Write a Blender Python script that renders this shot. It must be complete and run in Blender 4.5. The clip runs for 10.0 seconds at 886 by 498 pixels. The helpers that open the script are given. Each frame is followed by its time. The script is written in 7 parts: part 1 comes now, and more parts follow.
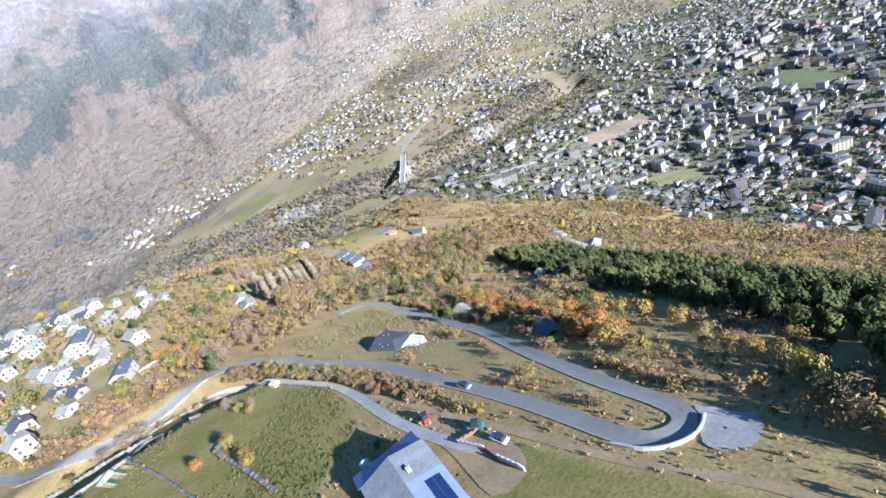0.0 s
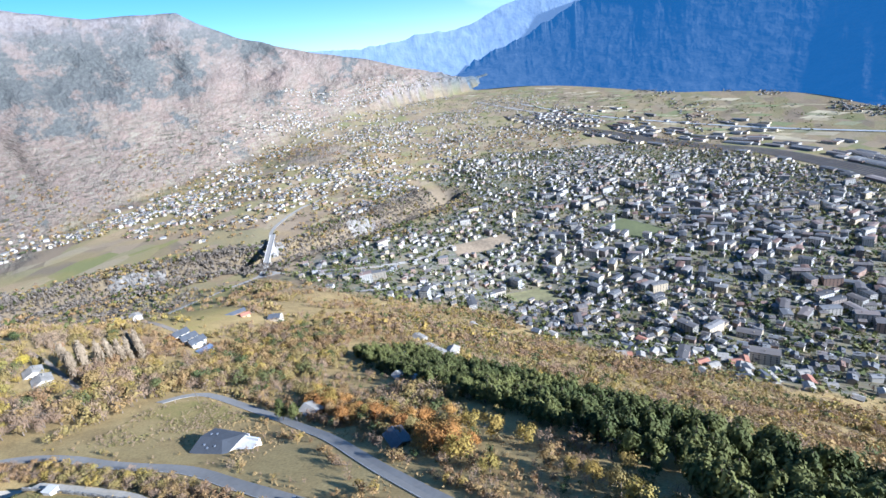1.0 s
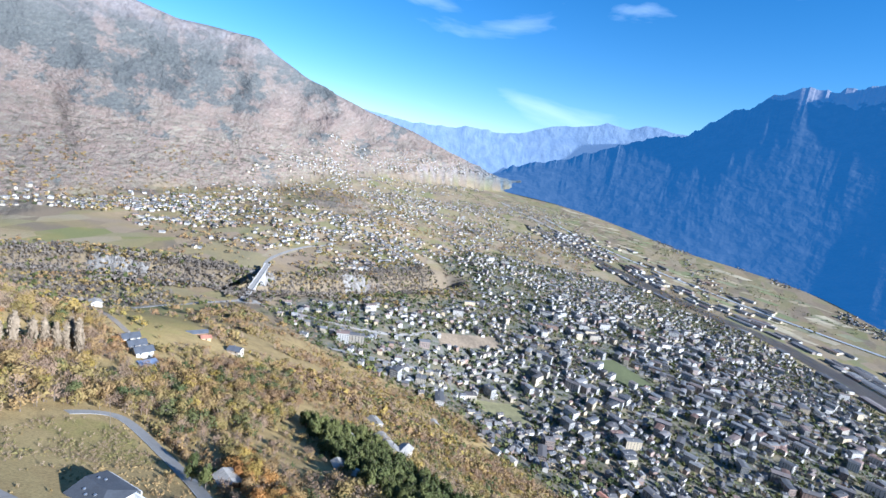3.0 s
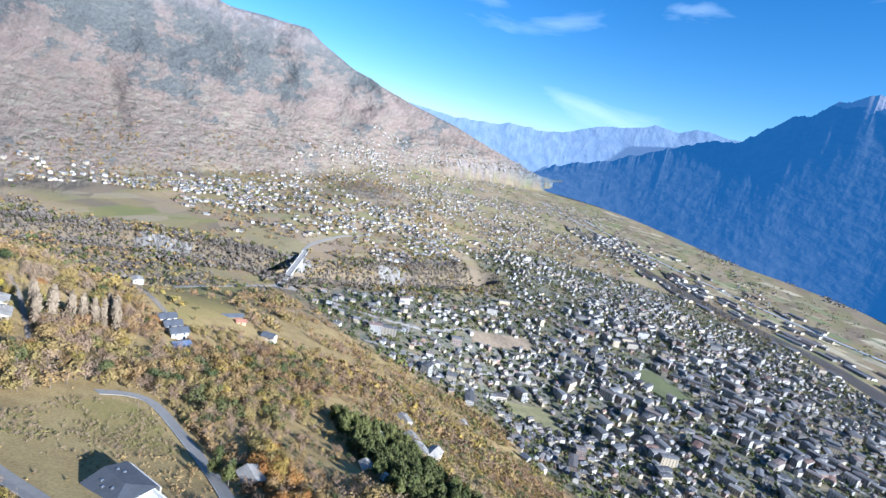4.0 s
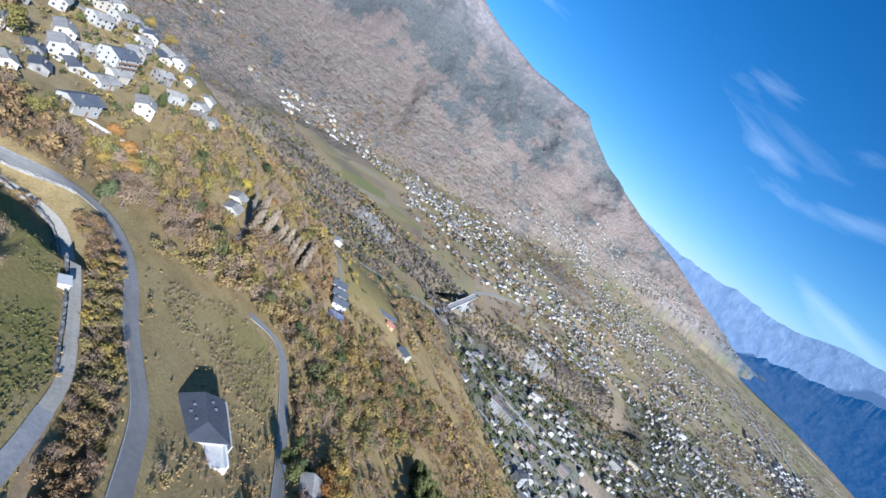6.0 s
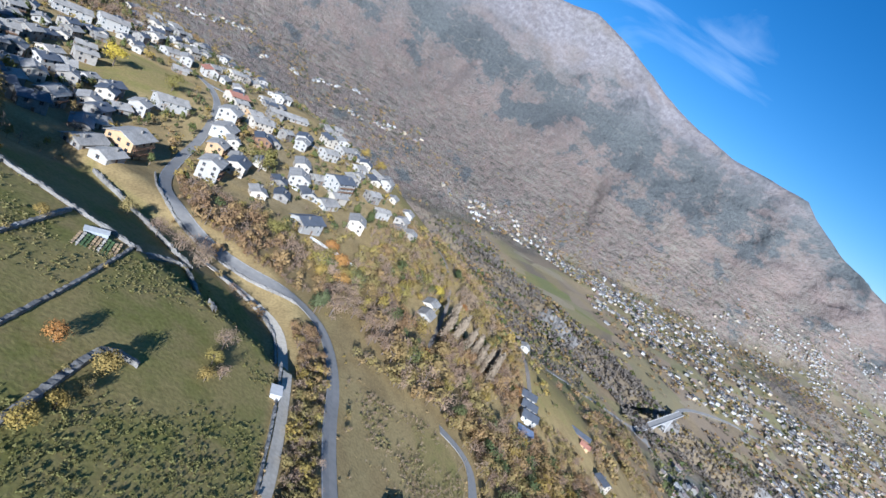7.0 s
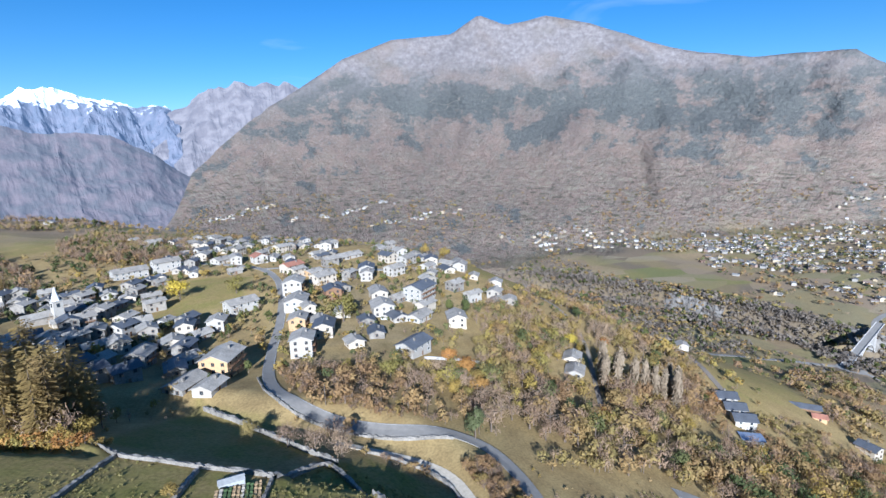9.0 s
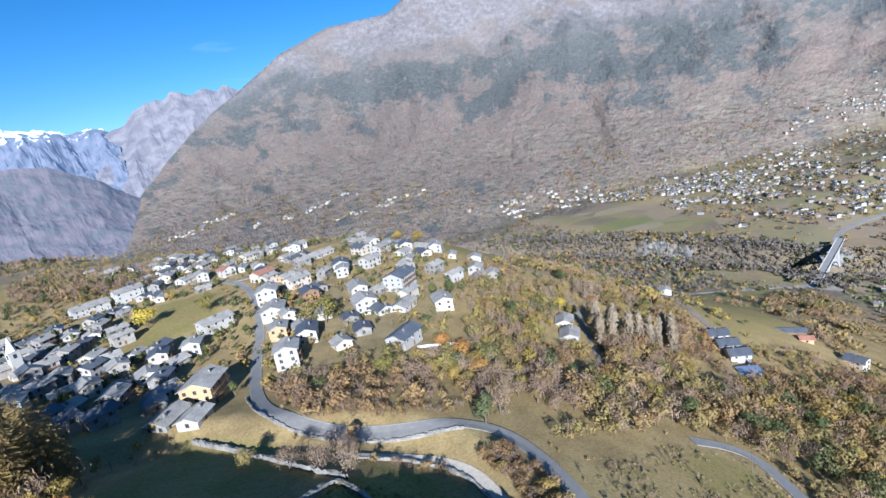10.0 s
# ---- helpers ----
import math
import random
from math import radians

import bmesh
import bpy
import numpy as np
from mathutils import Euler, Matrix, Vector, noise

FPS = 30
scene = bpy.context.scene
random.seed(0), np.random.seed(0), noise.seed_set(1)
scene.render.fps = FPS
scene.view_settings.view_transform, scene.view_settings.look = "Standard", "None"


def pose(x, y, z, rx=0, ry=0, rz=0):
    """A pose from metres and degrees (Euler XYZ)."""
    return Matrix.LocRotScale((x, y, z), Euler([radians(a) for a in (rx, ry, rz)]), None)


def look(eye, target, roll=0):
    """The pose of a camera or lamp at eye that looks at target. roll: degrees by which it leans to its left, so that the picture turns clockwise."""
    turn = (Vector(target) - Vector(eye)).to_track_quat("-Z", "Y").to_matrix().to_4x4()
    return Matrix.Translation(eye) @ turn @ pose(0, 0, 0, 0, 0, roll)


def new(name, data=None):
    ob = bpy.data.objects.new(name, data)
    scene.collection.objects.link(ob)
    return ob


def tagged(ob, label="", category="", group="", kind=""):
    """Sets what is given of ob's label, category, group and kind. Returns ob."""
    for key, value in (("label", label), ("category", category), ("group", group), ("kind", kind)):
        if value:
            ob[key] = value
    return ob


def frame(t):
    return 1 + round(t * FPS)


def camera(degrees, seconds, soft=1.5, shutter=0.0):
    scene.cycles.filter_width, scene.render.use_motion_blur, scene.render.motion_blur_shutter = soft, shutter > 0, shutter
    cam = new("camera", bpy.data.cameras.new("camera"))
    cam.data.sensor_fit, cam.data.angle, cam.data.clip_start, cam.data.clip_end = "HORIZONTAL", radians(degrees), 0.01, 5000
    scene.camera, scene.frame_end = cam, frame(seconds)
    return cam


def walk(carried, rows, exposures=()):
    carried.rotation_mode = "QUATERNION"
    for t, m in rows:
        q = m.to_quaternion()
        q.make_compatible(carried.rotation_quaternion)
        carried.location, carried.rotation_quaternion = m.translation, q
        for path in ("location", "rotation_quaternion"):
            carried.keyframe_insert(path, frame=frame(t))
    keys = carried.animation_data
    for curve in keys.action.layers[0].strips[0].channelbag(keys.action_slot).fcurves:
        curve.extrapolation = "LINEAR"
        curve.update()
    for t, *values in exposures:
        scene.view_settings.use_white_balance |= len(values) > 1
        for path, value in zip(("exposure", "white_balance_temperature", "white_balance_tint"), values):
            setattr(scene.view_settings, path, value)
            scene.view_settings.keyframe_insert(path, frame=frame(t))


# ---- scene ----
cam = camera(83.1, 10.0)
walk(cam, [
    (0.0, pose(-0.00, 0.00, 500.00, 60.733, 22.333, -88.815)),
    (0.5, pose(1.77, 0.25, 499.74, 63.792, 19.972, -98.599)),
    (1.0, pose(3.62, 0.27, 499.29, 68.715, 8.918, -99.670)),
    (1.5, pose(8.29, 1.51, 499.16, 70.239, -4.452, -98.681)),
    (2.0, pose(13.17, 1.33, 498.60, 73.247, -5.351, -96.399)),
    (2.5, pose(16.27, 0.64, 498.87, 77.170, -6.655, -96.788)),
    (3.8, pose(34.41, 4.02, 495.03, 77.705, -11.638, -91.174)),
    (4.0, pose(36.92, 4.56, 494.41, 76.889, -10.937, -90.143)),
    (4.5, pose(43.84, 6.77, 491.80, 74.652, -11.032, -87.422)),
    (5.0, pose(49.61, 9.40, 489.99, 73.843, -23.731, -80.922)),
    (5.2, pose(51.94, 10.75, 489.20, 73.216, -26.219, -78.352)),
    (6.3, pose(62.48, 19.83, 484.94, 72.925, -39.022, -53.427)),
    (6.5, pose(64.77, 22.14, 483.94, 72.892, -39.120, -49.199)),
    (7.0, pose(68.63, 28.05, 481.66, 71.743, -29.736, -37.415)),
    (7.5, pose(70.62, 33.78, 480.59, 72.557, -11.144, -33.477)),
    (8.0, pose(72.35, 40.11, 479.15, 73.699, -6.834, -30.488)),
    (8.5, pose(73.82, 44.74, 478.74, 75.947, 4.275, -31.733)),
    (9.0, pose(74.64, 48.28, 478.34, 79.202, 1.451, -36.792)),
    (9.5, pose(76.22, 52.90, 477.99, 80.541, 5.574, -37.003)),
    (10.0, pose(78.13, 57.32, 477.16, 76.501, 9.384, -41.951)),
], [(0.0, 1.74, 5200, 10), (2.0, 1.64, 5150, 10), (5.0, 1.53, 5150, 10), (6.5, 1.1, 5050, 10), (7.5, 1.08, 5150, 10), (10.0, 1.18, 5150, 10)])

# ---- light ----
SUN_AZ, SUN_EL = 217.0, 22.0
world = bpy.data.worlds.new("sky")
scene.world = world
world.use_nodes = True
wn = world.node_tree
sky = wn.nodes.new("ShaderNodeTexSky")
sky.sky_type = "NISHITA"
sky.sun_disc = False
sky.sun_elevation = radians(SUN_EL)
sky.sun_rotation = radians(SUN_AZ)
sky.altitude = 900
sky.air_density, sky.dust_density, sky.ozone_density = 1.0, 0.1, 3.0
deep = wn.nodes.new("ShaderNodeHueSaturation")
deep.inputs["Saturation"].default_value = 1.28
wn.links.new(sky.outputs[0], deep.inputs["Color"])
# thin streaks of high cloud over the whole sky
way = wn.nodes.new("ShaderNodeTexCoord")
flat = wn.nodes.new("ShaderNodeMapping")
flat.inputs["Scale"].default_value = (1.6, 2.4, 9.0)
flat.inputs["Rotation"].default_value = (0.1, 0.15, 0.6)
wisp = wn.nodes.new("ShaderNodeTexNoise")
wisp.inputs["Scale"].default_value, wisp.inputs["Detail"].default_value, wisp.inputs["Distortion"].default_value = 1.3, 6, 0.6
wn.links.new(way.outputs["Generated"], flat.inputs["Vector"])
wn.links.new(flat.outputs[0], wisp.inputs["Vector"])
thin = wn.nodes.new("ShaderNodeMapRange")
for k_, v_ in enumerate((0.56, 0.78, 0.0, 0.35)):
    thin.inputs[k_ + 1].default_value = v_
wn.links.new(wisp.outputs["Fac"], thin.inputs[0])
veil = wn.nodes.new("ShaderNodeMixRGB")
veil.inputs[2].default_value = (9.0, 9.6, 10.4, 1)
wn.links.new(thin.outputs[0], veil.inputs[0])
wn.links.new(deep.outputs[0], veil.inputs[1])
wn.links.new(veil.outputs[0], wn.nodes["Background"].inputs[0])
wn.nodes["Background"].inputs[1].default_value = 0.054
sun_data = bpy.data.lights.new("sun", "SUN")
sun_data.energy, sun_data.angle, sun_data.color = 5.0, radians(0.5), (1.0, 0.94, 0.86)
sun = new("sun", sun_data)
sun_way = Vector((math.sin(radians(SUN_AZ)) * math.cos(radians(SUN_EL)), math.cos(radians(SUN_AZ)) * math.cos(radians(SUN_EL)), math.sin(radians(SUN_EL))))
sun.matrix_world = look(sun_way * 100, (0, 0, 0))

# ---- relief of the land: x east, y north, z up; the valley floor lies near z = 0 ----
CX, CY, EYE_Z = 60.0, 30.0, 500.0
HILL_X = np.array([-300, -100, 0, 100, 200, 320, 450, 650, 880, 1150.0])
HILL_Y = np.array([-800, -450, -200, -60, 60, 160, 270, 420, 700, 1000.0])
HILL_Z = np.array([
    [321, 208, 158, 117, 86, 61, 42, 28, 26, 29],
    [461, 335, 266, 206, 162, 127, 97, 68, 62, 88],
    [519, 441, 390, 329, 275, 223, 168, 104, 71, 128],
    [523, 472, 437, 392, 340, 282, 224, 155, 124, 158],
    [518, 470, 443, 410, 365, 319, 275, 203, 166, 179],
    [520, 462, 433, 413, 385, 344, 311, 230, 181, 190],
    [520, 452, 419, 396, 394, 378, 320, 235, 189, 199],
    [498, 424, 403, 396, 399, 391, 318, 226, 198, 208],
    [472, 419, 405, 397, 386, 358, 290, 216, 196, 201],
    [485, 438, 418, 397, 366, 316, 259, 206, 186, 182.0]])


def smooth(a, b, v):
    t = np.clip((v - a) / (b - a), 0, 1)
    return t * t * (3 - 2 * t)


def spline_weights(xs, v):
    """Cubic Hermite weights of the stations xs at v, as an array (len(xs), ...)."""
    v = np.clip(v, xs[0], xs[-1])
    i = np.clip(np.searchsorted(xs, v) - 1, 0, len(xs) - 2)
    h = xs[i + 1] - xs[i]
    t = (v - xs[i]) / h
    base = {0: 2 * t**3 - 3 * t**2 + 1, 1: 3 * t**2 - 2 * t**3}
    tang = {0: t**3 - 2 * t**2 + t, 1: t**3 - t**2}
    out = np.zeros((len(xs),) + v.shape)
    flat = out.reshape(len(xs), -1)
    col = np.arange(v.size)
    for k in (0, 1):
        j = (i + k).ravel()
        flat[j, col] += base[k].ravel()
        lo, hi = np.maximum(j - 1, 0), np.minimum(j + 1, len(xs) - 1)
        w = (tang[k] * h).ravel() / (xs[hi] - xs[lo])
        np.add.at(flat, (hi, col), w)
        np.add.at(flat, (lo, col), -w)
    return out


def hill(x, y):
    wx, wy = spline_weights(HILL_X, x), spline_weights(HILL_Y, y)
    z = 0
    for j in range(len(HILL_Y)):
        z = z + wy[j] * np.tensordot(HILL_Z[j], wx, 1)
    return z


def lattice(seed, n=256):
    return np.random.RandomState(seed).rand(n, n)


LATTICES = [lattice(k) for k in range(8)]


def value_noise(x, y, size, k=0):
    """Smooth noise from -1 to 1 with lumps of the given size."""
    g = LATTICES[k % 8]
    u, v = x / size + 37.1 * k, y / size + 11.7 * k
    i, j = np.floor(u).astype(int), np.floor(v).astype(int)
    a, b = u - i, v - j
    a, b = a * a * (3 - 2 * a), b * b * (3 - 2 * b)
    i0, i1, j0, j1 = i % 256, (i + 1) % 256, j % 256, (j + 1) % 256
    return 2 * ((g[i0, j0] * (1 - a) + g[i1, j0] * a) * (1 - b) + (g[i0, j1] * (1 - a) + g[i1, j1] * a) * b) - 1


def fractal(x, y, size, octaves=4, ridged=False, k=0):
    out, amp = 0, 1.0
    for o in range(octaves):
        n = value_noise(x, y, size / 2**o, k + o)
        out = out + amp * ((1 - 2 * np.abs(n)) if ridged else n)
        amp *= 0.5
    return out


NEAR_R = 2200.0


def true_distance(r):
    """Ground farther than NEAR_R is drawn closer together towards the horizon."""
    d = np.maximum(r - NEAR_R, 0)
    return np.where(r > NEAR_R, NEAR_R + d * (1 + 2.25 * d / 2400), r)


def drawn_distance(d):
    q = 2.25 / 2400
    e = max(d - NEAR_R, 0.0)
    return min(d, NEAR_R) + (-1 + math.sqrt(1 + 4 * q * e)) / (2 * q)


FLOOR_Y = [-2500, -1800, -1200, -600, -250, 0, 300, 900, 1400, 2500]
FLOOR_Z = [-50, -47, -15, 55, 100, 150, 190, 205, 130, -80]
# bearing and angle of the crests seen from the hill, sunny side and shaded side
SUNNY = [(-60, 12), (-36, 9), (-26, 4), (-18, -3), (-10, -6), (7.5, -6), (9, -3.4), (10.2, -1), (13.2, 1.6), (16.8, 4), (21.5, 6.7), (26.2, 9.7), (31.6, 11.6),
         (38, 12), (40.9, 13.8), (43.9, 12.7), (48, 13.4), (52.6, 12.2), (58.3, 10), (62.8, 8.6), (67.2, 7.8), (74.8, 7.5), (76.2, 6.5),
         (79.7, 4.6), (83, 3.4), (86.9, 2.1), (91.8, 0.8), (95.5, -0.6), (98, -1.6), (101, -2.8), (104, -4.2), (109, -6.5)]
SUNNY_FOOT = [(-60, 900), (-20, 1500), (0, 2000), (8, 1900), (14, 1400), (40, 1400), (54, 1550), (65, 1900), (75, 2300), (85, 3300), (95, 5500), (104, 8000), (109, 9000)]
SHADY = [(146, -14), (154, 2), (165, 3), (180, 4), (210, 6), (240, 8), (262, 9)]
SHADY_FOOT = [(146, 2800), (160, 2500), (200, 2300), (262, 2300)]


def line_distance(x, y, pts):
    best = np.full(np.shape(x), 1e9)
    for (ax, ay), (bx, by) in zip(pts[:-1], pts[1:]):
        ux, uy = bx - ax, by - ay
        t = np.clip(((x - ax) * ux + (y - ay) * uy) / (ux * ux + uy * uy), 0, 1)
        best = np.minimum(best, np.hypot(x - ax - t * ux, y - ay - t * uy))
    return best


SUNNY_FORMS = [([(47.5, 8.5), (49.5, 5.5), (55.4, 1.9), (58, -3), (61, -8.5)], 1.4, -1.2), ([(52.6, 12), (57, 6.5), (62, 2), (68, -2.5)], 2.4, 0.9), ([(38, 8), (42, 3), (47, -2), (52, -6)], 3.4, 0.8),
               ([(33, 10), (35, 5), (33, -2)], 1.5, -0.8), ([(68.5, 7), (72, 2), (75, -3)], 1.5, -0.8), ([(26, 7), (27, 2), (24, -4)], 1.5, -0.7), ([(75, 7), (79, 2.5), (83, -1)], 2.0, 0.5)]


def massif(bearing, r, x, y, crest, foot, far, k, drop, relief, bow=1.0, forms=()):
    b, a = np.array(crest).T
    top = np.interp(bearing, b, a)
    fb, fd = np.array(foot).T
    r0 = np.interp(bearing, fb, [drawn_distance(d) for d in fd])
    r1 = np.maximum(far, r0 + 350)
    s = (r - r0) / (r1 - r0)
    low = -np.degrees(np.arctan(drop / np.interp(bearing, fb, fd)))
    ang = low - 0.6 + (top - low + 0.6) * np.clip(s, 0, 1) ** bow - np.clip(s - 1, 0, 9) * 14 - np.clip(-s, 0, 9) * 50
    shape = np.clip(s, 0, 1) * np.clip(1.02 - s, 0, 1) * 4
    v = np.clip(s, 0, 1.2) * 18
    u = bearing + 2.2 * fractal(bearing, v, 9, 2, False, k + 1)
    rough = fractal(u + 0.25 * v, v * 0.55, 8, 6, True, k) * 0.55 + fractal(u - 0.4 * v, v * 0.8, 3, 4, True, k + 2) * 0.16
    for pts, width, high in forms:
        away = line_distance(bearing + 0.7 * fractal(bearing, v, 4, 3, False, 3), ang, pts)
        ang = ang + high * np.exp(-(away / width) ** 1.4) * np.clip(shape, 0, 1)
    ang = ang + shape * rough * relief * np.clip((top + 8) / 12, 0.05, 1)
    ang = np.maximum(ang, -50)
    inside = (bearing > b[0]) & (bearing < b[-1])
    return np.where(inside, EYE_Z + r * np.tan(np.radians(ang)), -400.0)


GORGE = np.array([(840, 900), (900, 700), (945, 500), (962, 380), (978, 240), (1050, 140), (1130, 60), (1220, -20), (1350, -130), (1480, -200)])


def relief_parts(x, y):
    """The hill and valley floor, the mountain flanks, and the distance from the hill."""
    x, y = np.asarray(x, float), np.asarray(y, float)
    dx, dy = x - CX, y - CY
    r = np.hypot(dx, dy) + 1e-6
    bearing = (np.degrees(np.arctan2(dx, dy)) + 90) % 360 - 90
    D = true_distance(r)
    tx, ty = CX + dx / r * D, CY + dy / r * D
    floor = np.interp(ty, FLOOR_Y, FLOOR_Z)
    floor = floor + 42 * np.exp(-((tx - 2180) / 320) ** 2 - ((ty - 210) / 170) ** 2) + 14 * fractal(tx, ty, 240, 3, False, 2) * smooth(1150, 1500, tx) * smooth(-900, -300, ty)
    floor = EYE_Z + (floor - EYE_Z) * r / D
    w = np.maximum(smooth(750, 1120, x), smooth(-500, -780, y)) * 1.0
    w = np.maximum(w, smooth(800, 1000, y) * smooth(100, 400, x))
    w = np.maximum(w, smooth(860, 1200, y))
    near = hill(x, y) + fractal(x, y, 60, 3, False, 3) * 1.6 * smooth(250, 420, r)
    # the field under the larches drops away below its wall
    z_drop = line_distance(x, y, [(66, 187), (75, 167), (82, 161), (89, 154), (95, 150), (101, 145)])
    beyond = ((x - 75) * 21 + (y - 167) * 26) > 0
    near = near - np.where(beyond & (r < 400), (1.5 * smooth(0.3, 3, z_drop) + 4.5 * np.clip(z_drop / 36, 0, 1)) * (1 - smooth(37, 54, z_drop)), 0)
    z = near * (1 - w) + floor * w
    g = line_distance(x, y, GORGE)
    z = z - 72 * (1 - smooth(10, 62, g)) * smooth(500, 750, x)
    m1 = massif(bearing, r, x, y, SUNNY, SUNNY_FOOT, 4250, 0, 265, 1.7, 0.74, SUNNY_FORMS)
    m2 = massif(np.where(bearing < -60, bearing + 360, bearing), r, x, y, SHADY, SHADY_FOOT, 4300, 4, 545, 0.6) - 40
    return z, np.maximum(m1, m2), r


def height(x, y):
    z, far, r = relief_parts(x, y)
    k = 18.0
    both = np.maximum(z, far) + k * np.exp(-np.abs(z - far) / k) * 0.35
    return np.where(r > 1100, both, z)


def H(x, y):
    return float(height(x, y))


def in_polygon(x, y, poly):
    inside = np.zeros(np.shape(x), bool)
    for (ax, ay), (bx, by) in zip(poly, poly[1:] + poly[:1]):
        hit = ((ay > y) != (by > y)) & (x < (bx - ax) * (y - ay) / (by - ay + 1e-9) + ax)
        inside ^= hit
    return inside


def edge_soft(x, y, poly, width):
    """1 well inside the polygon, 0 outside, with a soft and slightly uneven edge."""
    d = line_distance(x, y, poly + poly[:1]) + fractal(x, y, 9, 2, False, 1) * width * 0.5
    return np.where(in_polygon(x, y, poly), smooth(0, width, d), 0)


# ---- plan of the land: roads, tracks, meadows and woods ----
MAIN_ROAD = [(139, 500), (147, 478), (160, 458), (174, 440), (182, 415), (179, 375), (168, 335), (153, 296), (137, 262), (124, 226), (119.5, 200), (126, 181), (141, 165),
             (155, 154), (161, 145), (159.5, 131), (153.5, 116), (146, 104), (139, 90), (133, 76), (127, 67), (113, 52), (100, 37), (89, 25), (78, 14),
             (69, 6), (62, 0), (58.5, -5), (60, -10.5), (65, -13), (71, -10), (77, -5.5), (85, 0.5), (97, 8), (112, 17), (142, 32), (157, 42), (181, 59),
             (203, 79), (221, 97), (226, 106), (222, 113), (214, 118)]
GRAVEL_TRACK = [(124, 166), (130, 161), (137, 156), (142.5, 147), (144, 138), (141, 127), (134, 111), (126, 95), (117, 79), (110, 72)]
FARM_DRIVE = [(110, 72), (104, 66), (97, 60), (89, 53), (81, 45), (74, 37), (66, 26)]
DIRT_TRACK = [(110, 72), (104, 63), (96, 52), (83, 36), (74, 24), (64, 12), (55, 1), (50, -7), (46, -15), (38, -24), (20, -34)]
VILLAGE_LANE = [(182, 415), (205, 396), (225, 372), (240, 358), (262, 345), (290, 337)]
RIDGE_ROAD = [(500, 300), (462, 264), (428, 232), (402, 204), (376, 176), (352, 150)]
VALLEY_ROAD = [(700, 330), (780, 290), (840, 258), (872, 236)]
TOWN_ROAD = [(872, 214), (866, 170), (850, 120), (852, 70), (880, 10), (930, -60), (1000, -130)]
FAR_ROAD = [(1064, 241), (1120, 262), (1220, 255), (1340, 210), (1480, 150)]
SHADE_LANE = [(236, 160), (268, 188), (305, 222), (330, 262), (335, 300)]

MEADOW_FARM = [(128, 158), (141, 140), (131, 110), (114, 79), (96, 63), (80, 58), (58, 62), (40, 84), (30, 120), (50, 160), (74, 166), (100, 146)]
MEADOW_SOUTH = [(72, 24), (62, 12), (52, -2), (44, -14), (30, -26), (5, -30), (10, 20), (40, 26)]
MEADOW_WEST = [(-60, 60), (38, 62), (52, 40), (20, 10), (-60, 0)]
MEADOW_UPPER = [(46, 116), (76, 168), (66, 200), (30, 220), (-40, 200), (-50, 110)]
MEADOW_SHADE = [(70, 184), (100, 222), (116, 190), (124, 164), (102, 150)]
MEADOW_BEND = [(196, 122), (214, 113), (220, 104), (204, 86), (186, 70), (174, 84)]
MEADOW_CORE = [(98, 349), (132, 430), (172, 400), (150, 345), (118, 335)]
MEADOW_EDGE = [(292, 374), (372, 372), (372, 330), (318, 276), (296, 316)]
MEADOW_RIDGE = [(356, 150), (372, 184), (450, 250), (560, 300), (700, 330), (800, 262), (640, 230), (520, 172), (442, 136)]
MEADOW_FAR = [(1162, 933), (1328, 844), (1320, 689), (1243, 548), (1185, 426), (1060, 500), (1030, 645), (1047, 767)]
MEADOW_NORTH = [(-60, 560), (60, 600), (90, 720), (0, 800), (-120, 740)]
DRY_SLOPE = [(134, 72), (150, 104), (160, 130), (176, 120), (192, 118), (174, 82), (160, 92), (128, 56), (100, 30), (84, 8), (112, 22), (150, 44), (120, 60)]
HAIRPIN_LAY = [(67, -15), (62, -24), (52, -21), (54, -12), (59, -13)]
PINE_WOOD = [(312, 42), (255, 20), (190, -14), (150, -30), (110, -40), (84, -47), (54, -50), (38, -52), (26, -74), (50, -88), (80, -94), (128, -94), (175, -76), (228, -54), (275, -26), (325, -6)]
ORANGE_ROW = [(236, 64), (199, 33), (164, 9), (112, -17), (94, -13), (119, 5), (151, 25), (197, 52)]
LARCH_WOOD = [(66, 183), (50, 203), (30, 232), (5, 255), (0, 285), (26, 286), (50, 264), (66, 236), (75, 205)]
VILLAGE_OLD = [(-30, 420), (40, 300), (70, 255), (112, 215), (134, 262), (150, 330), (118, 335), (98, 349), (132, 430), (60, 470), (-20, 480)]
VILLAGE_SUNNY = [(138, 240), (190, 210), (248, 240), (320, 330), (300, 400), (200, 420), (182, 330)]
VILLAGE_UPPER = [(100, 440), (260, 420), (270, 560), (220, 660), (120, 640)]
TOWN = [(830, 190), (690, 100), (655, 23), (668, -52), (668, -134), (540, -170), (430, -215), (330, -330), (300, -500), (420, -900), (700, -1250), (950, -1330), (1450, -1400),
        (1700, -1400), (1876, -1300), (2150, -1150), (2150, -500), (1700, -150), (1350, -230), (1180, -90), (1060, 90), (930, 190)]


# ---- materials ----
def material(name):
    m = bpy.data.materials.new(name)
    m.use_nodes = True
    return m, m.node_tree, m.node_tree.nodes["Principled BSDF"]


def node(t, kind, **values):
    n = t.nodes.new(kind)
    for key, v in values.items():
        n.inputs[key.replace("_", " ")].default_value = v
    return n


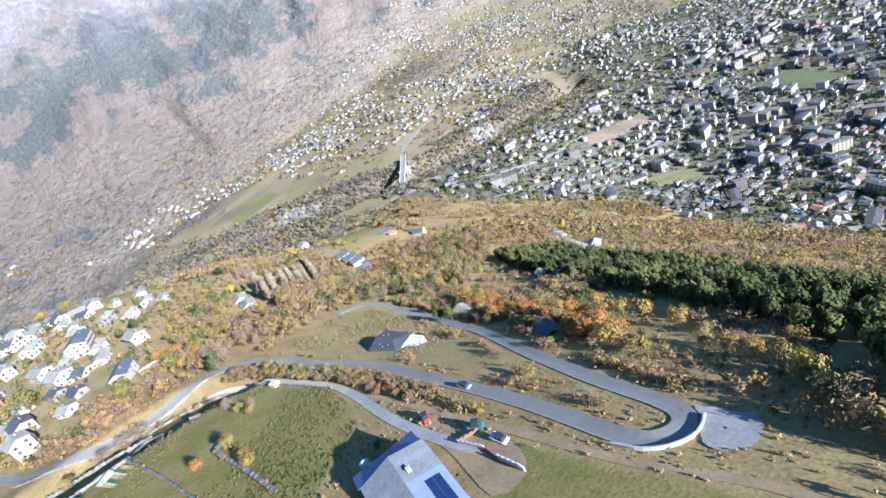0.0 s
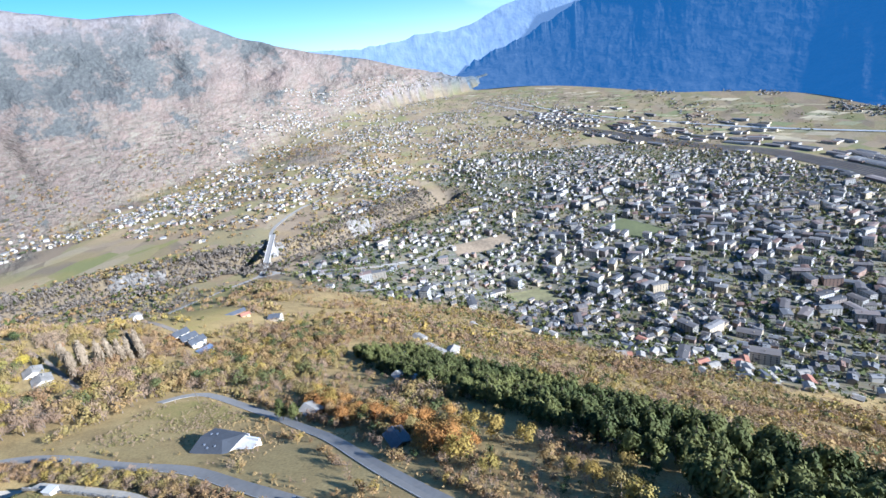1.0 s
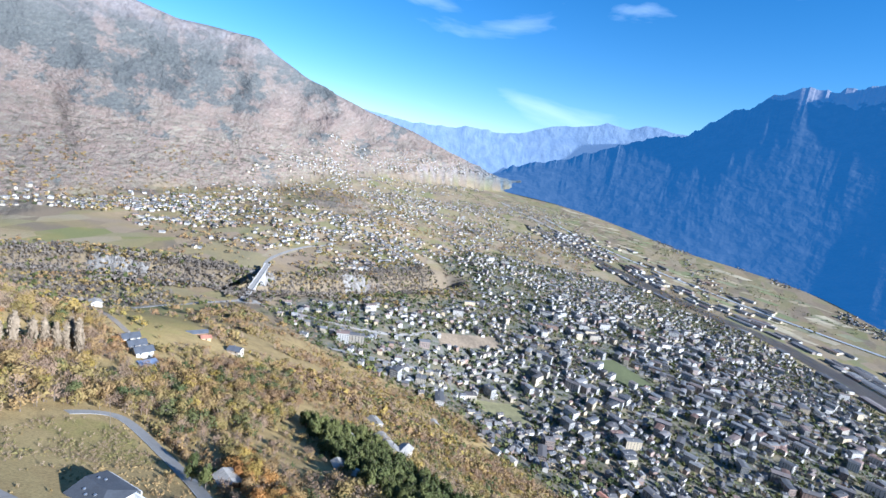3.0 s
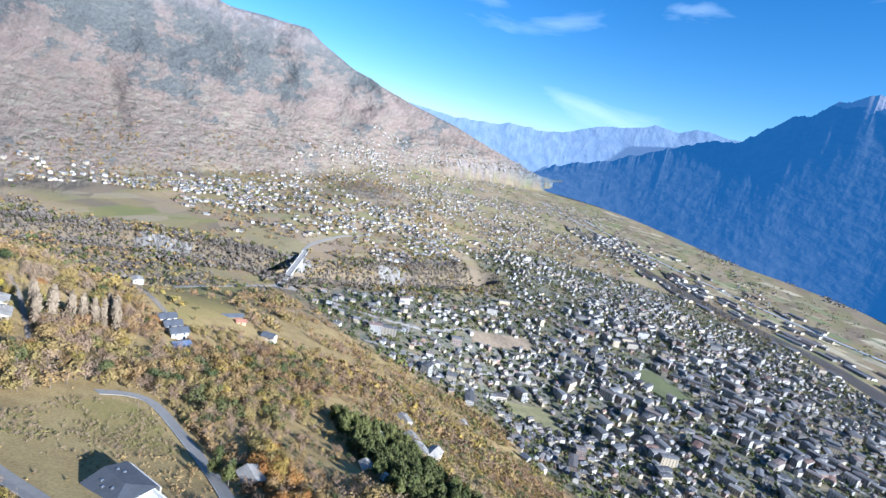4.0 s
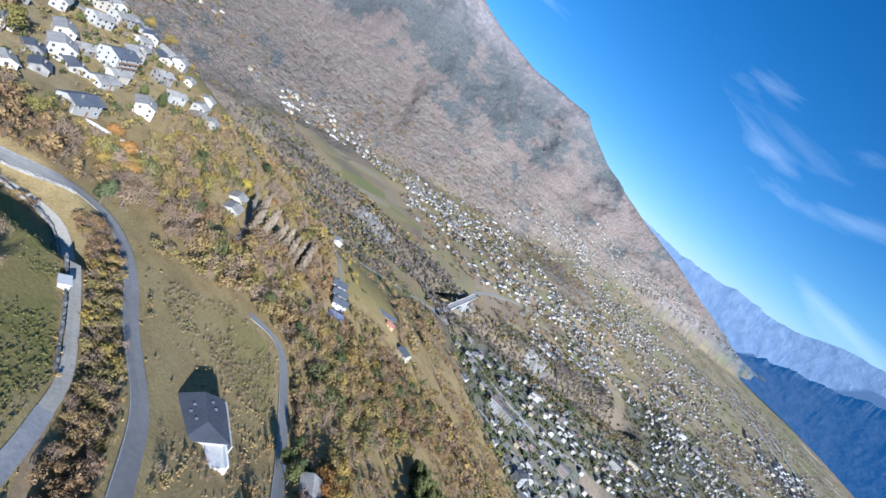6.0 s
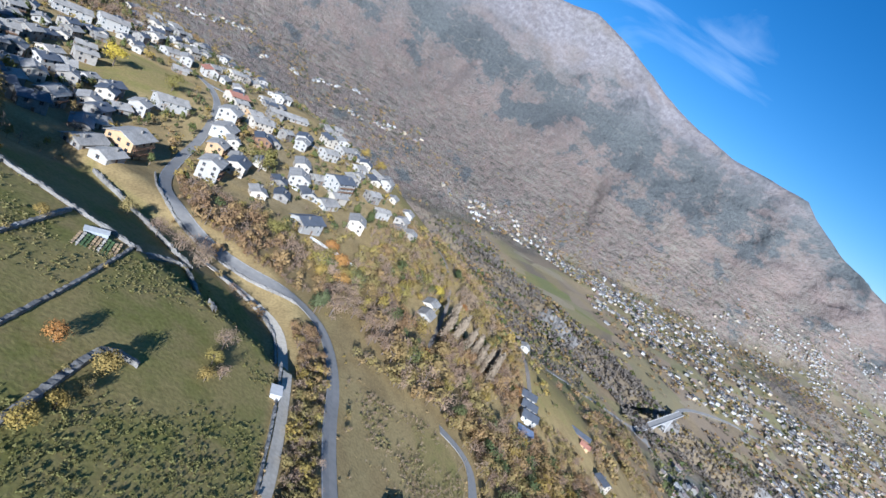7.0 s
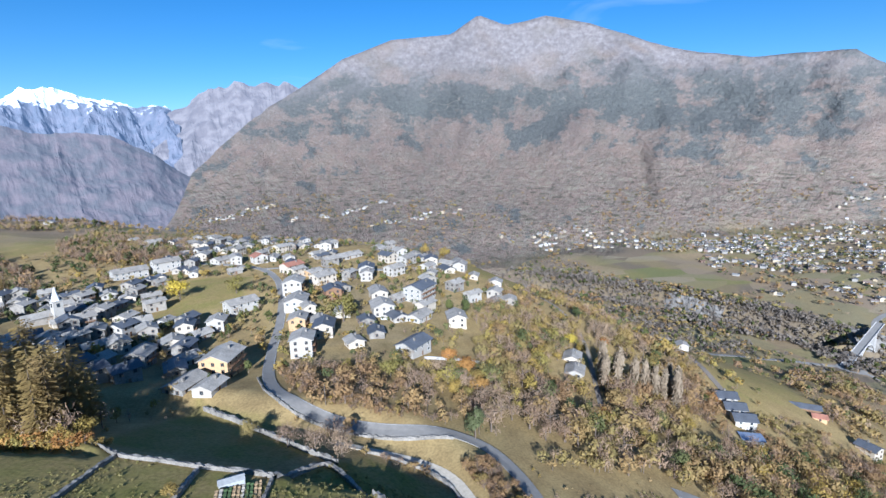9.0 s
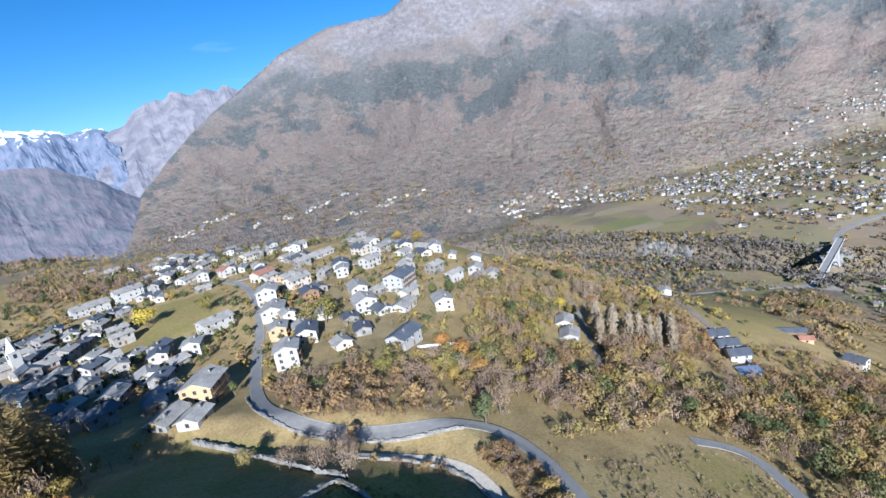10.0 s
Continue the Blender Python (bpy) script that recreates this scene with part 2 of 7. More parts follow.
def mixed(t, fac, a, b, how="MIX"):
    m = t.nodes.new("ShaderNodeMixRGB")
    m.blend_type = how
    for slot, v in ((0, fac), (1, a), (2, b)):
        if hasattr(v, "is_linked"):
            t.links.new(v, m.inputs[slot])
        else:
            m.inputs[slot].default_value = v if slot == 0 else (*v, 1)
    return m.outputs[0]


def ranged(t, value, a, b, c=0.0, d=1.0):
    m = t.nodes.new("ShaderNodeMapRange")
    t.links.new(value, m.inputs[0])
    for k, v in enumerate((a, b, c, d)):
        m.inputs[k + 1].default_value = v
    return m.outputs[0]


def plain(name, color, rough=0.8, grain=0.25, size=0.6, metal=0.0, bump_strength=0.3, spread=0.12):
    """A surface with a fine and a coarse variation of its colour and a little relief."""
    m, t, b = material(name)
    n = t.nodes
    tc = n.new("ShaderNodeTexCoord")
    a = node(t, "ShaderNodeTexNoise", Scale=1 / size, Detail=6.0)
    c = node(t, "ShaderNodeTexNoise", Scale=0.12 / size, Detail=3.0)
    info = n.new("ShaderNodeObjectInfo")
    t.links.new(tc.outputs["Object"], a.inputs["Vector"])
    t.links.new(tc.outputs["Object"], c.inputs["Vector"])
    add = n.new("ShaderNodeMath"); add.operation = "ADD"
    t.links.new(a.outputs["Fac"], add.inputs[0]); t.links.new(c.outputs["Fac"], add.inputs[1])
    mul = n.new("ShaderNodeVectorMath"); mul.operation = "SCALE"
    mul.inputs[0].default_value = color
    t.links.new(ranged(t, add.outputs[0], 0.7, 1.3, 1 - grain, 1 + grain), mul.inputs["Scale"])
    hsv = n.new("ShaderNodeHueSaturation")
    t.links.new(ranged(t, info.outputs["Random"], 0, 1, 1 - spread, 1 + spread), hsv.inputs["Value"])
    t.links.new(mul.outputs[0], hsv.inputs["Color"])
    t.links.new(hsv.outputs[0], b.inputs["Base Color"])
    b.inputs["Roughness"].default_value, b.inputs["Metallic"].default_value = rough, metal
    bump = node(t, "ShaderNodeBump", Strength=bump_strength)
    t.links.new(a.outputs["Fac"], bump.inputs["Height"]); t.links.new(bump.outputs[0], b.inputs["Normal"])
    return m


def island_material(name, colors, rough=0.75, tint=0.35):
    """Leaves, roofs or walls joined into one mesh: each piece takes its own shade between the colours."""
    m, t, b = material(name)
    geo = t.nodes.new("ShaderNodeNewGeometry")
    at = t.nodes.new("ShaderNodeAttribute"); at.attribute_name = "tint"
    ramp = t.nodes.new("ShaderNodeValToRGB")
    el = ramp.color_ramp.elements
    while len(el) < len(colors):
        el.new(0.5)
    for k, c in enumerate(colors):
        el[k].position, el[k].color = k / max(1, len(colors) - 1), (*c, 1)
    t.links.new(at.outputs["Fac"], ramp.inputs[0])
    hsv = t.nodes.new("ShaderNodeHueSaturation")
    t.links.new(ranged(t, geo.outputs["Random Per Island"], 0, 1, 1 - tint, 1 + tint), hsv.inputs["Value"])
    t.links.new(ramp.outputs[0], hsv.inputs["Color"])
    t.links.new(hsv.outputs[0], b.inputs["Base Color"])
    b.inputs["Roughness"].default_value = rough
    b.inputs["Specular IOR Level"].default_value = 0.25
    return m


def land_material():
    m, t, b = material("land")
    geo = t.nodes.new("ShaderNodeNewGeometry")
    cover = t.nodes.new("ShaderNodeAttribute"); cover.attribute_name = "cover"
    alp = t.nodes.new("ShaderNodeAttribute"); alp.attribute_name = "alpine"
    rock_at = t.nodes.new("ShaderNodeAttribute"); rock_at.attribute_name = "rock"
    shade_at = t.nodes.new("ShaderNodeAttribute"); shade_at.attribute_name = "hazed_fir_slope"
    sep = t.nodes.new("ShaderNodeSeparateColor")
    t.links.new(cover.outputs["Color"], sep.inputs[0])

    flank_at = t.nodes.new("ShaderNodeAttribute"); flank_at.attribute_name = "flank"

    def noise(scale, detail=5.0, rough=0.5, alp=False):
        n = node(t, "ShaderNodeTexNoise", Scale=scale, Detail=detail, Roughness=rough)
        t.links.new(flank_at.outputs["Vector"] if alp else geo.outputs["Position"], n.inputs["Vector"])
        return n.outputs["Fac"]

    fine, patch, wide = noise(1.3, 6.0), noise(0.11), noise(0.018)
    scrub = mixed(t, ranged(t, patch, 0.35, 0.65), (0.255, 0.18, 0.078), (0.34, 0.246, 0.106))
    dry = mixed(t, ranged(t, patch, 0.3, 0.7), (0.285, 0.207, 0.088), (0.37, 0.275, 0.118))
    green = mixed(t, ranged(t, patch, 0.38, 0.62), (0.27, 0.205, 0.078), (0.20, 0.18, 0.05))
    blade = noise(0.45, 7.0, 0.75)
    green = mixed(t, ranged(t, blade, 0.5, 0.68, 0, 0.8), green, (0.165, 0.152, 0.036))
    green = mixed(t, ranged(t, blade, 0.46, 0.32, 0, 0.7), green, (0.24, 0.18, 0.075))
    green = mixed(t, ranged(t, noise(0.04, 4.0), 0.5, 0.62, 0, 0.7), green, (0.30, 0.225, 0.085))
    tuft = noise(2.6, 5.0, 0.75)
    green = mixed(t, ranged(t, tuft, 0.52, 0.66, 0, 0.65), green, (0.12, 0.114, 0.034))
    dry = mixed(t, ranged(t, tuft, 0.54, 0.66, 0, 0.55), dry, (0.155, 0.122, 0.06))
    urban = mixed(t, ranged(t, patch, 0.4, 0.6), (0.095, 0.10, 0.06), (0.155, 0.145, 0.125))
    urban = mixed(t, ranged(t, wide, 0.46, 0.6, 0, 0.7), urban, (0.185, 0.15, 0.09))
    col = mixed(t, sep.outputs[1], scrub, dry)
    col = mixed(t, sep.outputs[0], col, green)
    # patchwork of small fields across the valley
    plot_at = t.nodes.new("ShaderNodeAttribute"); plot_at.attribute_name = "plots"
    squash = t.nodes.new("ShaderNodeVectorMath"); squash.operation = "MULTIPLY"
    squash.inputs[1].default_value = (0.010, 0.021, 0.0)
    turn = t.nodes.new("ShaderNodeVectorRotate"); turn.inputs["Angle"].default_value = 0.4
    t.links.new(geo.outputs["Position"], turn.inputs["Vector"]); t.links.new(turn.outputs[0], squash.inputs[0])
    cell = node(t, "ShaderNodeTexVoronoi", Scale=1.0, Randomness=0.8)
    t.links.new(squash.outputs[0], cell.inputs["Vector"])
    cell_sep = t.nodes.new("ShaderNodeSeparateColor")
    t.links.new(cell.outputs["Color"], cell_sep.inputs[0])
    ramp = t.nodes.new("ShaderNodeValToRGB"); ramp.color_ramp.interpolation = "CONSTANT"
    tones = ((0.0, (0.20, 0.175, 0.10)), (0.2, (0.235, 0.18, 0.125)), (0.38, (0.165, 0.155, 0.08)), (0.5, (0.19, 0.145, 0.105)), (0.66, (0.255, 0.21, 0.14)), (0.8, (0.15, 0.12, 0.09)), (0.92, (0.15, 0.155, 0.065)))
    while len(ramp.color_ramp.elements) < len(tones):
        ramp.color_ramp.elements.new(0.5)
    for k_, (p_, c_) in enumerate(tones):
        ramp.color_ramp.elements[k_].position, ramp.color_ramp.elements[k_].color = p_, (*c_, 1)
    t.links.new(cell_sep.outputs[0], ramp.inputs[0])
    col = mixed(t, plot_at.outputs["Fac"], col, ramp.outputs[0])
    col = mixed(t, sep.outputs[2], col, urban)
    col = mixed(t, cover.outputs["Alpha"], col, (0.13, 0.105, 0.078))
    # mountain flanks: russet scrub, dark woods, grey rock
    flank = mixed(t, ranged(t, noise(0.005, 8.0, 0.6, True), 0.42, 0.6), (0.212, 0.168, 0.142), (0.168, 0.15, 0.132))
    sepz = t.nodes.new("ShaderNodeSeparateXYZ")
    t.links.new(geo.outputs["Position"], sepz.inputs[0])
    flank = mixed(t, ranged(t, sepz.outputs[2], 900, 450, 0, 0.75), flank, mixed(t, ranged(t, noise(0.011, 6.0, 0.6, True), 0.4, 0.6), (0.235, 0.165, 0.128), (0.195, 0.155, 0.118)))
    speck = noise(0.055, 9.0, 0.78, True)
    flank = mixed(t, ranged(t, speck, 0.52, 0.64, 0, 0.75), flank, (0.268, 0.242, 0.21))
    flank = mixed(t, ranged(t, speck, 0.48, 0.36, 0, 0.7), flank, (0.12, 0.108, 0.09))

    def times(a_, b_):
        m_ = t.nodes.new("ShaderNodeMath"); m_.operation = "MULTIPLY"
        t.links.new(a_, m_.inputs[0]); t.links.new(b_, m_.inputs[1])
        return m_.outputs[0]

    # stepped terraces and small fields on the lower flank
    lay = t.nodes.new("ShaderNodeVectorMath"); lay.operation = "MULTIPLY"
    lay.inputs[1].default_value = (0.014, 0.04, 1)
    t.links.new(flank_at.outputs["Vector"], lay.inputs[0])
    step_ = node(t, "ShaderNodeTexNoise", Scale=1.0, Detail=7.0, Roughness=0.72, Distortion=0.8)
    t.links.new(lay.outputs[0], step_.inputs["Vector"])
    low_part = ranged(t, sepz.outputs[2], 520, 340, 0, 0.85)
    flank = mixed(t, times(low_part, ranged(t, step_.outputs["Fac"], 0.53, 0.6)), flank, (0.25, 0.228, 0.165))
    flank = mixed(t, times(low_part, ranged(t, step_.outputs["Fac"], 0.46, 0.4)), flank, (0.088, 0.084, 0.056))
    # dark woods in belts and ragged patches
    band = t.nodes.new("ShaderNodeMath"); band.operation = "ADD"
    t.links.new(noise(0.0042, 13.0, 0.72, True), band.inputs[0])
    belt = t.nodes.new("ShaderNodeMath"); belt.operation = "MINIMUM"
    t.links.new(ranged(t, sepz.outputs[2], 420, 760, -0.05, 0.03), belt.inputs[0]); t.links.new(ranged(t, sepz.outputs[2], 1000, 1300, 0.03, -0.12), belt.inputs[1])
    t.links.new(belt.outputs[0], band.inputs[1])
    grove_at = t.nodes.new("ShaderNodeAttribute"); grove_at.attribute_name = "grove"
    placed = t.nodes.new("ShaderNodeMath"); placed.operation = "ADD"
    t.links.new(band.outputs[0], placed.inputs[0]); t.links.new(grove_at.outputs["Fac"], placed.inputs[1])
    woods = ranged(t, placed.outputs[0], 0.495, 0.55, 0, 0.9)
    # pale tracks that wind along the slope
    trail = t.nodes.new("ShaderNodeMath"); trail.operation = "ABSOLUTE"
    off = t.nodes.new("ShaderNodeMath"); off.operation = "SUBTRACT"; off.inputs[1].default_value = 0.5
    wind = t.nodes.new("ShaderNodeVectorMath"); wind.operation = "MULTIPLY"
    wind.inputs[1].default_value = (0.0028, 0.012, 1)
    t.links.new(flank_at.outputs["Vector"], wind.inputs[0])
    way_ = node(t, "ShaderNodeTexNoise", Scale=1.0, Detail=0.6)
    t.links.new(wind.outputs[0], way_.inputs["Vector"])
    t.links.new(way_.outputs["Fac"], off.inputs[0]); t.links.new(off.outputs[0], trail.inputs[0])
    gaps = times(ranged(t, trail.outputs[0], 0.004, 0.002), ranged(t, noise(0.004, 3.0, 0.5, True), 0.52, 0.6, 0, 0.6))
    high = mixed(t, woods, flank, mixed(t, ranged(t, speck, 0.4, 0.62), (0.08, 0.088, 0.085), (0.13, 0.135, 0.124)))
    high = mixed(t, gaps, high, (0.28, 0.24, 0.19))
    scree = mixed(t, ranged(t, noise(0.03, 10.0, 0.75, True), 0.42, 0.6), (0.175, 0.155, 0.148), (0.27, 0.245, 0.235))
    high = mixed(t, rock_at.outputs["Fac"], high, scree)
    # fir colour lifted towards blue, which puts haze over the shaded side
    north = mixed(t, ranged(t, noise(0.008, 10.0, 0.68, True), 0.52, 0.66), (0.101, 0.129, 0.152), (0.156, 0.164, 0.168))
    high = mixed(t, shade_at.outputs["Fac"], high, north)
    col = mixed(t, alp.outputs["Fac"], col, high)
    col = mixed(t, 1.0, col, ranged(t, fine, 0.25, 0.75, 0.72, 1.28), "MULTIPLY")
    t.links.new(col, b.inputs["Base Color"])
    b.inputs["Roughness"].default_value = 0.95
    b.inputs["Specular IOR Level"].default_value = 0.1
    bump = node(t, "ShaderNodeBump", Strength=0.5, Distance=0.16)
    t.links.new(fine, bump.inputs["Height"])
    bump2 = node(t, "ShaderNodeBump", Strength=1.0, Distance=26.0)
    rough_h = t.nodes.new("ShaderNodeMath"); rough_h.operation = "MULTIPLY"
    t.links.new(noise(0.02, 9.0, 0.66, True), rough_h.inputs[0]); t.links.new(alp.outputs["Fac"], rough_h.inputs[1])
    t.links.new(rough_h.outputs[0], bump2.inputs["Height"])
    t.links.new(bump.outputs[0], bump2.inputs["Normal"])
    t.links.new(bump2.outputs[0], b.inputs["Normal"])
    return m


def mesh_data(name, verts, faces, mats, face_mats=None, smooth_shade=False, tint=None):
    me = bpy.data.meshes.new(name)
    verts, faces = np.asarray(verts, np.float32), np.asarray(faces, np.int32)
    me.vertices.add(len(verts)); me.vertices.foreach_set("co", verts.ravel())
    n, k = faces.shape
    me.loops.add(n * k); me.loops.foreach_set("vertex_index", faces.ravel())
    me.polygons.add(n); me.polygons.foreach_set("loop_start", np.arange(0, n * k, k))
    if face_mats is not None:
        me.polygons.foreach_set("material_index", np.asarray(face_mats, np.int32))
    me.polygons.foreach_set("use_smooth", np.full(n, smooth_shade))
    for mat in (mats if isinstance(mats, (list, tuple)) else [mats]):
        me.materials.append(mat)
    if tint is not None:
        me.attributes.new("tint", "FLOAT", "POINT").data.foreach_set("value", np.asarray(tint, np.float32))
    me.update()
    return me


def mesh_object(name, verts, faces, mats, parent=None, **more):
    ob = new(name, mesh_data(name, verts, faces, mats, **more))
    if parent is not None:
        ob.parent = parent
    return ob


def part(name, bm, mat, parent, label=""):
    """Links a bmesh as one mesh under a thing or a part."""
    me = bpy.data.meshes.new(name)
    bm.normal_update()
    bm.to_mesh(me); bm.free()
    me.materials.append(mat)
    ob = new(name, me)
    ob.parent = parent
    return tagged(ob, label)


def add_box(bm, x0, x1, y0, y1, z0, z1):
    v = [bm.verts.new(p) for p in ((x0, y0, z0), (x1, y0, z0), (x1, y1, z0), (x0, y1, z0), (x0, y0, z1), (x1, y0, z1), (x1, y1, z1), (x0, y1, z1))]
    for f in ((0, 3, 2, 1), (4, 5, 6, 7), (0, 1, 5, 4), (1, 2, 6, 5), (2, 3, 7, 6), (3, 0, 4, 7)):
        bm.faces.new([v[i] for i in f])


def add_slab(bm, top, thick):
    """A thick plate under the polygon top."""
    up = [bm.verts.new(p) for p in top]
    down = [bm.verts.new((p[0], p[1], p[2] - thick)) for p in top]
    bm.faces.new(up); bm.faces.new(down[::-1])
    for k in range(len(top)):
        j = (k + 1) % len(top)
        bm.faces.new((up[j], up[k], down[k], down[j]))


LAND = land_material()
ASPHALT = plain("asphalt", (0.25, 0.23, 0.20), 0.85, 0.14, 1.5)
DARK_ROAD = plain("dark_asphalt", (0.20, 0.165, 0.125), 0.95, 0.25, 1.5)
GRAVEL = plain("gravel", (0.42, 0.365, 0.28), 0.95, 0.2, 0.8)
DIRT = plain("dirt", (0.33, 0.225, 0.115), 0.95, 0.25, 0.8)
STONE = plain("dry_stone", (0.195, 0.178, 0.152), 0.95, 0.55, 0.35, bump_strength=0.8)
CONCRETE = plain("concrete", (0.42, 0.40, 0.37), 0.85, 0.15, 1.0)
PLASTER = plain("plaster", (0.37, 0.345, 0.30), 0.85, 0.10, 1.2)
GREY_PLASTER = plain("grey_plaster", (0.29, 0.26, 0.215), 0.9, 0.2, 1.2)
CREAM = plain("cream_plaster", (0.44, 0.385, 0.30), 0.85, 0.10, 1.2)
OCHRE = plain("ochre_plaster", (0.42, 0.28, 0.145), 0.85, 0.12, 1.2)
SLATE = plain("slate", (0.285, 0.258, 0.218), 0.7, 0.35, 0.45, bump_strength=0.6)
DARK_SLATE = plain("dark_slate", (0.085, 0.09, 0.10), 0.6, 0.3, 0.45)
SHEET_ROOF = plain("sheet_roof", (0.30, 0.34, 0.42), 0.45, 0.12, 1.5, metal=0.3)
TILE_RED = plain("clay_tile", (0.30, 0.135, 0.085), 0.8, 0.25, 0.5)
WOOD = plain("brown_wood", (0.17, 0.095, 0.05), 0.8, 0.3, 0.4)
BARK = plain("bark", (0.13, 0.10, 0.075), 0.95, 0.3, 0.3)
RUBBER = plain("rubber", (0.03, 0.03, 0.03), 0.9, 0.1, 0.3)
METAL = plain("steel", (0.45, 0.46, 0.47), 0.4, 0.1, 0.5, metal=0.8)
WHITE_SHEET = plain("white_sheet", (0.6, 0.6, 0.58), 0.6, 0.06, 1.0)
GLASS, _t, _b = material("window_glass")
_b.inputs["Base Color"].default_value, _b.inputs["Roughness"].default_value, _b.inputs["Metallic"].default_value = (0.03, 0.04, 0.05, 1), 0.12, 0.0
SOLAR, _t, _b = material("solar_cell")
_b.inputs["Base Color"].default_value, _b.inputs["Roughness"].default_value = (0.015, 0.03, 0.09, 1), 0.15

# ---- the ground: one sheet from the hillside to the mountain crests ----
bear = np.radians(np.concatenate([np.arange(-62, 172, 0.48), np.arange(172, 298, 2.0)]))
rad = np.concatenate([[0.3, 3.0], 6 * 1.0165 ** np.arange(0, 409)])
rr, bb = np.meshgrid(rad, bear, indexing="ij")
gx, gy = CX + rr * np.sin(bb), CY + rr * np.cos(bb)
gz = height(gx, gy)
nr, nb = rr.shape
ii, jj = np.meshgrid(np.arange(nr - 1), np.arange(nb), indexing="ij")
j2 = (jj + 1) % nb
quads = np.stack([ii * nb + jj, ii * nb + j2, (ii + 1) * nb + j2, (ii + 1) * nb + jj], -1).reshape(-1, 4)[:, ::-1]
ground = mesh_object("ground", np.stack([gx, gy, gz], -1).reshape(-1, 3), quads, LAND, smooth_shade=True)
tagged(ground, "dry autumn hillside, valley floor and bare mountain slopes", "ground", kind="structure")
fx, fy, fz, fr = gx.ravel(), gy.ravel(), gz.ravel(), rr.ravel()
close = fr < 1500
green, drygrass = np.zeros(len(fx)), np.zeros(len(fx))
for poly, width, amount in ((MEADOW_FARM, 3, 1), (MEADOW_SOUTH, 3, 1), (MEADOW_WEST, 6, 0.9), (MEADOW_UPPER, 4, 0.9), (MEADOW_SHADE, 3, 0.9), (MEADOW_BEND, 4, 0.75), (MEADOW_CORE, 5, 0.8),
                            (MEADOW_EDGE, 8, 0.7), (MEADOW_RIDGE, 15, 0.6), (MEADOW_FAR, 30, 0.75), (MEADOW_NORTH, 20, 0.7)):
    green[close] = np.maximum(green[close], amount * edge_soft(fx[close], fy[close], poly, width))
for poly, width in ((DRY_SLOPE, 5), (MEADOW_BEND, 6)):
    drygrass[close] = np.maximum(drygrass[close], edge_soft(fx[close], fy[close], poly, width))
drygrass = np.maximum(drygrass, smooth(0.1, 0.6, fractal(fx, fy, 45, 3, False, 5)) * (1 - 0.75 * smooth(200, 420, fr)) * (fr < 1500))
far_green = smooth(0.25, 0.5, fractal(fx, fy, 130, 3, False, 6)) * smooth(700, 1000, fr) * 0.4
green = np.maximum(green, far_green)
town_at = np.zeros(len(fx))
town_at[fr < 2600] = edge_soft(fx[fr < 2600], fy[fr < 2600], TOWN, 40)
for poly in (VILLAGE_OLD, VILLAGE_SUNNY, VILLAGE_UPPER):
    town_at[close] = np.maximum(town_at[close], edge_soft(fx[close], fy[close], poly, 25) * smooth(-0.5, 0.35, fractal(fx[close], fy[close], 22, 2, False, 4)) * 0.3)
town_at = np.maximum(town_at, smooth(1900, 2300, fr) * (fz < 330) * 0.25)
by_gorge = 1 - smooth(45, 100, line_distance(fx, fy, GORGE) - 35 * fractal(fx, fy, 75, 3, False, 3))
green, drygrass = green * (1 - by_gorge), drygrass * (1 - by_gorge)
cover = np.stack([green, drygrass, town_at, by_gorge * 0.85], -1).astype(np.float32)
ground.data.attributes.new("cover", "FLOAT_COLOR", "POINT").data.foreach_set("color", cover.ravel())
crest_bearing = np.degrees(bb.ravel())
plots = smooth(560, 760, fr) * (1 - by_gorge) * (0.85 - 0.3 * smooth(-0.3, 0.6, fractal(fx, fy, 60, 3, False, 1)))
ground.data.attributes.new("plots", "FLOAT", "POINT").data.foreach_set("value", plots.astype(np.float32))
steep = np.abs(np.gradient(gz, axis=0) / np.gradient(rr, axis=0)).ravel()
base_z, flank_z, _r = relief_parts(fx, fy)
alpine = smooth(-60, 40, flank_z - base_z + 22 * fractal(fx, fy, 160, 3, False, 2)) * smooth(1100, 1250, fr) * (crest_bearing < 112)
alpine = np.maximum(alpine, smooth(-2, 6, flank_z - base_z) * smooth(2300, 2700, fr) * (crest_bearing < 112))
alpine = np.maximum(alpine, 0.8 * smooth(0.35, 0.8, np.exp(-((fx - 2180) / 340) ** 2 - ((fy - 210) / 200) ** 2) + 0.25 * fractal(fx, fy, 120, 3, False, 5)))
alpine = np.maximum(alpine, smooth(2200, 2600, fr) * smooth(146, 152, crest_bearing) * smooth(60, 140, fz))
rockiness = np.clip(smooth(760, 1250, fz) * (0.55 + 0.6 * fractal(fx, fy, 260, 4, True, 2)) + smooth(0.75, 1.2, steep) * 0.7, 0, 1)
gorge_at = smooth(0.55, 1.1, steep) * smooth(0.45, 0.8, fractal(fx, fy, 90, 3, False, 4)) * (1 - smooth(50, 90, line_distance(fx, fy, GORGE)))
ground.data.attributes.new("alpine", "FLOAT", "POINT").data.foreach_set("value", np.maximum(alpine, gorge_at).astype(np.float32))
flank_v = np.stack([crest_bearing * 60, np.degrees(np.arctan2(fz - EYE_Z, fr)) * 78, np.zeros(len(fx))], -1).astype(np.float32)
ground.data.attributes.new("flank", "FLOAT_VECTOR", "POINT").data.foreach_set("vector", flank_v.ravel())
grove = np.zeros(len(fx))
flank_ang = flank_v[:, 1] / 78
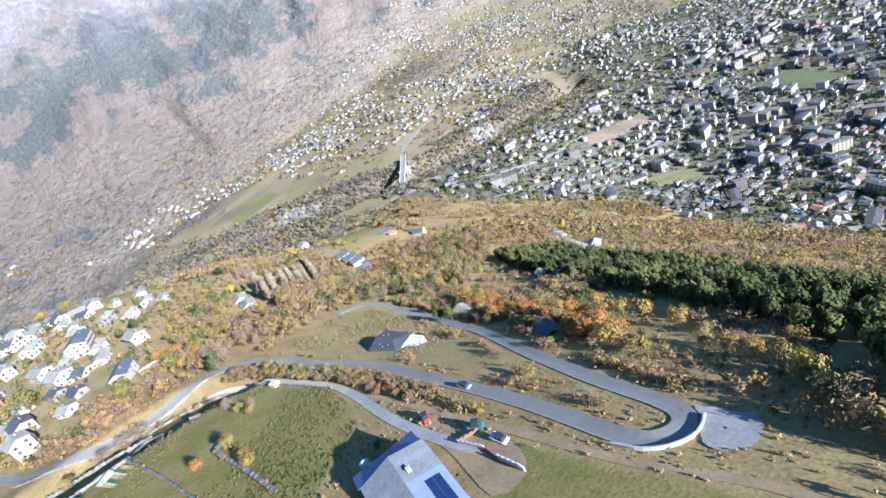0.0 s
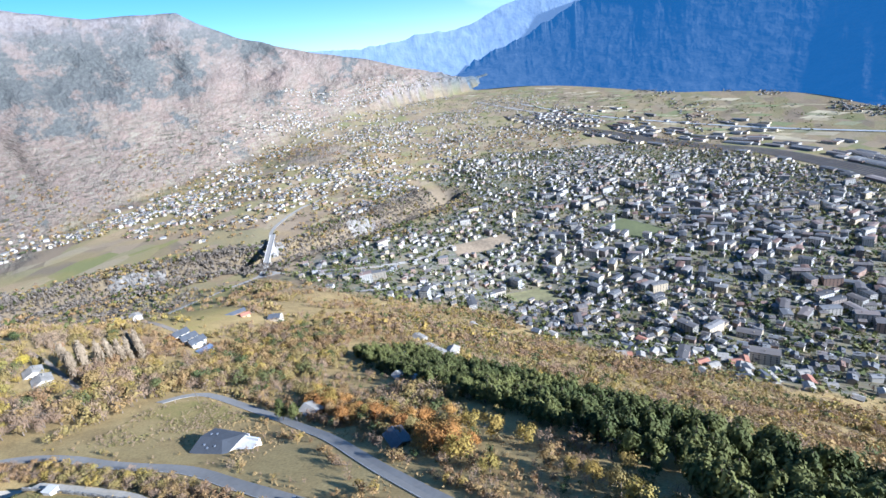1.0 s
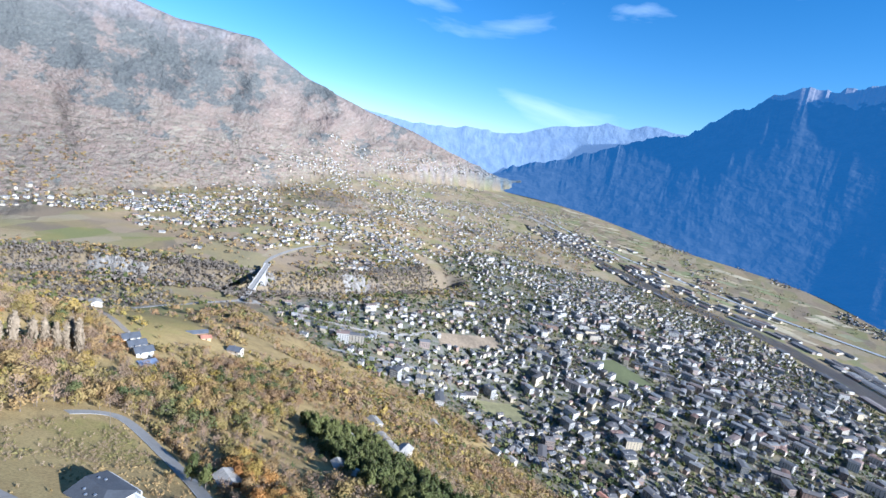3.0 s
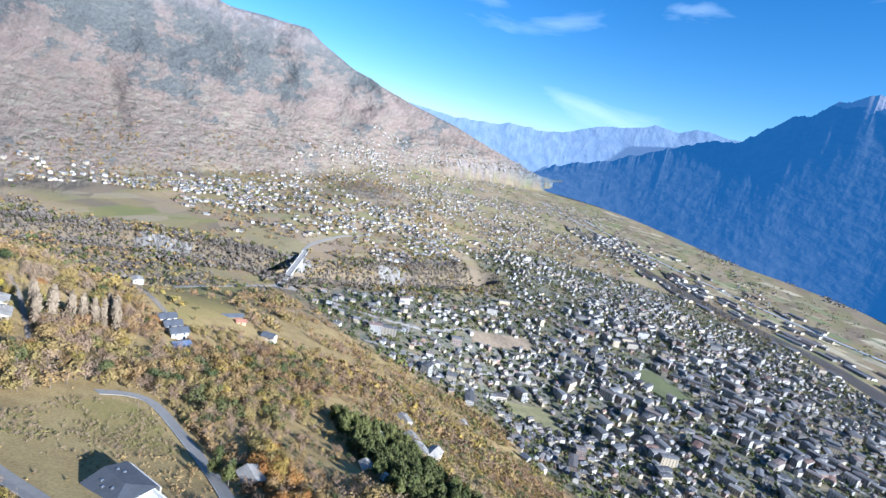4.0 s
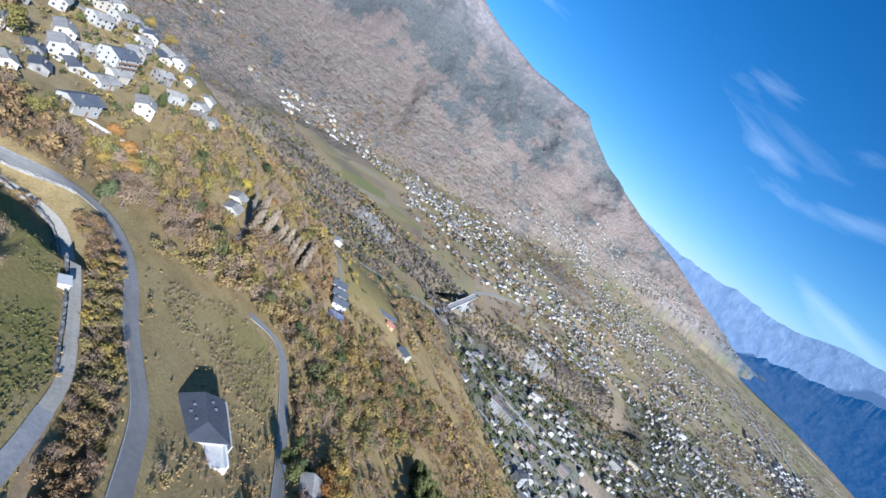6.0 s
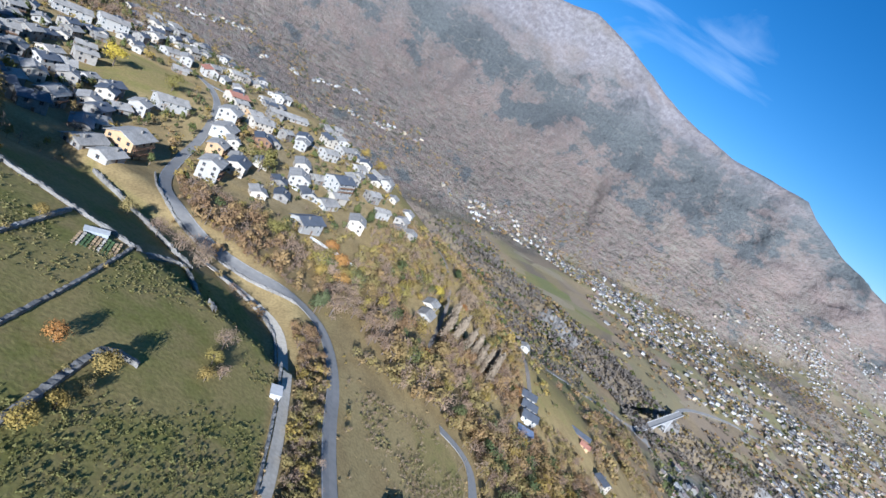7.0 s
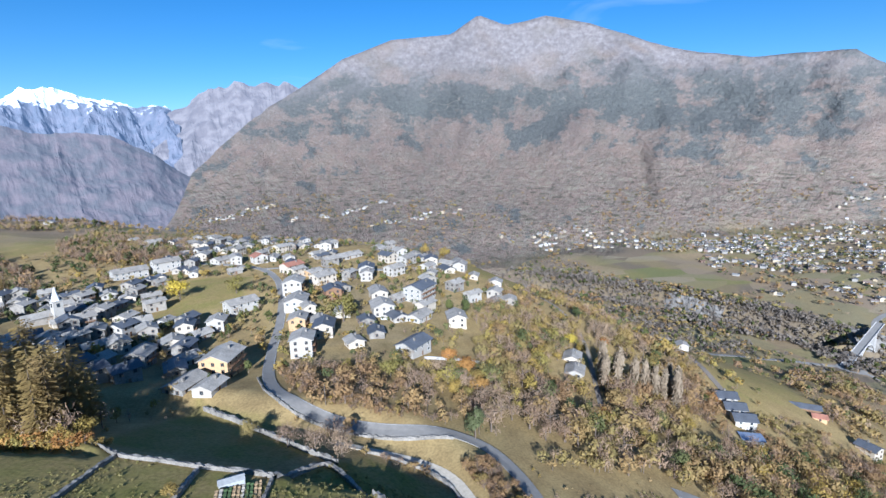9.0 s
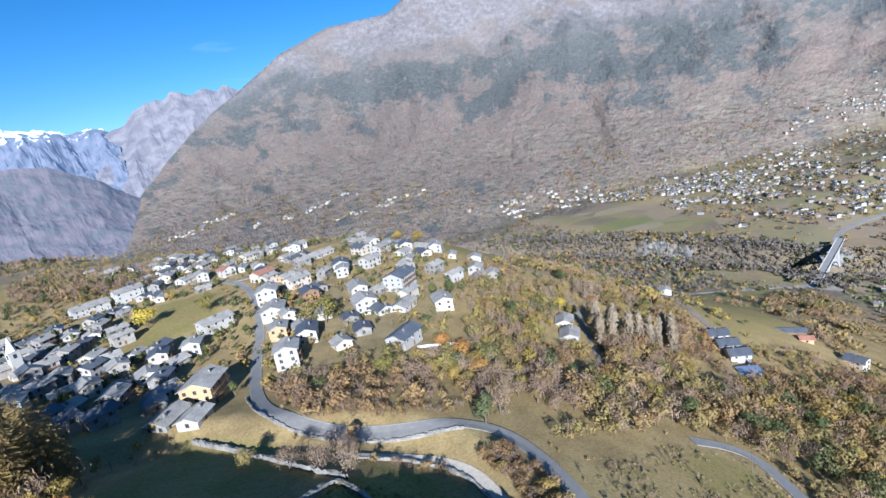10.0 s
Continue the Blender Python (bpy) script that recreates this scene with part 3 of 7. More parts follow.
for gb, ga, rb, ra, amount in ((46, 1.2, 3.6, 1.5, 0.11), (61, 2.5, 6, 3.2, 0.09), (56, 5, 3, 2, 0.08), (37, 6, 6, 1.5, 0.07), (66, -1, 5, 2, 0.05), (72, 3, 5, 2.5, 0.06), (28, 6, 4, 2, 0.05), (52, -4, 6, 3, -0.12), (65, -6.5, 4, 2, -0.12), (40, -3.5, 9, 3, -0.10), (48, 10, 12, 2, -0.08), (80, 0, 8, 3, -0.05)):
    grove += amount * np.exp(-((crest_bearing - gb) / rb) ** 2 - ((flank_ang - ga) / ra) ** 2)
ground.data.attributes.new("grove", "FLOAT", "POINT").data.foreach_set("value", grove.astype(np.float32))
# where the haze-blue fir colour applies, by bearing and height
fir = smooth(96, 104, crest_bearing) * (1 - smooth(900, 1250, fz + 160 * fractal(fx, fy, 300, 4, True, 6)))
ground.data.attributes.new("hazed_fir_slope", "FLOAT", "POINT").data.foreach_set("value", fir.astype(np.float32))
ground.data.attributes.new("rock", "FLOAT", "POINT").data.foreach_set("value", np.maximum(rockiness, gorge_at).astype(np.float32))


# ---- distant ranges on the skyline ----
# glow makes the surface emit the haze colour, so aerial haze is painted on
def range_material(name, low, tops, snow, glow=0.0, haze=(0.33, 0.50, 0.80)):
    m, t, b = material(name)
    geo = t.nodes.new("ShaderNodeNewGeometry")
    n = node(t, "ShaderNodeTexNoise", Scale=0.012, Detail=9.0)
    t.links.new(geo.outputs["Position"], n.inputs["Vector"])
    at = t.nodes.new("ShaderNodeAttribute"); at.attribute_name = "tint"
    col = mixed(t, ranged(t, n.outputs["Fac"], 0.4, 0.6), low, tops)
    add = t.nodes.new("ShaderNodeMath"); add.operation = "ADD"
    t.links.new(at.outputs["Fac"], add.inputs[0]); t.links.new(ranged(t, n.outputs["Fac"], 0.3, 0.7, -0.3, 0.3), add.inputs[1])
    # this slot holds snow, and on the shaded range a painted sunlit crest
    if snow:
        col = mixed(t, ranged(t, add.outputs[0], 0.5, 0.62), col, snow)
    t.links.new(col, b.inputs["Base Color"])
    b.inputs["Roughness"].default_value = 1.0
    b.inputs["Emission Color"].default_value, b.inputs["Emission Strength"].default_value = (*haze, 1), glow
    bump = node(t, "ShaderNodeBump", Strength=0.9, Distance=20.0)
    t.links.new(n.outputs["Fac"], bump.inputs["Height"]); t.links.new(bump.outputs[0], b.inputs["Normal"])
    return m


def mountain_range(name, crest, near, far, low_angle, mat, label, k, spur=4.0, jags=0.3, pale_line=4.3, grain=46):
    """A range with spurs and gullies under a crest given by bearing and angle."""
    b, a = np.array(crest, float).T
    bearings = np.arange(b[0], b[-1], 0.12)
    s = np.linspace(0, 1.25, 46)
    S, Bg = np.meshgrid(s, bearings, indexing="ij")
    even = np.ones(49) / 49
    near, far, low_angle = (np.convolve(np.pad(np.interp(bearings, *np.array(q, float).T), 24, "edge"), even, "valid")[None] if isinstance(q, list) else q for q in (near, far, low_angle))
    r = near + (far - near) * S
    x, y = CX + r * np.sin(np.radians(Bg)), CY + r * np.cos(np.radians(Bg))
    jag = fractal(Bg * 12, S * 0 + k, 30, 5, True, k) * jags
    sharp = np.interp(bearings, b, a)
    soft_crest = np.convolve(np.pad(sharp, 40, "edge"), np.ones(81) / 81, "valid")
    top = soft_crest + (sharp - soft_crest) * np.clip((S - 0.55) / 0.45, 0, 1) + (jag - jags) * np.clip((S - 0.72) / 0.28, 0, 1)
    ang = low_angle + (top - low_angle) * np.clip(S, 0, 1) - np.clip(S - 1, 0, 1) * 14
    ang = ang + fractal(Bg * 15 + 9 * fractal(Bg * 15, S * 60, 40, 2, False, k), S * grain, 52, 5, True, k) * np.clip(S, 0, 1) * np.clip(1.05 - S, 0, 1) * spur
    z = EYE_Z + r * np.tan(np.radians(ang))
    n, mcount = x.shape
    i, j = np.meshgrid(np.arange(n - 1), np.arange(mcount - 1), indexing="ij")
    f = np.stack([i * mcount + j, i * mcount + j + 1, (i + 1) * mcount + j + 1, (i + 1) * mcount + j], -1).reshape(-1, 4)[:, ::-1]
    ob = mesh_object(name, np.stack([x, y, z], -1).reshape(-1, 3), f, mat, tint=np.clip((ang - pale_line) / 2.6, 0, 1).ravel())
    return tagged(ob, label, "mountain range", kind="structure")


# these three ranges carry their haze as a weak bluish emission
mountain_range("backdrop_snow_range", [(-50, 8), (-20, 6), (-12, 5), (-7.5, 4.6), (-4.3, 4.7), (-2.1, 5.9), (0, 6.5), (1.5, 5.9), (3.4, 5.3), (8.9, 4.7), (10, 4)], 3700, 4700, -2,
               range_material("snow_range_hazed_rock", (0.085, 0.095, 0.12), (0.13, 0.13, 0.155), (0.8, 0.82, 0.85), 0.11), "snow-capped distant mountain range with pale haze painted on", 1, pale_line=3.4, grain=110)
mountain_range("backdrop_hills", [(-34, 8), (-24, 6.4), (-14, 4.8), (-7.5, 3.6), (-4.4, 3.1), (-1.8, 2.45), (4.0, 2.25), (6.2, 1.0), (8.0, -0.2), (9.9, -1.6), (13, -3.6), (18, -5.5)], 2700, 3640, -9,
               range_material("hill_hazed_scrub", (0.125, 0.10, 0.10), (0.085, 0.08, 0.08), False, 0.06), "mauve-brown scrubby hills beyond the valley, faint haze painted on", 4, 1.3, 0.12, grain=170)
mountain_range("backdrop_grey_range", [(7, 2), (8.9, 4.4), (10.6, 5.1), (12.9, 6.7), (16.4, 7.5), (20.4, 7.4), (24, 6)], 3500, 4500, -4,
               range_material("grey_range_hazed_rock", (0.12, 0.105, 0.105), (0.18, 0.16, 0.155), False, 0.07), "bare grey distant mountain ridge with haze painted on", 3, 2.2, grain=110)
# blue of distance is put into both the rock colour and its emission
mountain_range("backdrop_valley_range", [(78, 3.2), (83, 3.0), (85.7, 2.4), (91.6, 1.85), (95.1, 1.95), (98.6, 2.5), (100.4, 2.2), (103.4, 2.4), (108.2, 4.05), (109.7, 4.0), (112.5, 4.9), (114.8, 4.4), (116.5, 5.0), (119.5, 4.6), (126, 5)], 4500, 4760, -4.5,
               range_material("valley_range_hazed_rock", (0.07, 0.10, 0.15), (0.10, 0.13, 0.17), False, 0.17), "distant mountains closing the valley, blue with painted haze", 5, 0.7, 0.14)


# near-black fir plus blue emission paint the shade; the paler crest paints sunlit rock
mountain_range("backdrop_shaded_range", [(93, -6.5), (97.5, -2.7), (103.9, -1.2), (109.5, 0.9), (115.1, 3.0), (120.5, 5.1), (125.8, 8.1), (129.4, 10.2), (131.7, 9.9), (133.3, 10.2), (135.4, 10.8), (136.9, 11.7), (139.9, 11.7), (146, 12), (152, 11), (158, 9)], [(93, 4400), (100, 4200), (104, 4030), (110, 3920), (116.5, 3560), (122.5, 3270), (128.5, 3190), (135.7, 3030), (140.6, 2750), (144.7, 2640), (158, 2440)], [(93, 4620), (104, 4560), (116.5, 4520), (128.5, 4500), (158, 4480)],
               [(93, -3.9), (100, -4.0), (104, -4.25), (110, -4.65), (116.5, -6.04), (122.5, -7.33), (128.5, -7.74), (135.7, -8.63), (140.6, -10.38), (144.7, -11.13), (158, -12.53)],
               range_material("fir_with_shade_glow", (0.012, 0.017, 0.018), (0.024, 0.03, 0.032), (0.15, 0.135, 0.125), 0.165, (0.05, 0.235, 0.62)), "steep fir-covered mountain range, its blue shade painted as a glow", 6, 0.3, 0.5, 7.2)


# ---- roads ----
def resample(pts, step):
    p = np.array(pts, float)
    for _ in range(2):
        q = [p[0]]
        for a, b in zip(p[:-1], p[1:]):
            q += [0.75 * a + 0.25 * b, 0.25 * a + 0.75 * b]
        p = np.array(q + [p[-1]])
    d = np.concatenate([[0], np.cumsum(np.hypot(*np.diff(p, axis=0).T))])
    s = np.linspace(0, d[-1], max(3, int(d[-1] / step)))
    return np.stack([np.interp(s, d, p[:, 0]), np.interp(s, d, p[:, 1])], -1)


def ribbon(pts, width, lift, step=2.5, offset=0.0, across=5):
    p = resample(pts, step)
    t = np.gradient(p, axis=0)
    t /= np.linalg.norm(t, axis=1, keepdims=True) + 1e-9
    nrm = np.stack([-t[:, 1], t[:, 0]], -1)
    cols = np.linspace(-0.5, 0.5, across) * width + offset
    x = p[:, :1] + nrm[:, :1] * cols
    y = p[:, 1:] + nrm[:, 1:] * cols
    mid = height(p[:, 0] + nrm[:, 0] * offset, p[:, 1] + nrm[:, 1] * offset)
    z = 0.35 * mid[:, None] + 0.65 * height(x, y)
    z = np.maximum(z, height(x, y)) + lift
    return x, y, z


def strip_faces(n, m):
    i, j = np.meshgrid(np.arange(n - 1), np.arange(m - 1), indexing="ij")
    return np.stack([i * m + j, (i + 1) * m + j, (i + 1) * m + j + 1, i * m + j + 1], -1).reshape(-1, 4)


def road(name, pts, width, mat, label, lift=0.22):
    x, y, z = ribbon(pts, width, lift)
    # a skirt at both edges gives the surface its thickness
    X = np.concatenate([x[:, :1], x, x[:, -1:]], 1); Y = np.concatenate([y[:, :1], y, y[:, -1:]], 1)
    Z = np.concatenate([z[:, :1] - 0.7, z, z[:, -1:] - 0.7], 1)
    ob = mesh_object(name, np.stack([X, Y, Z], -1).reshape(-1, 3), strip_faces(*X.shape)[:, ::-1], mat, smooth_shade=False)
    return tagged(ob, label, "road", kind="structure")


road("road", MAIN_ROAD, 4.5, ASPHALT, "grey asphalt hairpin road across the slope")
LINE_PAINT = plain("line_paint", (0.40, 0.39, 0.36), 0.8, 0.3, 0.6)
for side in (-2.0, 2.0):
    x_, y_, z_ = ribbon(MAIN_ROAD, 0.12, 0.225, 2.5, side, 2)
    tagged(mesh_object("road_marking", np.stack([x_, y_, z_ + 0.01], -1).reshape(-1, 3), strip_faces(*x_.shape)[:, ::-1], LINE_PAINT), "worn white edge line of the hairpin road", "road marking", kind="structure")
road("track", GRAVEL_TRACK, 2.7, GRAVEL, "pale gravel farm track beside the road", 0.2)
road("track", FARM_DRIVE, 3.0, plain("grey_gravel", (0.32, 0.30, 0.27), 0.95, 0.2, 0.8), "grey gravel drive to the farm", 0.18)
road("track", DIRT_TRACK, 2.0, DIRT, "brown dirt track along the meadow", 0.15)
road("road", VILLAGE_LANE, 4.5, ASPHALT, "narrow asphalt village lane")
road("road", RIDGE_ROAD, 4.4, DARK_ROAD, "grey asphalt road along the ridge")
road("road", VALLEY_ROAD, 7.0, ASPHALT, "asphalt road leading to the bridge", 0.3)
road("road", TOWN_ROAD, 8.0, ASPHALT, "asphalt road curving down to the town", 0.3)
road("road", FAR_ROAD, 8.0, ASPHALT, "asphalt road beyond the bridge", 0.3)
# tree shade over this lane is also put into its darker asphalt
road("road", SHADE_LANE, 2.4, DARK_ROAD, "narrow lane shaded by trees")


def stone_wall(pts, high, thick, label, mat=STONE, jitter=0.25, offset=0.0, name="stone_wall"):
    rng = np.random.RandomState(int(abs(pts[0][0] * 7 + pts[0][1] * 13)) % 9999)
    x, y, z = ribbon(pts, thick, 0.0, 0.9, offset, 4)
    n = len(x)
    top = high * (1 + jitter * rng.uniform(-1, 1, (n, 4)))
    top[:, 0] = top[:, 3] = -0.4
    x = x + rng.uniform(-jitter, jitter, x.shape) * 0.4
    # outer columns stand at the foot, inner ones form the uneven top
    X = np.stack([x[:, 0], x[:, 0], x[:, 3], x[:, 3]], 1); Y = np.stack([y[:, 0], y[:, 0], y[:, 3], y[:, 3]], 1)
    Z = np.stack([z[:, 0], z[:, 0], z[:, 3], z[:, 3]], 1)
    Z = Z + np.stack([top[:, 0], top[:, 1], top[:, 2], top[:, 3]], 1)
    ob = mesh_object(name, np.stack([X, Y, Z], -1).reshape(-1, 3), strip_faces(n, 4)[:, ::-1], mat)
    return tagged(ob, label, "wall")


WALL_LABEL = "grey dry-stone wall between green terraced meadows"
stone_wall([(36, 92), (48, 116), (56, 131), (64, 149), (75, 166)], 0.8, 0.8, WALL_LABEL)
stone_wall([(46, 86), (57, 104), (66, 116), (79, 136), (88, 152)], 0.8, 0.8, WALL_LABEL)
stone_wall([(66, 88), (77, 105), (88, 122), (100, 143)], 0.7, 0.6, WALL_LABEL)
stone_wall([(72, 180), (75, 166), (82, 160), (89, 153), (95, 149), (101, 144)], 0.9, 0.7, "grey dry-stone wall above the shaded field")
stone_wall([(101, 144), (110, 150), (116, 153), (117, 143), (118, 129)], 1.1, 0.9, "low mossy stone wall across the meadow")
stone_wall([(100, 212), (108, 188), (112, 166), (118, 152)], 1.4, 0.9, "stone terrace wall under the road")
stone_wall([(97, 103), (92, 106), (86, 98), (80, 89), (73, 80), (66, 71)], 0.9, 1.1, "crumbling stone wall round an overgrown plot")
stone_wall(GRAVEL_TRACK[1:-1], 0.9, 0.6, "stone wall along the gravel track", offset=-2.2)
stone_wall(MAIN_ROAD[9:14], 0.8, 0.5, "low stone parapet along the road", offset=-3.2)
stone_wall(MAIN_ROAD[26:30], 0.9, 0.35, "pale concrete parapet round the hairpin bend", CONCRETE, 0.02, -2.9)
stone_wall([(186, 214), (205, 206), (216, 200)], 1.2, 0.4, "white garden wall below a house", WHITE_SHEET, 0.02)
stone_wall([(196, 268), (212, 262), (222, 262)], 1.0, 0.4, "white garden wall beside a lawn", WHITE_SHEET, 0.02)



# ---- houses ----
FOOTPRINTS = []


def empty(name, m):
    ob = new(name)
    ob.empty_display_size = 0.5
    ob.matrix_world = m
    return ob


def window_mesh(name, w, h, frame_mat):
    """A window with a raised frame and a sunk pane, facing -y, its centre in the origin."""
    bm = bmesh.new()
    f = 0.09
    xs, zs = (-w / 2, -w / 2 + f, w / 2 - f, w / 2), (-h / 2, -h / 2 + f, h / 2 - f, h / 2)
    v = [[bm.verts.new((x, -0.08, z)) for x in xs] for z in zs]
    panes = []
    for j in range(3):
        for i in range(3):
            q = bm.faces.new((v[j][i], v[j][i + 1], v[j + 1][i + 1], v[j + 1][i]))
            if j == 1 and i == 1:
                panes.append(q)
    rim = v[0] + [v[1][3], v[2][3]] + v[3][::-1] + [v[2][0], v[1][0]]
    back = [bm.verts.new((p.co.x, 0.0, p.co.z)) for p in rim]
    for k in range(len(rim)):
        j = (k + 1) % len(rim)
        bm.faces.new((rim[k], back[k], back[j], rim[j]))
    # the reveal behind the frame, open where the pane sits
    for q in panes:
        ring = bmesh.ops.extrude_face_region(bm, geom=[q])["geom"]
        for vert in ring:
            if isinstance(vert, bmesh.types.BMVert):
                vert.co.y = -0.02
        bmesh.ops.delete(bm, geom=[g_ for g_ in ring if isinstance(g_, bmesh.types.BMFace)], context="FACES_ONLY")
        if q.is_valid:
            bm.faces.remove(q)
    me = bpy.data.meshes.new(name)
    bm.normal_update(); bm.to_mesh(me); bm.free()
    me.materials.append(frame_mat)
    # two panes parted by a mullion
    bm = bmesh.new()
    for a, b in ((-w / 2 + f, -0.03), (0.03, w / 2 - f)):
        add_box(bm, a, b, -0.045, -0.012, -h / 2 + f, h / 2 - f)
    pane = bpy.data.meshes.new("pane")
    bm.to_mesh(pane); bm.free()
    pane.materials.append(GLASS)
    # frame and glass in one mesh, for houses far off
    bm = bmesh.new()
    bm.from_mesh(me)
    old = len(bm.faces)
    bm.from_mesh(pane)
    for k, q in enumerate(bm.faces):
        q.material_index = int(k >= old)
    whole = bpy.data.meshes.new(name)
    bm.to_mesh(whole); bm.free()
    whole.materials.append(frame_mat); whole.materials.append(GLASS)
    return me, pane, whole


WINDOWS = {"white": window_mesh("window", 1.3, 1.5, WHITE_SHEET), "wood": window_mesh("window", 1.25, 1.45, WOOD)}
DOOR_BM = bmesh.new(); add_box(DOOR_BM, -0.5, 0.5, -0.06, 0, 0, 2.1); add_box(DOOR_BM, -0.38, -0.04, -0.09, -0.06, 0.15, 1.95); add_box(DOOR_BM, 0.04, 0.38, -0.09, -0.06, 0.15, 1.95)
DOOR = bpy.data.meshes.new("door"); DOOR_BM.to_mesh(DOOR); DOOR_BM.free(); DOOR.materials.append(WOOD)
HANDLE_BM = bmesh.new(); add_box(HANDLE_BM, 0.36, 0.44, -0.15, -0.055, 1.0, 1.04); add_box(HANDLE_BM, 0.28, 0.44, -0.17, -0.14, 0.995, 1.045)
HANDLE = bpy.data.meshes.new("door_handle"); HANDLE_BM.to_mesh(HANDLE); HANDLE_BM.free(); HANDLE.materials.append(METAL)


def shared(name, me, parent, m):
    ob = new(name, me)
    ob.parent = parent
    ob.matrix_local = m
    return ob


def window(kind, parent, m, far=False):
    """A framed window with its glass set behind the frame."""
    if far:
        return shared("window", WINDOWS[kind][2], parent, m)
    ob = shared("window", WINDOWS[kind][0], parent, m)
    shared("pane", WINDOWS[kind][1], ob, Matrix())
    return ob


def door(parent, m):
    ob = shared("door", DOOR, parent, m)
    shared("door_handle", HANDLE, ob, Matrix())
    return ob


def gable_body(bm, w, d, h, rise, deep):
    p = [bm.verts.new(q) for q in ((-w / 2, -d / 2, -deep), (w / 2, -d / 2, -deep), (w / 2, d / 2, -deep), (-w / 2, d / 2, -deep),
                                   (-w / 2, -d / 2, h), (w / 2, -d / 2, h), (w / 2, d / 2, h), (-w / 2, d / 2, h), (-w / 2, 0, h + rise), (w / 2, 0, h + rise))]
    for f in ((0, 1, 5, 4), (1, 2, 6, 9, 5), (2, 3, 7, 6), (3, 0, 4, 8, 7)):
        bm.faces.new([p[i] for i in f])


def gable_roof(bm, w, d, h, rise, over, thick):
    k = rise / (d / 2)
    y, z = d / 2 + over, h - over * k
    a, b = -w / 2 - over, w / 2 + over
    t = h + rise + thick
    add_slab(bm, [(a, -y, z + thick), (b, -y, z + thick), (b, 0, t), (a, 0, t)], thick)
    add_slab(bm, [(a, 0, t), (b, 0, t), (b, y, z + thick), (a, y, z + thick)], thick)


def house(x, y, w, d, floors, rot, wall, roof, label, balcony=False, frames="wood", slope=0.40, name="house", category="house", wins=True, chimneys=1):
    m = pose(x, y, 0, 0, 0, rot)
    corners = [m @ Vector((a * w / 2, b * d / 2, 0)) for a in (-1, 1) for b in (-1, 1)]
    hs = [H(c.x, c.y) for c in corners]
    base, deep = max(hs) * 0.35 + min(hs) * 0.65, max(hs) - min(hs) + 1.0
    m = pose(x, y, base, 0, 0, rot)
    root = empty(name, m)
    FOOTPRINTS.append((x, y, max(w, d) / 2 + 2.0))
    h, rise = 0.3 + 2.7 * floors, slope * d / 2
    bm = bmesh.new(); gable_body(bm, w, d, h, rise, deep)
    part("wall", bm, wall, root)
    bm = bmesh.new(); gable_roof(bm, w, d, h, rise, 0.8, 0.22)
    part("roof", bm, roof, root)
    rng = random.Random(int(x * 31 + y * 17))
    for k in range(chimneys):
        bm = bmesh.new()
        cx, cy = rng.uniform(-0.3, 0.3) * w, (0.18 if k else -0.18) * d
        z = h + rise * (1 - abs(cy) / (d / 2))
        add_box(bm, cx - 0.4, cx + 0.4, cy - 0.35, cy + 0.35, z - 0.4, z + 1.2)
        add_box(bm, cx - 0.55, cx + 0.55, cy - 0.5, cy + 0.5, z + 1.3, z + 1.42)
        for ex in (-0.35, 0.25):
            add_box(bm, cx + ex, cx + ex + 0.1, cy - 0.3, cy + 0.3, z + 1.2, z + 1.3)
        part("chimney", bm, PLASTER if k else STONE, root)
    if wins:
        for side, length, off in ((0, w, d / 2), (90, d, w / 2), (180, w, d / 2), (270, d, w / 2)):
            n = max(1, int(length / 3.6))
            for fl in range(floors):
                for k in range(n):
                    u = (k + 0.5) / n * length - length / 2
                    if rng.random() < 0.12 or (side == 0 and fl == 0 and k == n // 2):
                        continue
                    window(frames, root, pose(0, 0, 0, 0, 0, side) @ pose(u, -off - 0.004, 0.3 + 2.7 * fl + 1.45), math.hypot(x - CX, y - CY) > 360)
        door(root, pose(0.2, -d / 2 - 0.004, 0.15))
    if balcony:
        for fl in range(1, floors):
            z = 0.28 + 2.7 * fl
            bm = bmesh.new()
            add_box(bm, -w * 0.46, w * 0.46, -d / 2 - 1.25, -d / 2, z - 0.15, z)
            part("balcony", bm, WOOD, root)
            bm = bmesh.new()
            add_box(bm, -w * 0.46, w * 0.46, -d / 2 - 1.25, -d / 2 - 1.17, z + 0.85, z + 0.97)
            for k in range(int(w * 0.92 / 0.3)):
                u = -w * 0.46 + 0.3 * k
                add_box(bm, u, u + 0.12, -d / 2 - 1.24, -d / 2 - 1.19, z, z + 0.85)
            part("railing", bm, WOOD, root)
    tagged(root, label, category)
    return root


L_W = "white plastered house with grey stone-slab roof"
L_C = "cream plastered house with grey stone-slab roof"
L_G = "weathered grey plastered house with slab roof"
L_O = "old stone-and-plaster house with weathered slab roof"
# the sunny quarter along the road
house(146, 247, 10.5, 9, 3, 62, PLASTER, SLATE, "tall white three-storey house with balconies and grey roof", True)
house(164, 266, 12, 9, 2, 60, CREAM, DARK_SLATE, "cream house with wide dark brown roof", False)
house(158, 284, 10, 8, 2, 62, OCHRE, SLATE, "ochre plastered house with grey slab roof", True)
house(168, 312, 15, 11, 2, 60, PLASTER, SLATE, L_W, False, "white")
house(176, 337, 14, 11, 3, 60, PLASTER, SLATE, "white three-storey house beside the road", True)
house(202, 277, 13, 11, 2, 70, PLASTER, SLATE, L_W, True)
house(212, 299, 14, 9, 2, 70, CREAM, SLATE, L_C)
house(234, 288, 17, 12, 3, 25, PLASTER, DARK_SLATE, "large white house with balconies and dark slate roof", True, "white")
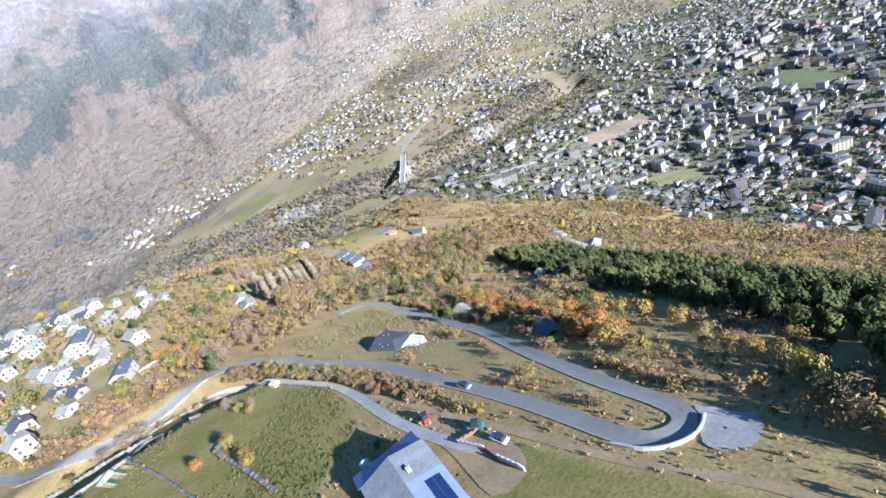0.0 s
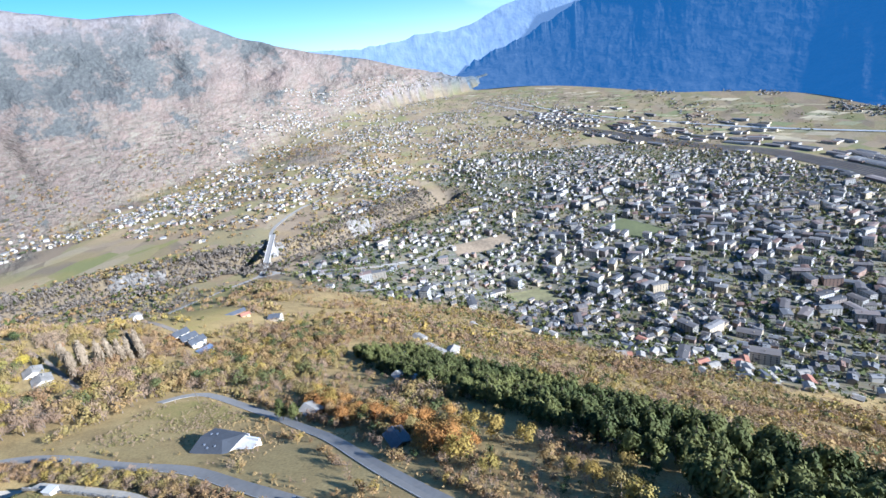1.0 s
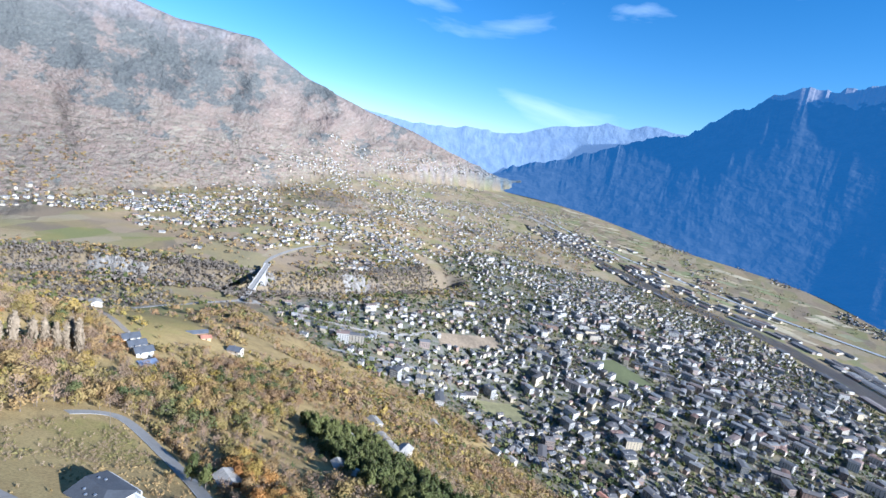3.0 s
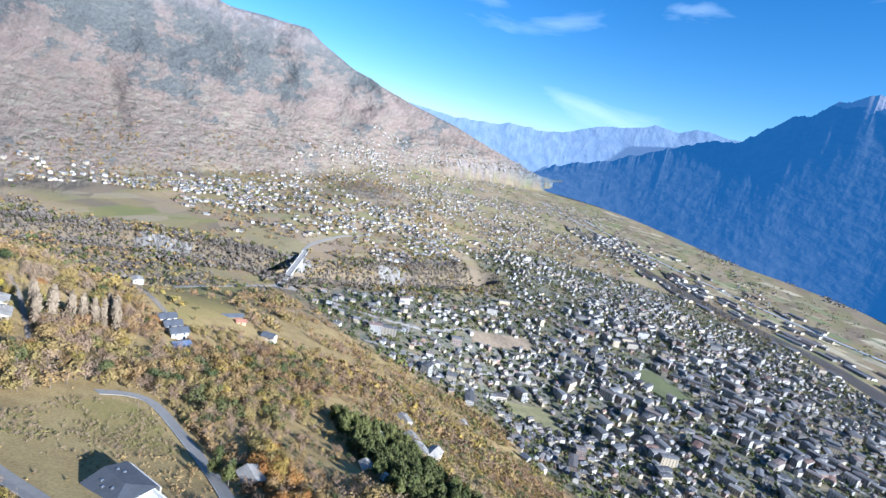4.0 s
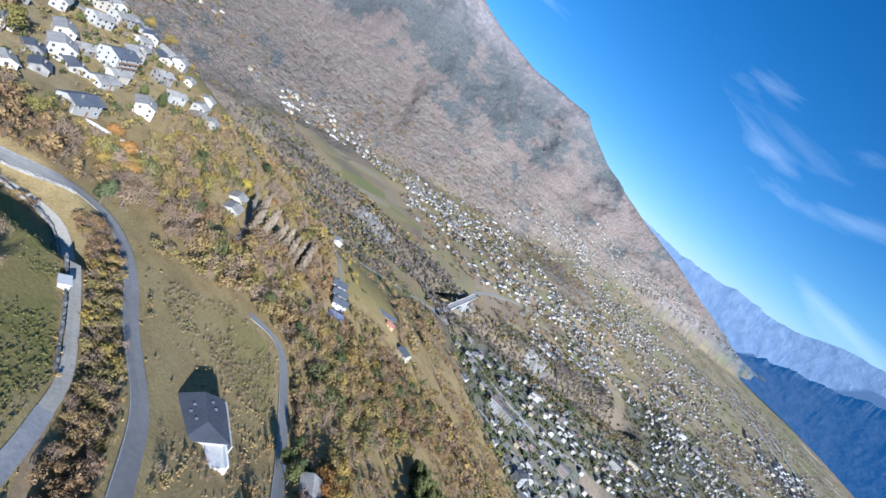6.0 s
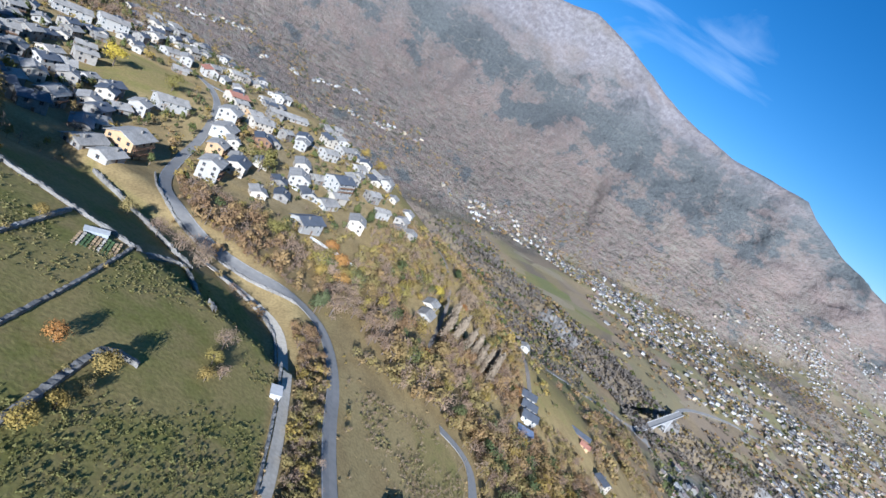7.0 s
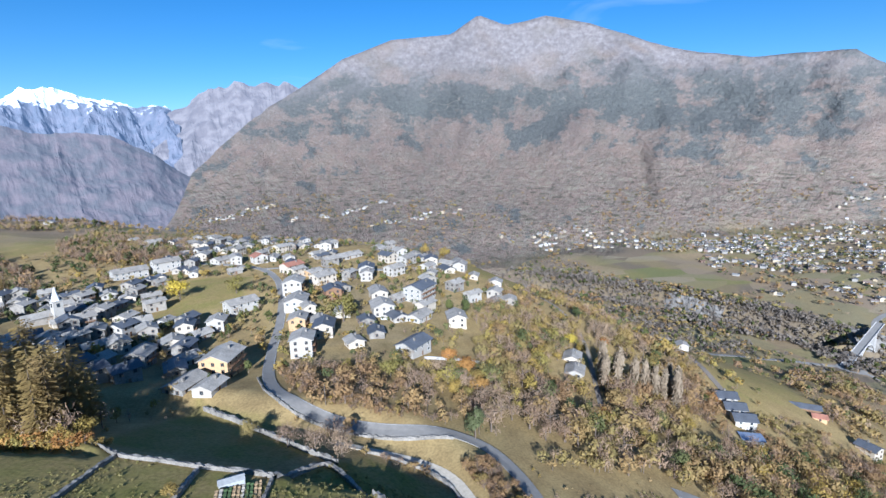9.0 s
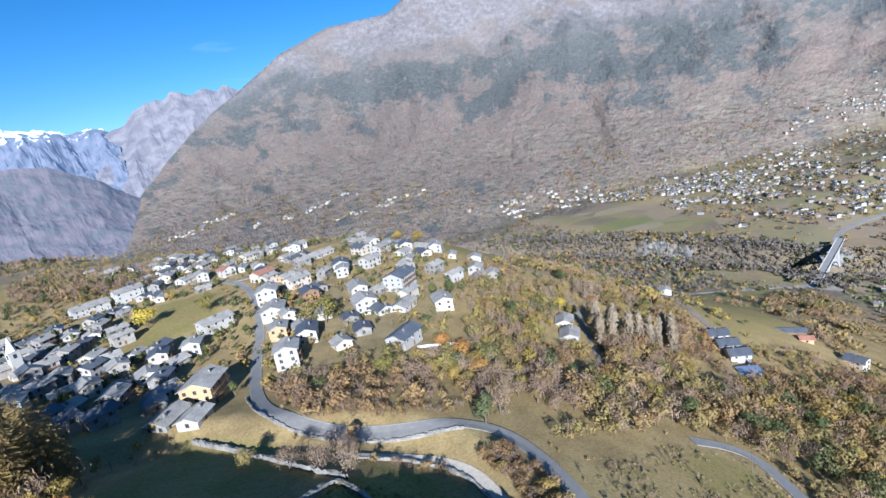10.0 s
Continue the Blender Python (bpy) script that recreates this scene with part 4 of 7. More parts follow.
house(215, 261, 13, 9, 1, 25, PLASTER, SLATE, "low white house with pale grey roof and terrace", False, "white")
house(186, 222, 14, 9, 2, 22, PLASTER, DARK_SLATE, "white house with dark slate roof above a garden wall", False, "white")
house(230, 248, 12, 9, 2, 60, CREAM, SLATE, L_C)
house(233, 352, 13, 10, 2, 60, PLASTER, DARK_SLATE, "white house with dark solar roof", False)
house(247, 338, 12, 9, 2, 15, PLASTER, SLATE, L_W)
house(200, 350, 15, 9, 2, 15, CREAM, SLATE, L_C)
house(194, 390, 14, 9, 2, 20, CREAM, TILE_RED, "cream house with bright red tiled roof")
house(203, 374, 11, 8, 1, 20, OCHRE, SLATE, "small ochre house with grey roof")
house(242, 402, 24, 10, 1, 12, PLASTER, SLATE, "long low white building with grey roof")
house(191, 316, 11, 9, 2, 75, WOOD, DARK_SLATE, "brown timber chalet with dark roof", True)
for k, (x, y) in enumerate(((276, 340), (288, 352), (300, 347), (300, 332), (286, 330), (271, 360), (294, 368), (262, 372), (312, 352), (280, 384))):
    house(x, y, 10 + k % 3 * 2, 8 + k % 2, 1 + k % 2, 20 + 37 * k % 90, (PLASTER, CREAM)[k % 3 == 1], (SLATE, DARK_SLATE, SLATE)[k % 3], (L_W, L_C)[k % 3 == 1])
# the old core round the church
house(113, 243, 14, 11, 3, 50, OCHRE, SLATE, "large ochre guesthouse with wooden balconies and slab roof", True)
house(98, 231, 12, 8, 1, 40, PLASTER, SLATE, L_W)
house(104, 222, 9, 7, 1, 45, PLASTER, SLATE, "small white outbuilding with grey slab roof")
house(143, 331, 16, 10, 2, 12, PLASTER, SLATE, "long white house with grey roof beside the meadow", False, "white")
house(102, 468, 22, 11, 2, 12, PLASTER, SLATE, "long white village hall with grey roof", False, "white")
house(126, 470, 18, 10, 3, 12, PLASTER, SLATE, "white three-storey village house with grey roof", False, "white")
OLD = [(72, 352), (81, 366), (66, 348), (90, 354), (96, 317), (87, 327), (76, 325), (68, 316), (112, 314), (116, 303), (126, 311), (82, 253), (89, 275), (83, 299),
       (99, 418), (86, 411), (73, 406), (80, 426), (10, 427), (18, 434), (16, 407), (-12, 430), (0, 418), (34, 436), (42, 440), (21, 481), (-3, 471), (75, 282), (103, 290), (68, 268), (60, 300)]
for k, (x, y) in enumerate(OLD):
    kind = k * 7 % 5
    house(x, y, 9 + k * 5 % 5, 8 + k * 3 % 3, 1 + (k * 5 % 3 > 0) + (k % 6 == 0), 15 + k * 41 % 90, (PLASTER, CREAM, STONE, GREY_PLASTER, STONE)[kind], (SLATE, SLATE, DARK_SLATE)[k % 3], (L_W, L_C, L_O, L_G, L_O)[kind], k % 4 == 0)
# more roofs packed between them
rng_v = random.Random(5)
packed = 0
for _ in range(2600):
    if packed > 160:
        break
    zone = ((-20, 120, 240, 445), (160, 300, 240, 430), (120, 260, 430, 640))[rng_v.choice((0, 0, 0, 1, 2))]
    x, y = rng_v.uniform(*zone[:2]), rng_v.uniform(*zone[2:])
    if in_polygon(np.array([x]), np.array([y]), MEADOW_CORE)[0] or in_polygon(np.array([x]), np.array([y]), LARCH_WOOD)[0] or (x > 200 and y < 262) or (x < 60 and y < 280):
        continue
    if line_distance(np.array([x]), np.array([y]), MAIN_ROAD)[0] < 10 or line_distance(np.array([x]), np.array([y]), VILLAGE_LANE)[0] < 9 or min(math.hypot(x - a_, y - b_) - r_ for a_, b_, r_ in FOOTPRINTS) < 2.6:
        continue
    kind = rng_v.randrange(5)
    house(x, y, rng_v.uniform(7, 11), rng_v.uniform(6, 8.5), rng_v.choice((1, 1, 2)), rng_v.uniform(0, 90), (PLASTER, CREAM, STONE, GREY_PLASTER, STONE)[kind], (SLATE, SLATE, DARK_SLATE)[packed % 3], (L_W, L_C, L_O, L_G, L_O)[kind])
    packed += 1
# upper hamlet and outlying houses
for k, (x, y) in enumerate(((147, 530), (156, 489), (163, 462), (172, 452), (182, 520), (187, 442), (199, 446), (217, 480), (222, 600), (194, 620), (240, 490), (250, 456), (230, 430), (165, 560), (205, 560), (255, 520), (180, 590), (135, 600), (160, 640), (-44, 846), (50, 842))):
    house(x, y, 10 + k * 3 % 5, 8 + k % 3, 1 + k % 2, 10 + k * 53 % 90, (PLASTER, CREAM, PLASTER)[k % 3], (SLATE, DARK_SLATE, SLATE, TILE_RED)[k * 3 % 4 if k % 5 == 0 else k % 2 * 2], (L_W, L_C, L_W)[k % 3])
FOOTPRINTS.append((256, 190, 13))
house(271, 204, 10, 8, 1, 35, CREAM, SLATE, "small pale house with grey roof on the wooded slope")
house(258, 192, 10, 8, 1, 35, PLASTER, SLATE, "small white house with pale roof on the wooded slope")
house(455, 241, 9, 8, 2, 40, PLASTER, SLATE, "white house beside the ridge road")
house(418, 112, 10, 8, 2, 75, CREAM, DARK_SLATE, "cream cottage with dark green-grey roof alone on the spur")
house(431, 148, 16, 7, 1, 118, WOOD, DARK_SLATE, "long dark-roofed barn on the meadow", wins=False, chimneys=0, name="barn", category="barn")
house(424, 138, 7, 6, 1, 118, OCHRE, TILE_RED, "small orange outbuilding beside the barn", chimneys=0)
house(313, -25, 22, 8, 1, 150, CREAM, SLATE, "long low cream house with grey roof among scrub", chimneys=0)
house(392, -8, 12, 9, 1, 30, PLASTER, SLATE, L_W)
house(477, -7, 13, 8, 1, 60, CREAM, SLATE, L_C)
house(541, -80, 11, 8, 2, 20, PLASTER, SLATE, L_W)
house(555, -163, 10, 8, 2, 40, PLASTER, DARK_SLATE, "white house with dark slate roof at the foot of the slope")
house(437, -225, 12, 8, 2, 70, CREAM, TILE_RED, "cream house with red tiled roof at the foot of the slope")
house(238, 10, 6, 5, 1, 25, WOOD, SLATE, "small grey-roofed shed among autumn trees", name="shed", category="shed", wins=False, chimneys=0)
house(228, -1, 7, 4, 1, 60, WOOD, SLATE, "small grey-roofed shed beside pines", name="shed", category="shed", wins=False, chimneys=0)
house(183, 46, 8, 6, 1, 40, WOOD, SLATE, "small grey-roofed shed among conifers", name="shed", category="shed", wins=False, chimneys=0)
house(127, 10, 7, 5, 1, 20, WOOD, DARK_SLATE, "brown wooden hut beside the lower road", name="shed", category="shed", wins=False, chimneys=0)
house(318, -20, 14, 8, 1, 35, CREAM, SLATE, "low house with grey roof on the lower slope")
house(345, -14, 9, 7, 1, 35, PLASTER, SLATE, "small white house on the lower slope")
house(300, 8, 9, 7, 1, 30, PLASTER, SLATE, "small white house among pines")
# white apartment row on the spur
for k in range(3):
    house(358 - k * 9, 165 - k * 8.5, 10, 9, 2, 130, PLASTER, DARK_SLATE, "white terraced apartment house with dark roof and balconies", True, "white")["group"] = "apartment houses in a row"
house(325, 138, 9, 6, 1, 130, CONCRETE, SHEET_ROOF, "low concrete garage with flat sheet roof", slope=0.06, wins=False, chimneys=0, name="garage", category="garage")


# ---- church ----
church = empty("church", pose(62, 366, H(62, 366), 0, 0, 20) @ Matrix.Diagonal((1, 1, 0.84, 1)))
FOOTPRINTS.append((62, 366, 9))
bm = bmesh.new(); add_box(bm, -2.2, 2.2, -2.2, 2.2, -2, 13.5)
part("tower", bm, PLASTER, church)
bm = bmesh.new(); add_box(bm, -2.45, 2.45, -2.45, 2.45, 13.5, 13.9)
part("cornice", bm, PLASTER, church)
bm = bmesh.new()
ring = [bm.verts.new((2.2 * math.cos(a), 2.2 * math.sin(a), 13.9)) for a in np.arange(8) * math.pi / 4 + math.pi / 8]
tip = bm.verts.new((0, 0, 22.5))
bm.faces.new(ring[::-1])
for k in range(8):
    bm.faces.new((ring[k], ring[(k + 1) % 8], tip))
part("spire", bm, WHITE_SHEET, church, "pale pointed spire")
for side in range(4):
    bm = bmesh.new(); add_box(bm, -0.7, 0.7, -2.26, -2.2, 10, 12.4)
    o = part("belfry_opening", bm, GLASS, church); o.matrix_local = pose(0, 0, 0, 0, 0, side * 90)
bm = bmesh.new(); gable_body(bm, 12, 8, 5.5, 2.2, 2)
o = part("nave_wall", bm, GREY_PLASTER, church); o.matrix_local = pose(-8, 4, 0)
bm = bmesh.new(); gable_roof(bm, 12, 8, 5.5, 2.2, 0.7, 0.25)
o = part("nave_roof", bm, SLATE, church); o.matrix_local = pose(-8, 4, 0)
tagged(church, "village church with white tower and pale pointed spire", "church")

# ---- the modern villa between the roads ----
VX, VY, VR = 148, 68.5, 240
villa = empty("villa", pose(VX, VY, H(VX, VY) + 0.2, 0, 0, VR) @ Matrix.Diagonal((0.8, 0.86, 0.6, 1)))
FOOTPRINTS.append((VX, VY, 11))
bm = bmesh.new(); add_box(bm, -9, 7, -6, 6, -4, 3.4)
part("wall", bm, PLASTER, villa)
bm = bmesh.new()
eave, top = 3.4, 6.0
e = [(-9.8, -6.8, eave), (7.8, -6.8, eave), (7.8, 6.8, eave), (-9.8, 6.8, eave)]
r0, r1 = (-9.8, 0, top), (2.0, 0, top)
add_slab(bm, [e[0], e[1], r1, r0], 0.25)
add_slab(bm, [r0, r1, e[2], e[3]], 0.25)
add_slab(bm, [e[1], e[2], r1], 0.25)
part("roof", bm, plain("villa_slate", (0.05, 0.055, 0.064), 0.9, 0.25, 0.6), villa, "dark blue-grey slate roof with a hipped end")
for u, v in ((-5, -3), (-2.5, -4), (0.5, -2.8), (-4, 3), (-6.5, 2.2)):
    z = eave + (top - eave) * (1 - abs(v) / 6.8)
    bm = bmesh.new(); add_box(bm, u - 0.35, u + 0.35, v - 0.4, v + 0.4, z - 0.1, z + 0.4)
    part("skylight", bm, METAL, villa)
bm = bmesh.new(); add_box(bm, 7.0, 14.5, -6.5, 5.5, -4, 0.7)
part("terrace", bm, CONCRETE, villa, "pale concrete terrace")
bm = bmesh.new(); add_box(bm, 7.0, 15.0, 5.5, 6.1, -4, 2.6)
part("terrace_wall", bm, WHITE_SHEET, villa)
bm = bmesh.new(); add_box(bm, -10.4, -9.9, -8, 8, -4, 1.4); add_box(bm, -9.9, 7, 8, 8.4, -4, 0.9); add_box(bm, -9.9, 12, -8.6, -8.2, -4, 0.5)
part("retaining_wall", bm, CONCRETE, villa)
for k in range(4):
    window("white", villa, pose(-7 + 3.6 * k, -6.004, 1.8))
    window("white", villa, pose(0, 0, 0, 0, 0, 180) @ pose(-5 + 3.6 * k, -6.004, 1.8))
tagged(villa, "modern villa with dark slate roof and pale terrace on the slope", "villa")

# ---- the farm above the hairpin ----
FX, FY, FR = 54.5, 36.5, 33
farm_z = H(FX, FY) - 1.3
farm = empty("farmhouse", pose(FX, FY, farm_z, 0, 0, FR) @ Matrix.Diagonal((0.92, 0.92, 0.66, 1)))
FOOTPRINTS.append((FX, FY, 13))
bm = bmesh.new(); gable_body(bm, 20, 14, 4.8, 2.6, 4)
part("wall", bm, PLASTER, farm)
bm = bmesh.new()
k = 2.6 / 7
add_slab(bm, [(-10.8, -7.9, 4.75), (2.0, -7.9, 4.75), (2.0, 0, 7.65), (-10.8, 0, 7.65)], 0.25)
part("roof", bm, SHEET_ROOF, farm, "blue-grey sheet roof carrying solar panels")
bm = bmesh.new()
add_slab(bm, [(2.0, -7.9, 4.75), (10.8, -7.9, 4.75), (10.8, 0, 7.65), (2.0, 0, 7.65)], 0.25)
add_slab(bm, [(-10.8, 0, 7.65), (10.8, 0, 7.65), (10.8, 7.9, 4.75), (-10.8, 7.9, 4.75)], 0.25)
part("slab_roof", bm, plain("farm_slab", (0.19, 0.195, 0.20), 0.85, 0.3, 0.5), farm, "weathered grey stone-slab roof")
slope_pose = pose(0, 0, 7.69) @ pose(0, 0, 0, math.degrees(math.atan(2.9 / 7.9)))
panel_bm = bmesh.new(); add_box(panel_bm, -0.5, 0.5, -0.82, 0.82, 0.0, 0.05)
PANEL = bpy.data.meshes.new("solar_panel"); panel_bm.to_mesh(PANEL); panel_bm.free(); PANEL.materials.append(SOLAR)
for row in range(2):
    for c in range(9):
        shared("solar_panel", PANEL, farm, slope_pose @ pose(-9.2 + 1.1 * c, -5.9 + 1.75 * row, 0.06))
for u, v in ((4.5, -2.0), (-1.0, 3.4)):
    bm = bmesh.new(); add_box(bm, u - 0.4, u + 0.4, v - 0.4, v + 0.4, 6.0, 8.0); add_box(bm, u - 0.5, u + 0.5, v - 0.5, v + 0.5, 8.1, 8.2); add_box(bm, u - 0.3, u + 0.3, v - 0.3, v + 0.3, 8.0, 8.1)
    part("chimney", bm, PLASTER, farm)
for k in range(5):
    window("wood", farm, pose(-8 + 4 * k, -7.004, 2.6))
    window("wood", farm, pose(0, 0, 0, 0, 0, 180) @ pose(-8 + 4 * k, -7.004, 2.6))
tagged(farm, "stone farmhouse with slab roof and a solar-panelled sheet roof", "farmhouse")
shed = empty("lean_to", pose(FX, FY, farm_z, 0, 0, FR) @ pose(12.0, 0.5, -0.8, 0, 0, -90))
bm = bmesh.new(); add_box(bm, -6.8, 6.8, -2.6, 2.6, -4, 2.6)
part("wall", bm, STONE, shed)
bm = bmesh.new(); add_slab(bm, [(-7.2, 2.9, 2.7), (-7.2, -2.2, 4.2), (7.2, -2.2, 4.2), (7.2, 2.9, 2.7)][::-1], 0.18)
part("roof", bm, plain("blue_sheet", (0.07, 0.12, 0.24), 0.4, 0.12, 1.2, metal=0.3), shed, "dark blue sheet roof")
tagged(shed, "low stone lean-to with a dark blue sheet roof", "shed")
tank = empty("tank", pose(FX, FY, farm_z - 1.5, 0, 0, FR) @ pose(17.2, 4.5, 0))
bm = bmesh.new(); bmesh.ops.create_cone(bm, cap_ends=True, segments=20, radius1=1.0, radius2=1.0, depth=2.6, matrix=Matrix.Translation((0, 0, 1.3)))
part("body", bm, WHITE_SHEET, tank)
bm = bmesh.new(); bmesh.ops.create_cone(bm, cap_ends=True, segments=20, radius1=1.0, radius2=0.25, depth=0.5, matrix=Matrix.Translation((0, 0, 2.85)))
part("lid", bm, WHITE_SHEET, tank)
tagged(tank, "round white water tank beside the lean-to", "tank")
yard = [(82, 46), (86, 40), (78, 30), (66, 18), (56, 16), (50, 22), (60, 28), (70, 34)]
cxy = np.mean(yard, axis=0)
yp = np.array([cxy + (np.array(p) - cxy) * s for s in (1.0, 0.66, 0.33, 0.02) for p in resample(yard + yard[:1], 3.0)])
n = len(resample(yard + yard[:1], 3.0))
yz = height(yp[:, 0], yp[:, 1]) + 0.14
tagged(mesh_object("farmyard", np.c_[yp, yz], strip_faces(4, n)[:, ::-1], DIRT), "bare trodden earth farmyard", "yard", kind="structure")


def pen_wall(a, b, high, mat, label):
    (ax, ay), (bx, by) = a, b
    length, rot = math.hypot(bx - ax, by - ay), math.degrees(math.atan2(by - ay, bx - ax))
    za, zb = H(ax, ay), H(bx, by)
    bm = bmesh.new()
    n = max(2, int(length / 1.2))
    for k in range(n):
        add_box(bm, k * length / n + 0.02, (k + 1) * length / n - 0.02, -0.15, 0.15, za + (zb - za) * k / n - min(za, zb) - 0.5, za + (zb - za) * k / n - min(za, zb) + high)
    me = bpy.data.meshes.new("pen_wall"); bm.to_mesh(me); bm.free(); me.materials.append(mat)
    ob = new("pen_wall", me); ob.matrix_world = pose(ax, ay, min(za, zb), 0, 0, rot)
    return tagged(ob, label, "wall")


pen_wall((70, 31), (66, 25), 1.3, CONCRETE, "pale concrete wall of the cattle pen")
pen_wall((62, 22), (57, 17), 1.6, WHITE_SHEET, "white block wall closing the cattle pen")
pen_wall((70, 31), (73, 27), 1.0, WOOD, "wooden plank wall of the cattle pen")
pen_wall((66, 25), (62, 22), 0.9, WOOD, "wooden plank wall of the cattle pen")


def vehicle(name, x, y, rot, paint, label, size=(4.2, 1.8, 1.5), category="car"):
    root = empty(name, pose(x, y, H(x, y) + 0.25, 0, 0, rot))
    l, w, h = size
    bm = bmesh.new()
    add_box(bm, -l / 2, l / 2, -w / 2, w / 2, 0.3, h * 0.58)
    bmesh.ops.bevel(bm, geom=bm.edges[:], offset=0.14, segments=2, affect="EDGES")
    part("body", bm, paint, root)
    bm = bmesh.new()
    add_box(bm, -l * 0.36, l * 0.2, -w * 0.44, w * 0.44, h * 0.58, h)
    for v in bm.verts:
        if v.co.z > h * 0.8:
            v.co.x *= 0.8; v.co.y *= 0.88
    part("cabin", bm, GLASS, root)
    for sx in (-0.31, 0.31):
        for sy in (-0.5, 0.5):
            bm = bmesh.new()
            bmesh.ops.create_cone(bm, cap_ends=True, segments=14, radius1=0.33, radius2=0.33, depth=0.22, matrix=Matrix.Translation((sx * l, sy * w, 0.33)) @ Matrix.Rotation(math.pi / 2, 4, "X"))
            wheel = part("wheel", bm, RUBBER, root)
            bm = bmesh.new()
            bmesh.ops.create_cone(bm, cap_ends=True, segments=10, radius1=0.2, radius2=0.17, depth=0.25, matrix=Matrix.Translation((sx * l, sy * w, 0.33)) @ Matrix.Rotation(math.pi / 2, 4, "X"))
            part("hub", bm, METAL, wheel)
    return tagged(root, label, category)


RED_PAINT = plain("red_paint", (0.5, 0.07, 0.03), 0.4, 0.1, 0.5)
GREEN_PAINT = plain("green_paint", (0.06, 0.16, 0.12), 0.4, 0.1, 0.5)
vehicle("tractor", 82.5, 40.5, 20, RED_PAINT, "red farm tractor standing in the yard", (3.4, 1.7, 2.4), "tractor")
vehicle("tractor", 74, 27.5, 80, GREEN_PAINT, "green farm tractor beside the meadow", (3.6, 1.8, 2.5), "tractor")
vehicle("car", 68, 22, 50, WHITE_SHEET, "small white car parked in the farmyard")
vehicle("car", 96, 33, 50, plain("grey_paint", (0.3, 0.32, 0.34), 0.35, 0.05, 0.5), "grey car driving on the road")

# gravel lay-by outside the bend
lay_edge = resample(HAIRPIN_LAY + HAIRPIN_LAY[:1], 1.2)
lay_edge = lay_edge + np.stack([fractal(lay_edge[:, 0], lay_edge[:, 1], 4, 2, False, k_) for k_ in (1, 2)], -1) * 0.7
lp = np.array([p for s in (1.0, 0.6, 0.05) for p in (lay_edge - np.mean(HAIRPIN_LAY, axis=0)) * s + np.mean(HAIRPIN_LAY, axis=0)])
n = len(lay_edge)
tagged(mesh_object("lay_by", np.c_[lp, height(lp[:, 0], lp[:, 1]) + 0.25], strip_faces(3, n), plain("grey_grit", (0.33, 0.31, 0.28), 0.95, 0.3, 0.8)), "pale gravel lay-by outside the bend", "lay-by", kind="structure")

# greenhouse and vegetable beds
BED_GREEN = plain("bed_green", (0.07, 0.11, 0.035), 0.9, 0.5, 0.3)
for k in range(11):
    bx, by = 88.3 + 0.83 * k, 138.6 + 0.1 * k
    bm = bmesh.new()
    add_box(bm, -3.6, 3.6, -0.28, 0.28, -0.6, 0.18)
    bmesh.ops.subdivide_edges(bm, edges=[e for e in bm.edges if e.calc_length() > 5], cuts=14)
    for v in bm.verts:
        v.co.y *= 1 + 0.28 * math.sin(v.co.x * 4.1 + k)
        v.co.z += 0.08 * math.sin(v.co.x * 5.3 + 2 * k) if v.co.z > 0 else 0
    me = bpy.data.meshes.new("vegetable_bed"); bm.to_mesh(me); bm.free(); me.materials.append((DIRT, BED_GREEN, DIRT, GRAVEL, BED_GREEN)[k * 3 % 5])
    ob = new("vegetable_bed", me)
    ob.matrix_world = pose(bx, by, H(bx, by) + 0.08, 0, 0, 70)
    tagged(ob, ("bare brown vegetable bed in the kitchen garden", "leafy green vegetable bed in the kitchen garden", "bare brown vegetable bed in the kitchen garden", "straw-covered vegetable bed in the kitchen garden", "leafy green vegetable bed in the kitchen garden")[k * 3 % 5], "garden bed", "vegetable beds")
greenhouse = empty("greenhouse", pose(92.7, 144.4, H(92.7, 144.4), 0, 0, -10))
bm = bmesh.new(); gable_body(bm, 4.8, 2.2, 1.1, 0.5, 1)
part("wall", bm, plain("milky_sheet", (0.33, 0.34, 0.33), 0.5, 0.2, 0.6), greenhouse)
bm = bmesh.new(); gable_roof(bm, 4.8, 2.2, 1.1, 0.5, 0.12, 0.06)
part("roof", bm, plain("grey_sheet", (0.30, 0.30, 0.29), 0.6, 0.2, 0.6), greenhouse)
tagged(greenhouse, "low grey greenhouse beside the vegetable beds", "greenhouse")
cistern = empty("cistern", pose(128.6, 106.5, H(128.6, 106.5), 0, 0, 65))
bm = bmesh.new(); add_box(bm, -1.6, 1.6, -1.2, 1.2, -1, 1.5)
part("wall", bm, CONCRETE, cistern)
bm = bmesh.new(); add_box(bm, -1.8, 1.8, -1.4, 1.4, 1.503, 1.7)
part("lid", bm, CONCRETE, cistern)
tagged(cistern, "small concrete cistern beside the gravel track", "cistern")

